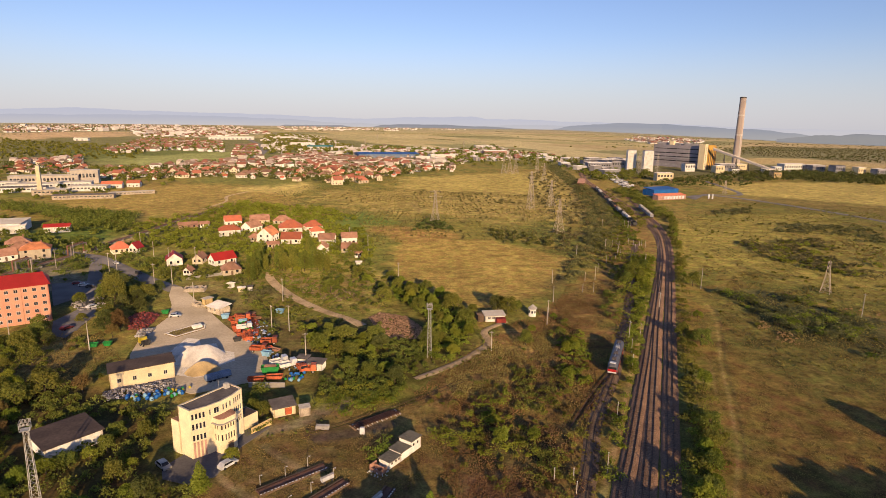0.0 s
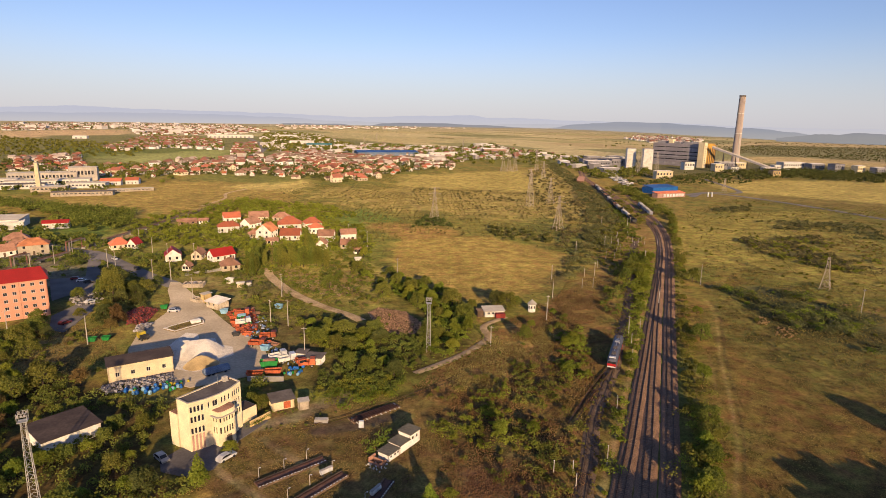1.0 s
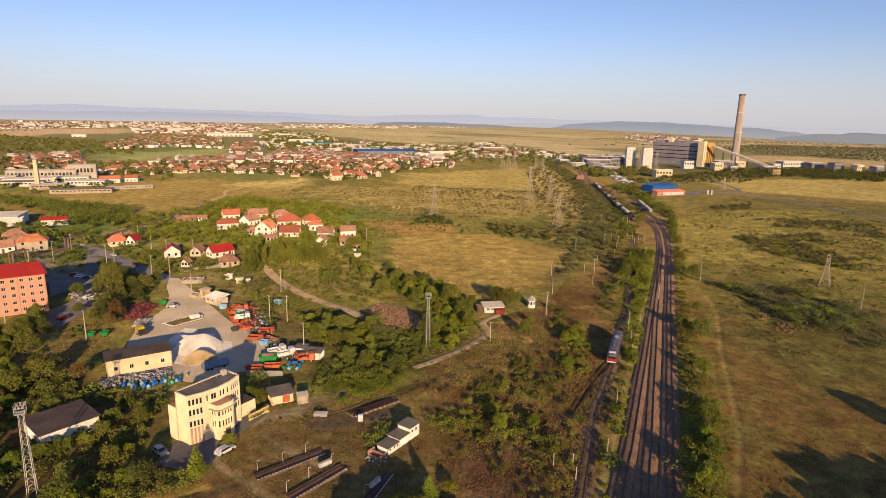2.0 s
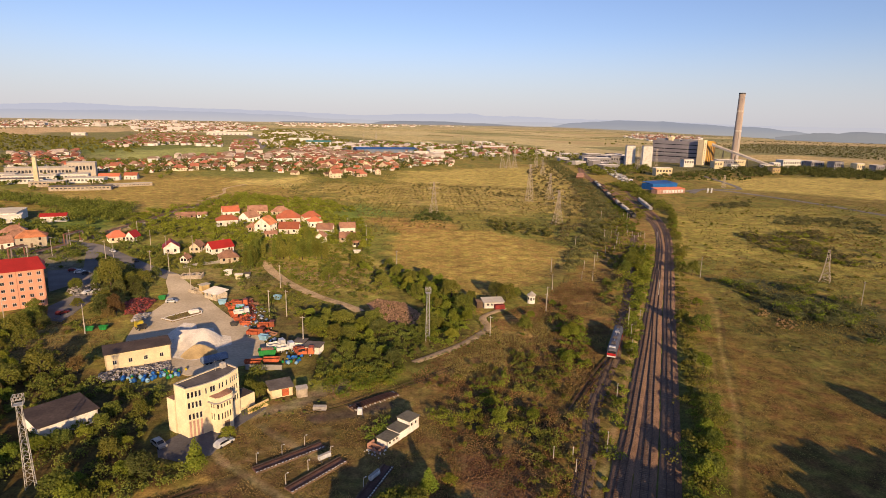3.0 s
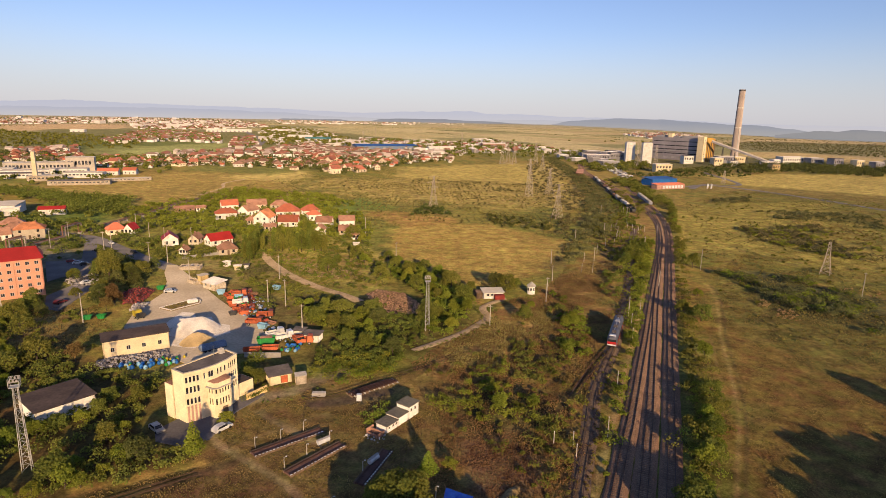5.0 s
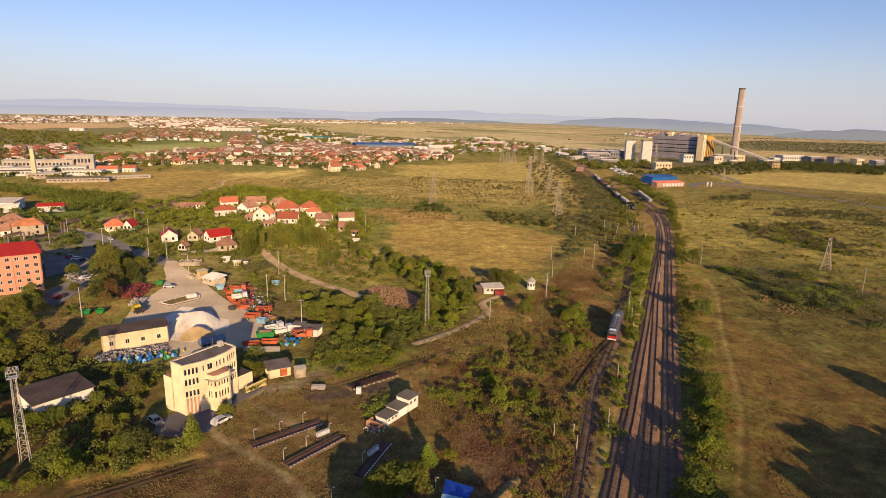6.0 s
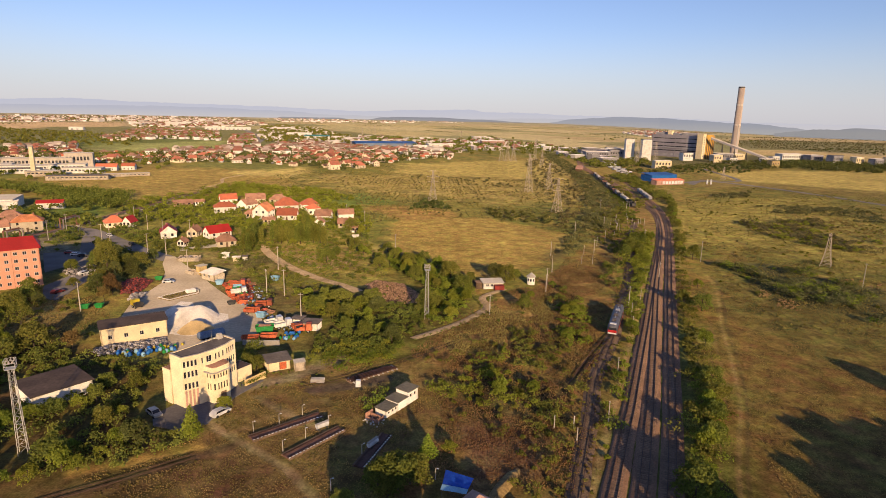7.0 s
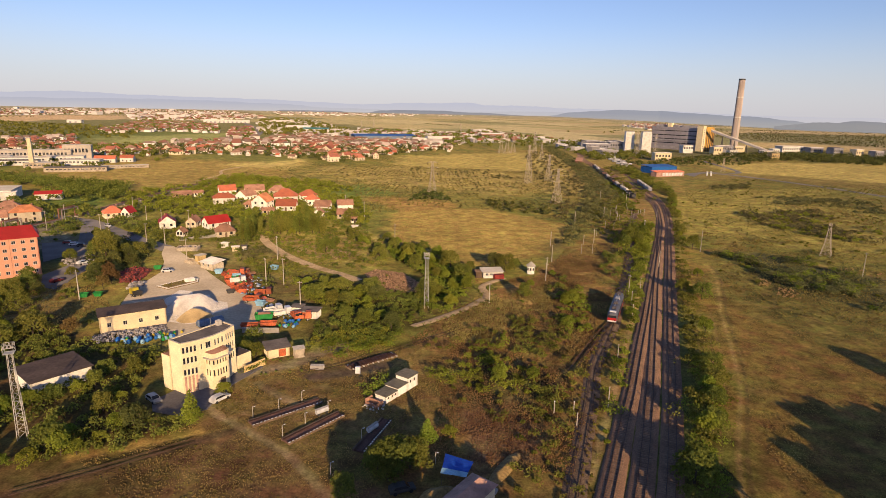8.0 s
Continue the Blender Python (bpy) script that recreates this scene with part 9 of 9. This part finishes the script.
TOWN_GROWTH += [
    ("town_trees", "woods west of the town", [(-900, 1000), (-560, 1100), (-700, 1400), (-900, 1600), (-1600, 2100), (-1500, 1400)], 26, 0.85, (3, 8), 14, 2.4, 75),
    ("plant_trees", "trees in front of the power plant", [(320, 800), (512, 905), (600, 960), (700, 880), (730, 900), (640, 1000), (470, 930), (330, 760), (300, 770)], 8.0, 0.7, (2, 9), 36, 1.0, 76),
    ("plant_trees", "trees and bushes along the plant road", [(254.5, 817.9), (273.9, 736.9), (408.1, 870.8), (473.9, 864.8), (402.5, 731.1), (324.4, 702.7), (262.5, 705.4), (237.8, 673.9)], 10, 0.55, (1.5, 7), 36, 0.9, 160),
    ("plant_trees", "tree belt along the outbuildings of the plant", [(520, 905), (600, 935), (700, 885), (790, 850), (780, 825), (690, 850), (600, 900), (540, 880)], 7.5, 0.7, (2, 10), 36, 1.0, 93),
]
TOWN_GROWTH += [
    ("town_trees", "trees on the town's meadow edge", [(-250, 800), (-131, 735), (-92, 770), (-55, 860), (-48, 890), (-118, 790), (-186, 815), (-260, 850)], 9, 0.6, (2.5, 6), 36, 0.9, 94),
    ("plant_trees", "dark trees beside the silos", [(215, 900), (330, 960), (345, 940), (310, 830), (215, 760)], 9, 0.7, (3, 8), 36, 1.1, 77),
    ("plant_trees", "broad woods on the plain beyond the plant", [(857, 1894), (1298, 2408), (1800, 2300), (1397, 1804), (1002, 1288), (834, 1538)], 16, 0.75, (1.5, 4.5), 8, 1.3, 78),
    ("plant_trees", "trees among the plant's outbuildings", [(412, 763), (497, 831), (591, 751), (700, 880), (566, 960), (476, 890)], 7.5, 0.6, (3, 8), 36, 1.0, 115),
]
TOWN_GROWTH += [
    ("plant_trees", "trees along the road before the plant", [(207, 1003), (285, 1297), (418, 1297), (292, 898), (217, 829)], 18, 0.5, (3, 8), 30, 1.3, 116),
    ("plant_trees", "wide woods on the plain beyond the plant", [(900, 2300), (2600, 2600), (2900, 3100), (1400, 3000)], 60, 0.7, (2, 4), 10, 2.4, 79),
    ("town_trees", "trees beside the railway near the town", [(20, 1000), (200, 1020), (330, 1240), (200, 1700), (-20, 1700), (40, 1300)], 28, 0.6, (4, 9), 26, 1.8, 80),
    ("town_trees", "tree lines on the far plain", [(200, 1900), (1200, 2100), (1300, 2200), (200, 2050)], 60, 0.4, (3, 7), 16, 2.4, 81),
    ("garden_trees", "trees behind the street", [(-330, 420), (-200, 360), (-150, 330), (-160, 300), (-260, 300), (-330, 340)], 11, 0.5, (2.5, 6), 44, 0.9, 82),
]
for nm, lb, poly, gap, keep, hts, cards, leaf, seed in TOWN_GROWTH:
    x, y = sow(poly, gap, seed, keep) if poly else spread_far(TOWN_D, 600, seed)
    thicket(nm, lb, x, y, seed, hts, LEAF_G if seed in (78, 79) else LEAF_D if seed in (71, 113, 76, 93, 115, 160) else LEAF, cards, leaf)


k = np.arange(13.8, 20.2, 0.55)
thicket("creeper", "yellow-green creeper over the ochre yard wall", -52.6 + 0.551 * k + 0.834 * 2.0, 107.1 + 0.834 * k - 0.551 * 2.0, 87, (1.2, 2.0), LEAF_B, 40, 0.16)
# ragged growth along the edges of roads and yard
r8 = np.random.default_rng(88)
vx, vy = [], []
for pts, half in (([(-82, 268), (-77.5, 254.4), (-63.9, 232), (-47.8, 213.2), (-32.9, 200.3)], 2.2), ([(17.2, 189.4), (18, 178.5), (12.4, 168.5), (4.9, 159.3), (-6, 149)], 1.3), ([(-40.5, 119.4), (-34, 123), (-29, 129), (-18, 139)], 2.4),
                  ([(-133, 251.4), (-156.4, 273.2), (-181, 294.5), (-195, 301)], 4.0)):
    line = smooth_line(pts, 0.8)
    _, across = sides(line)
    for s_ in (-1, 1):
        k = r8.uniform(0, 1, len(line)) < 0.5
        p = line[k] + across[k] * (s_ * (half + r8.exponential(1.3, k.sum())))[:, None]
        vx.append(p[:, 0])
        vy.append(p[:, 1])
thicket("verge_growth", "ragged grass and weeds along the road edges", np.concatenate(vx), np.concatenate(vy), 88, (0.25, 0.9), LEAF, 12, 0.2, "weeds", 2)


DEPOT_FREE = [  # built ground in the depot that bears no weeds
    [(-36.2, 95), (-24, 105.6), (-22.4, 104.2), (-34, 94)], [(-28, 89.2), (-18.8, 100.4), (-17, 99), (-26, 88)], [(-14.4, 86.5), (-10, 98.4), (-7.6, 97.4), (-12, 85.6)],
    [(-12, 101.5), (-4, 113.5), (-8.2, 116), (-14, 106)], [(-58, 103), (-50, 97.5), (-45, 101), (-40, 121), (-47, 125)], [(-42, 124), (-30, 126), (-30, 132), (-42, 131)], [(-20, 119.5), (-9, 128.4), (-10.6, 131), (-21, 122)],
]


def weeds(name, label, poly, gap, keep, hts, width, material, seed, clump=0.0, scale=8, free=False):
    """Low tufts, each a few upright bent blade fans."""
    r = np.random.default_rng(seed)
    x, y = sow(poly, gap, seed, keep, clump, scale)
    ok = np.ones(len(x), bool) if free else clear(x, y, -0.6)
    for q in DEPOT_FREE if free else ():
        ok &= inside(x, y, q) < 0
    for pts, half in [(q[0], q[1]) for q in TRODDEN if q[1] < 2.5]:
        for px, py in smooth_line(pts, 1.0):
            ok &= np.hypot(x - px, y - py) > half + 0.1
    x, y = np.repeat(x[ok], 2), np.repeat(y[ok], 2)
    n = len(x)
    h = r.uniform(*hts, n)
    pts = np.column_stack([x + r.normal(0, 0.22, n), y + r.normal(0, 0.22, n), h * 0.5 - 0.1])
    a = r.uniform(0, math.tau, n)
    out = np.column_stack([np.cos(a), np.sin(a), r.uniform(0.1, 1.3, n)]) + r.normal(0, 0.15, (n, 3))
    nrm = out / np.linalg.norm(out, axis=1)[:, None]
    side = np.column_stack([-np.sin(a), np.cos(a), r.normal(0, 0.15, n)])
    up = np.cross(nrm, side)
    up *= np.sign(up[:, 2])[:, None]
    w, t = (width * r.uniform(0.6, 1.4, n))[:, None], (h * 0.5 + 0.06)[:, None]
    v = np.stack([pts - side * w * 0.5 - up * t, pts + side * w * 0.5 - up * t, pts + side * w + up * t, pts - side * w + up * t * 0.7], 1).reshape(-1, 3)
    return tagged(raw_mesh(name, v, np.arange(4 * n).reshape(-1, 4), material), label, "weeds", kind="stuff")


DEPOT = [(-62, 84), (-46, 95), (-40, 118), (-20, 137), (0, 132), (4, 100), (-12, 72), (-40, 66)]
weeds("dry_weeds", "tall rust-brown weeds between the tracks and thicket", [(-6, 140), (22, 190), (60, 240), (75, 215), (52, 160), (36, 110), (24, 80), (0, 84), (2, 110)], 0.5, 0.9, (0.02, 0.22), 0.12, WEED, 91, 0.4, 9)
weeds("dry_weeds", "knee-high brown weed stalks in the thicket", WOOD_E, 0.55, 0.9, (0.02, 0.16), 0.12, WEED_B, 150, 0.3, 7)
weeds("dry_weeds", "dark red-brown weeds near the tarpaulin shed", [(7, 101), (20, 101.5), (20, 88), (8, 82)], 0.42, 0.95, (0.02, 0.14), 0.12, WEED_R, 151, 0.15, 4)
weeds("dry_weeds", "golden grass on the open ground by the signal house", [(2, 150), (15, 174), (42, 192), (38, 167), (24, 158), (17, 140), (5, 137)], 0.55, 0.9, (0.1, 0.5), 0.14, TUFT_D, 152, 0.25, 6)
weeds("dry_weeds", "short golden and brown weeds over the old depot ground", DEPOT, 0.45, 0.8, (0.02, 0.11), 0.1, TUFT_D, 92, 0.3, 5, True)
weeds("dry_weeds", "green weeds over the old depot ground", DEPOT, 0.8, 0.7, (0.03, 0.18), 0.13, GRASS_G, 96, 0.5, 6, True)
weeds("grass_tufts", "dry grass tufts of the near meadow", [(60, 76), (70, 140), (105, 215), (170, 180), (170, 110), (120, 70)], 0.75, 0.85, (0.02, 0.16), 0.13, TUFT, 93, 0.25, 6)
weeds("grass_tufts", "grass tufts along the railway banks", [(20, 80), (40, 130), (70, 215), (95, 270), (60, 250), (40, 200), (15, 130)], 0.8, 0.7, (0.05, 0.4), 0.17, TUFT, 94, 0.35)
weeds("grass_tufts", "grass tufts on the bank above the yard", [(-150, 176), (-118, 185), (-96, 160), (-100, 130), (-140, 140)], 0.9, 0.8, (0.05, 0.35), 0.18, TUFT, 95, 0.3, 8, True)
weeds("grass_tufts", "golden grass tufts of the mown field", COVER[0][0], 1.1, 0.85, (0.02, 0.13), 0.2, TUFT_D, 97, 0.25, 7)
weeds("grass_tufts", "tufts in the open gardens", SHRUB_N, 1.4, 0.7, (0.05, 0.35), 0.22, TUFT, 98, 0.3, 6)
weeds("grass_tufts", "dry grass in the concrete planter", [(-92.8, 182.2), (-87.3, 190.0), (-85.8, 187.6), (-88.4, 180.2)], 0.4, 0.8, (0.35, 0.75), 0.16, TUFT, 99, 0.2, 4, True)
weeds("grass_tufts", "dry grass tufts of the middle meadow", [(105, 215), (140, 260), (175, 300), (230, 290), (180, 200), (150, 165)], 1.3, 0.8, (0.03, 0.3), 0.24, TUFT, 100, 0.3, 9)


# low growth that mottles the meadows
def mottle(name, label, poly, gap, keep, hts, material, cards, leaf, seed, clump, scale, spare=()):
    x, y = sow(poly, gap, seed, keep, clump, scale)
    ok = clear(x, y, 0.5)
    for q in spare:
        ok &= inside(x, y, q) < 0
    thicket(name, label, x[ok], y[ok], seed, hts, material, cards, leaf, "shrubs", 2)


STRAW_T = foliage("dry_tussocks", (0.22, 0.18, 0.055), (0.40, 0.32, 0.105), 0.5, 0.25)
PLAIN_N = [(-210, 440), (-150, 680), (-60, 800), (190, 900), (160, 520), (112, 420), (78, 300), (48, 236), (20, 205), (0, 240), (-30, 300), (-60, 420)]
PLAIN_E = [(105, 160), (108, 210), (160, 330), (205, 470), (300, 580), (460, 520), (330, 300), (180, 150)]
mottle("low_shrubs", "knee-high olive growth over the northern meadow", PLAIN_N, 4.2, 0.7, (0.2, 1.0), LEAF_G, 8, 0.4, 101, 0.5, 20, (GOLD_A, GOLD_B))
mottle("low_shrubs", "pale dry tussocks over the northern meadow", PLAIN_N, 4.0, 0.8, (0.3, 0.9), STRAW_T, 7, 0.42, 102, 0.42, 15, (GOLD_A, GOLD_B))
mottle("low_shrubs", "knee-high olive growth over the eastern meadow", PLAIN_E, 3.6, 0.6, (0.12, 0.5), LEAF_G, 10, 0.3, 103, 0.45, 22)
mottle("low_shrubs", "pale dry tussocks over the eastern meadow", PLAIN_E, 3.8, 0.8, (0.2, 0.6), STRAW_T, 7, 0.34, 104, 0.5, 16)

STRAW_W = foliage("straw_tussocks", (0.42, 0.30, 0.12), (0.60, 0.45, 0.20), 0.5, 0.2)
for k, q in enumerate(([(124, 204), (130, 201), (124, 190), (118, 193)], [(124, 191), (128, 188), (123, 177), (118, 182)], [(250, 397), (269, 392), (244, 343), (237, 360)], [(167, 221), (179, 215), (174, 206), (164, 212)], [(141, 294), (149, 284), (134, 254), (129, 259)],
                        [(164, 253), (188, 250), (175, 235), (158, 240)], [(154, 282), (168, 277), (155, 255), (140, 255)], [(92, 208), (107, 205), (100, 190), (87, 189)], [(270, 381), (280, 345), (245, 299), (233, 326)])):
    mottle("dry_reeds", "pale straw-coloured reeds in the meadow", q, 1.3 if k < 2 else 2.2, 0.6, (0.5, 1.3), STRAW_W if k < 4 else STRAW_T, 14, 0.26, 120 + k, 0.3, 6)

# weeds creeping over the branch track
r9 = np.random.default_rng(97)
bl = smooth_line(BRANCH, 0.5)
bl = bl[(bl[:, 1] < 150) | (bl[:, 1] > 182)]
_, across = sides(bl)
for lb, keep, off, hts, mt, cards, leaf in (("dry brown weeds creeping over the branch track", 0.7, 1.5, (0.2, 0.6), LEAF_R, 16, 0.16), ("green weeds beside the rusty branch track", 0.4, 1.9, (0.3, 1.0), LEAF, 26, 0.18)):
    k = r9.uniform(0, 1, len(bl)) < keep
    k &= bl[:, 1] < 260
    p = bl[k] + across[k] * (r9.choice((-1, 1), k.sum()) * r9.normal(off, 0.55, k.sum()))[:, None]
    thicket("track_weeds", lb, p[:, 0], p[:, 1], 98, hts, mt, cards, leaf, "weeds", 2)

# hedgerows and tree lines across the far plain
r7 = np.random.default_rng(77)
hx, hy = [], []
for _ in range(60):
    az, dist = math.radians(r7.uniform(-42, 42)), r7.uniform(1500, 7000)
    cx, cy, ln, a = dist * math.sin(az), dist * math.cos(az), r7.uniform(150, 600) * dist / 2500, 0.35 + r7.choice((0.0, 0.0, 1.57)) + r7.normal(0, 0.1)
    if math.degrees(az) < 0 and dist < 3000:
        continue
    for t in np.arange(-0.5, 0.5, 15 / ln):
        hx.append(cx + math.cos(a) * ln * t + r7.normal(0, 4))
        hy.append(cy + math.sin(a) * ln * t + r7.normal(0, 4))
thicket("far_hedgerows", "dark hedgerows and tree lines across the far plain", hx, hy, 111, (2, 4.5), LEAF_D, 8, 2.0)
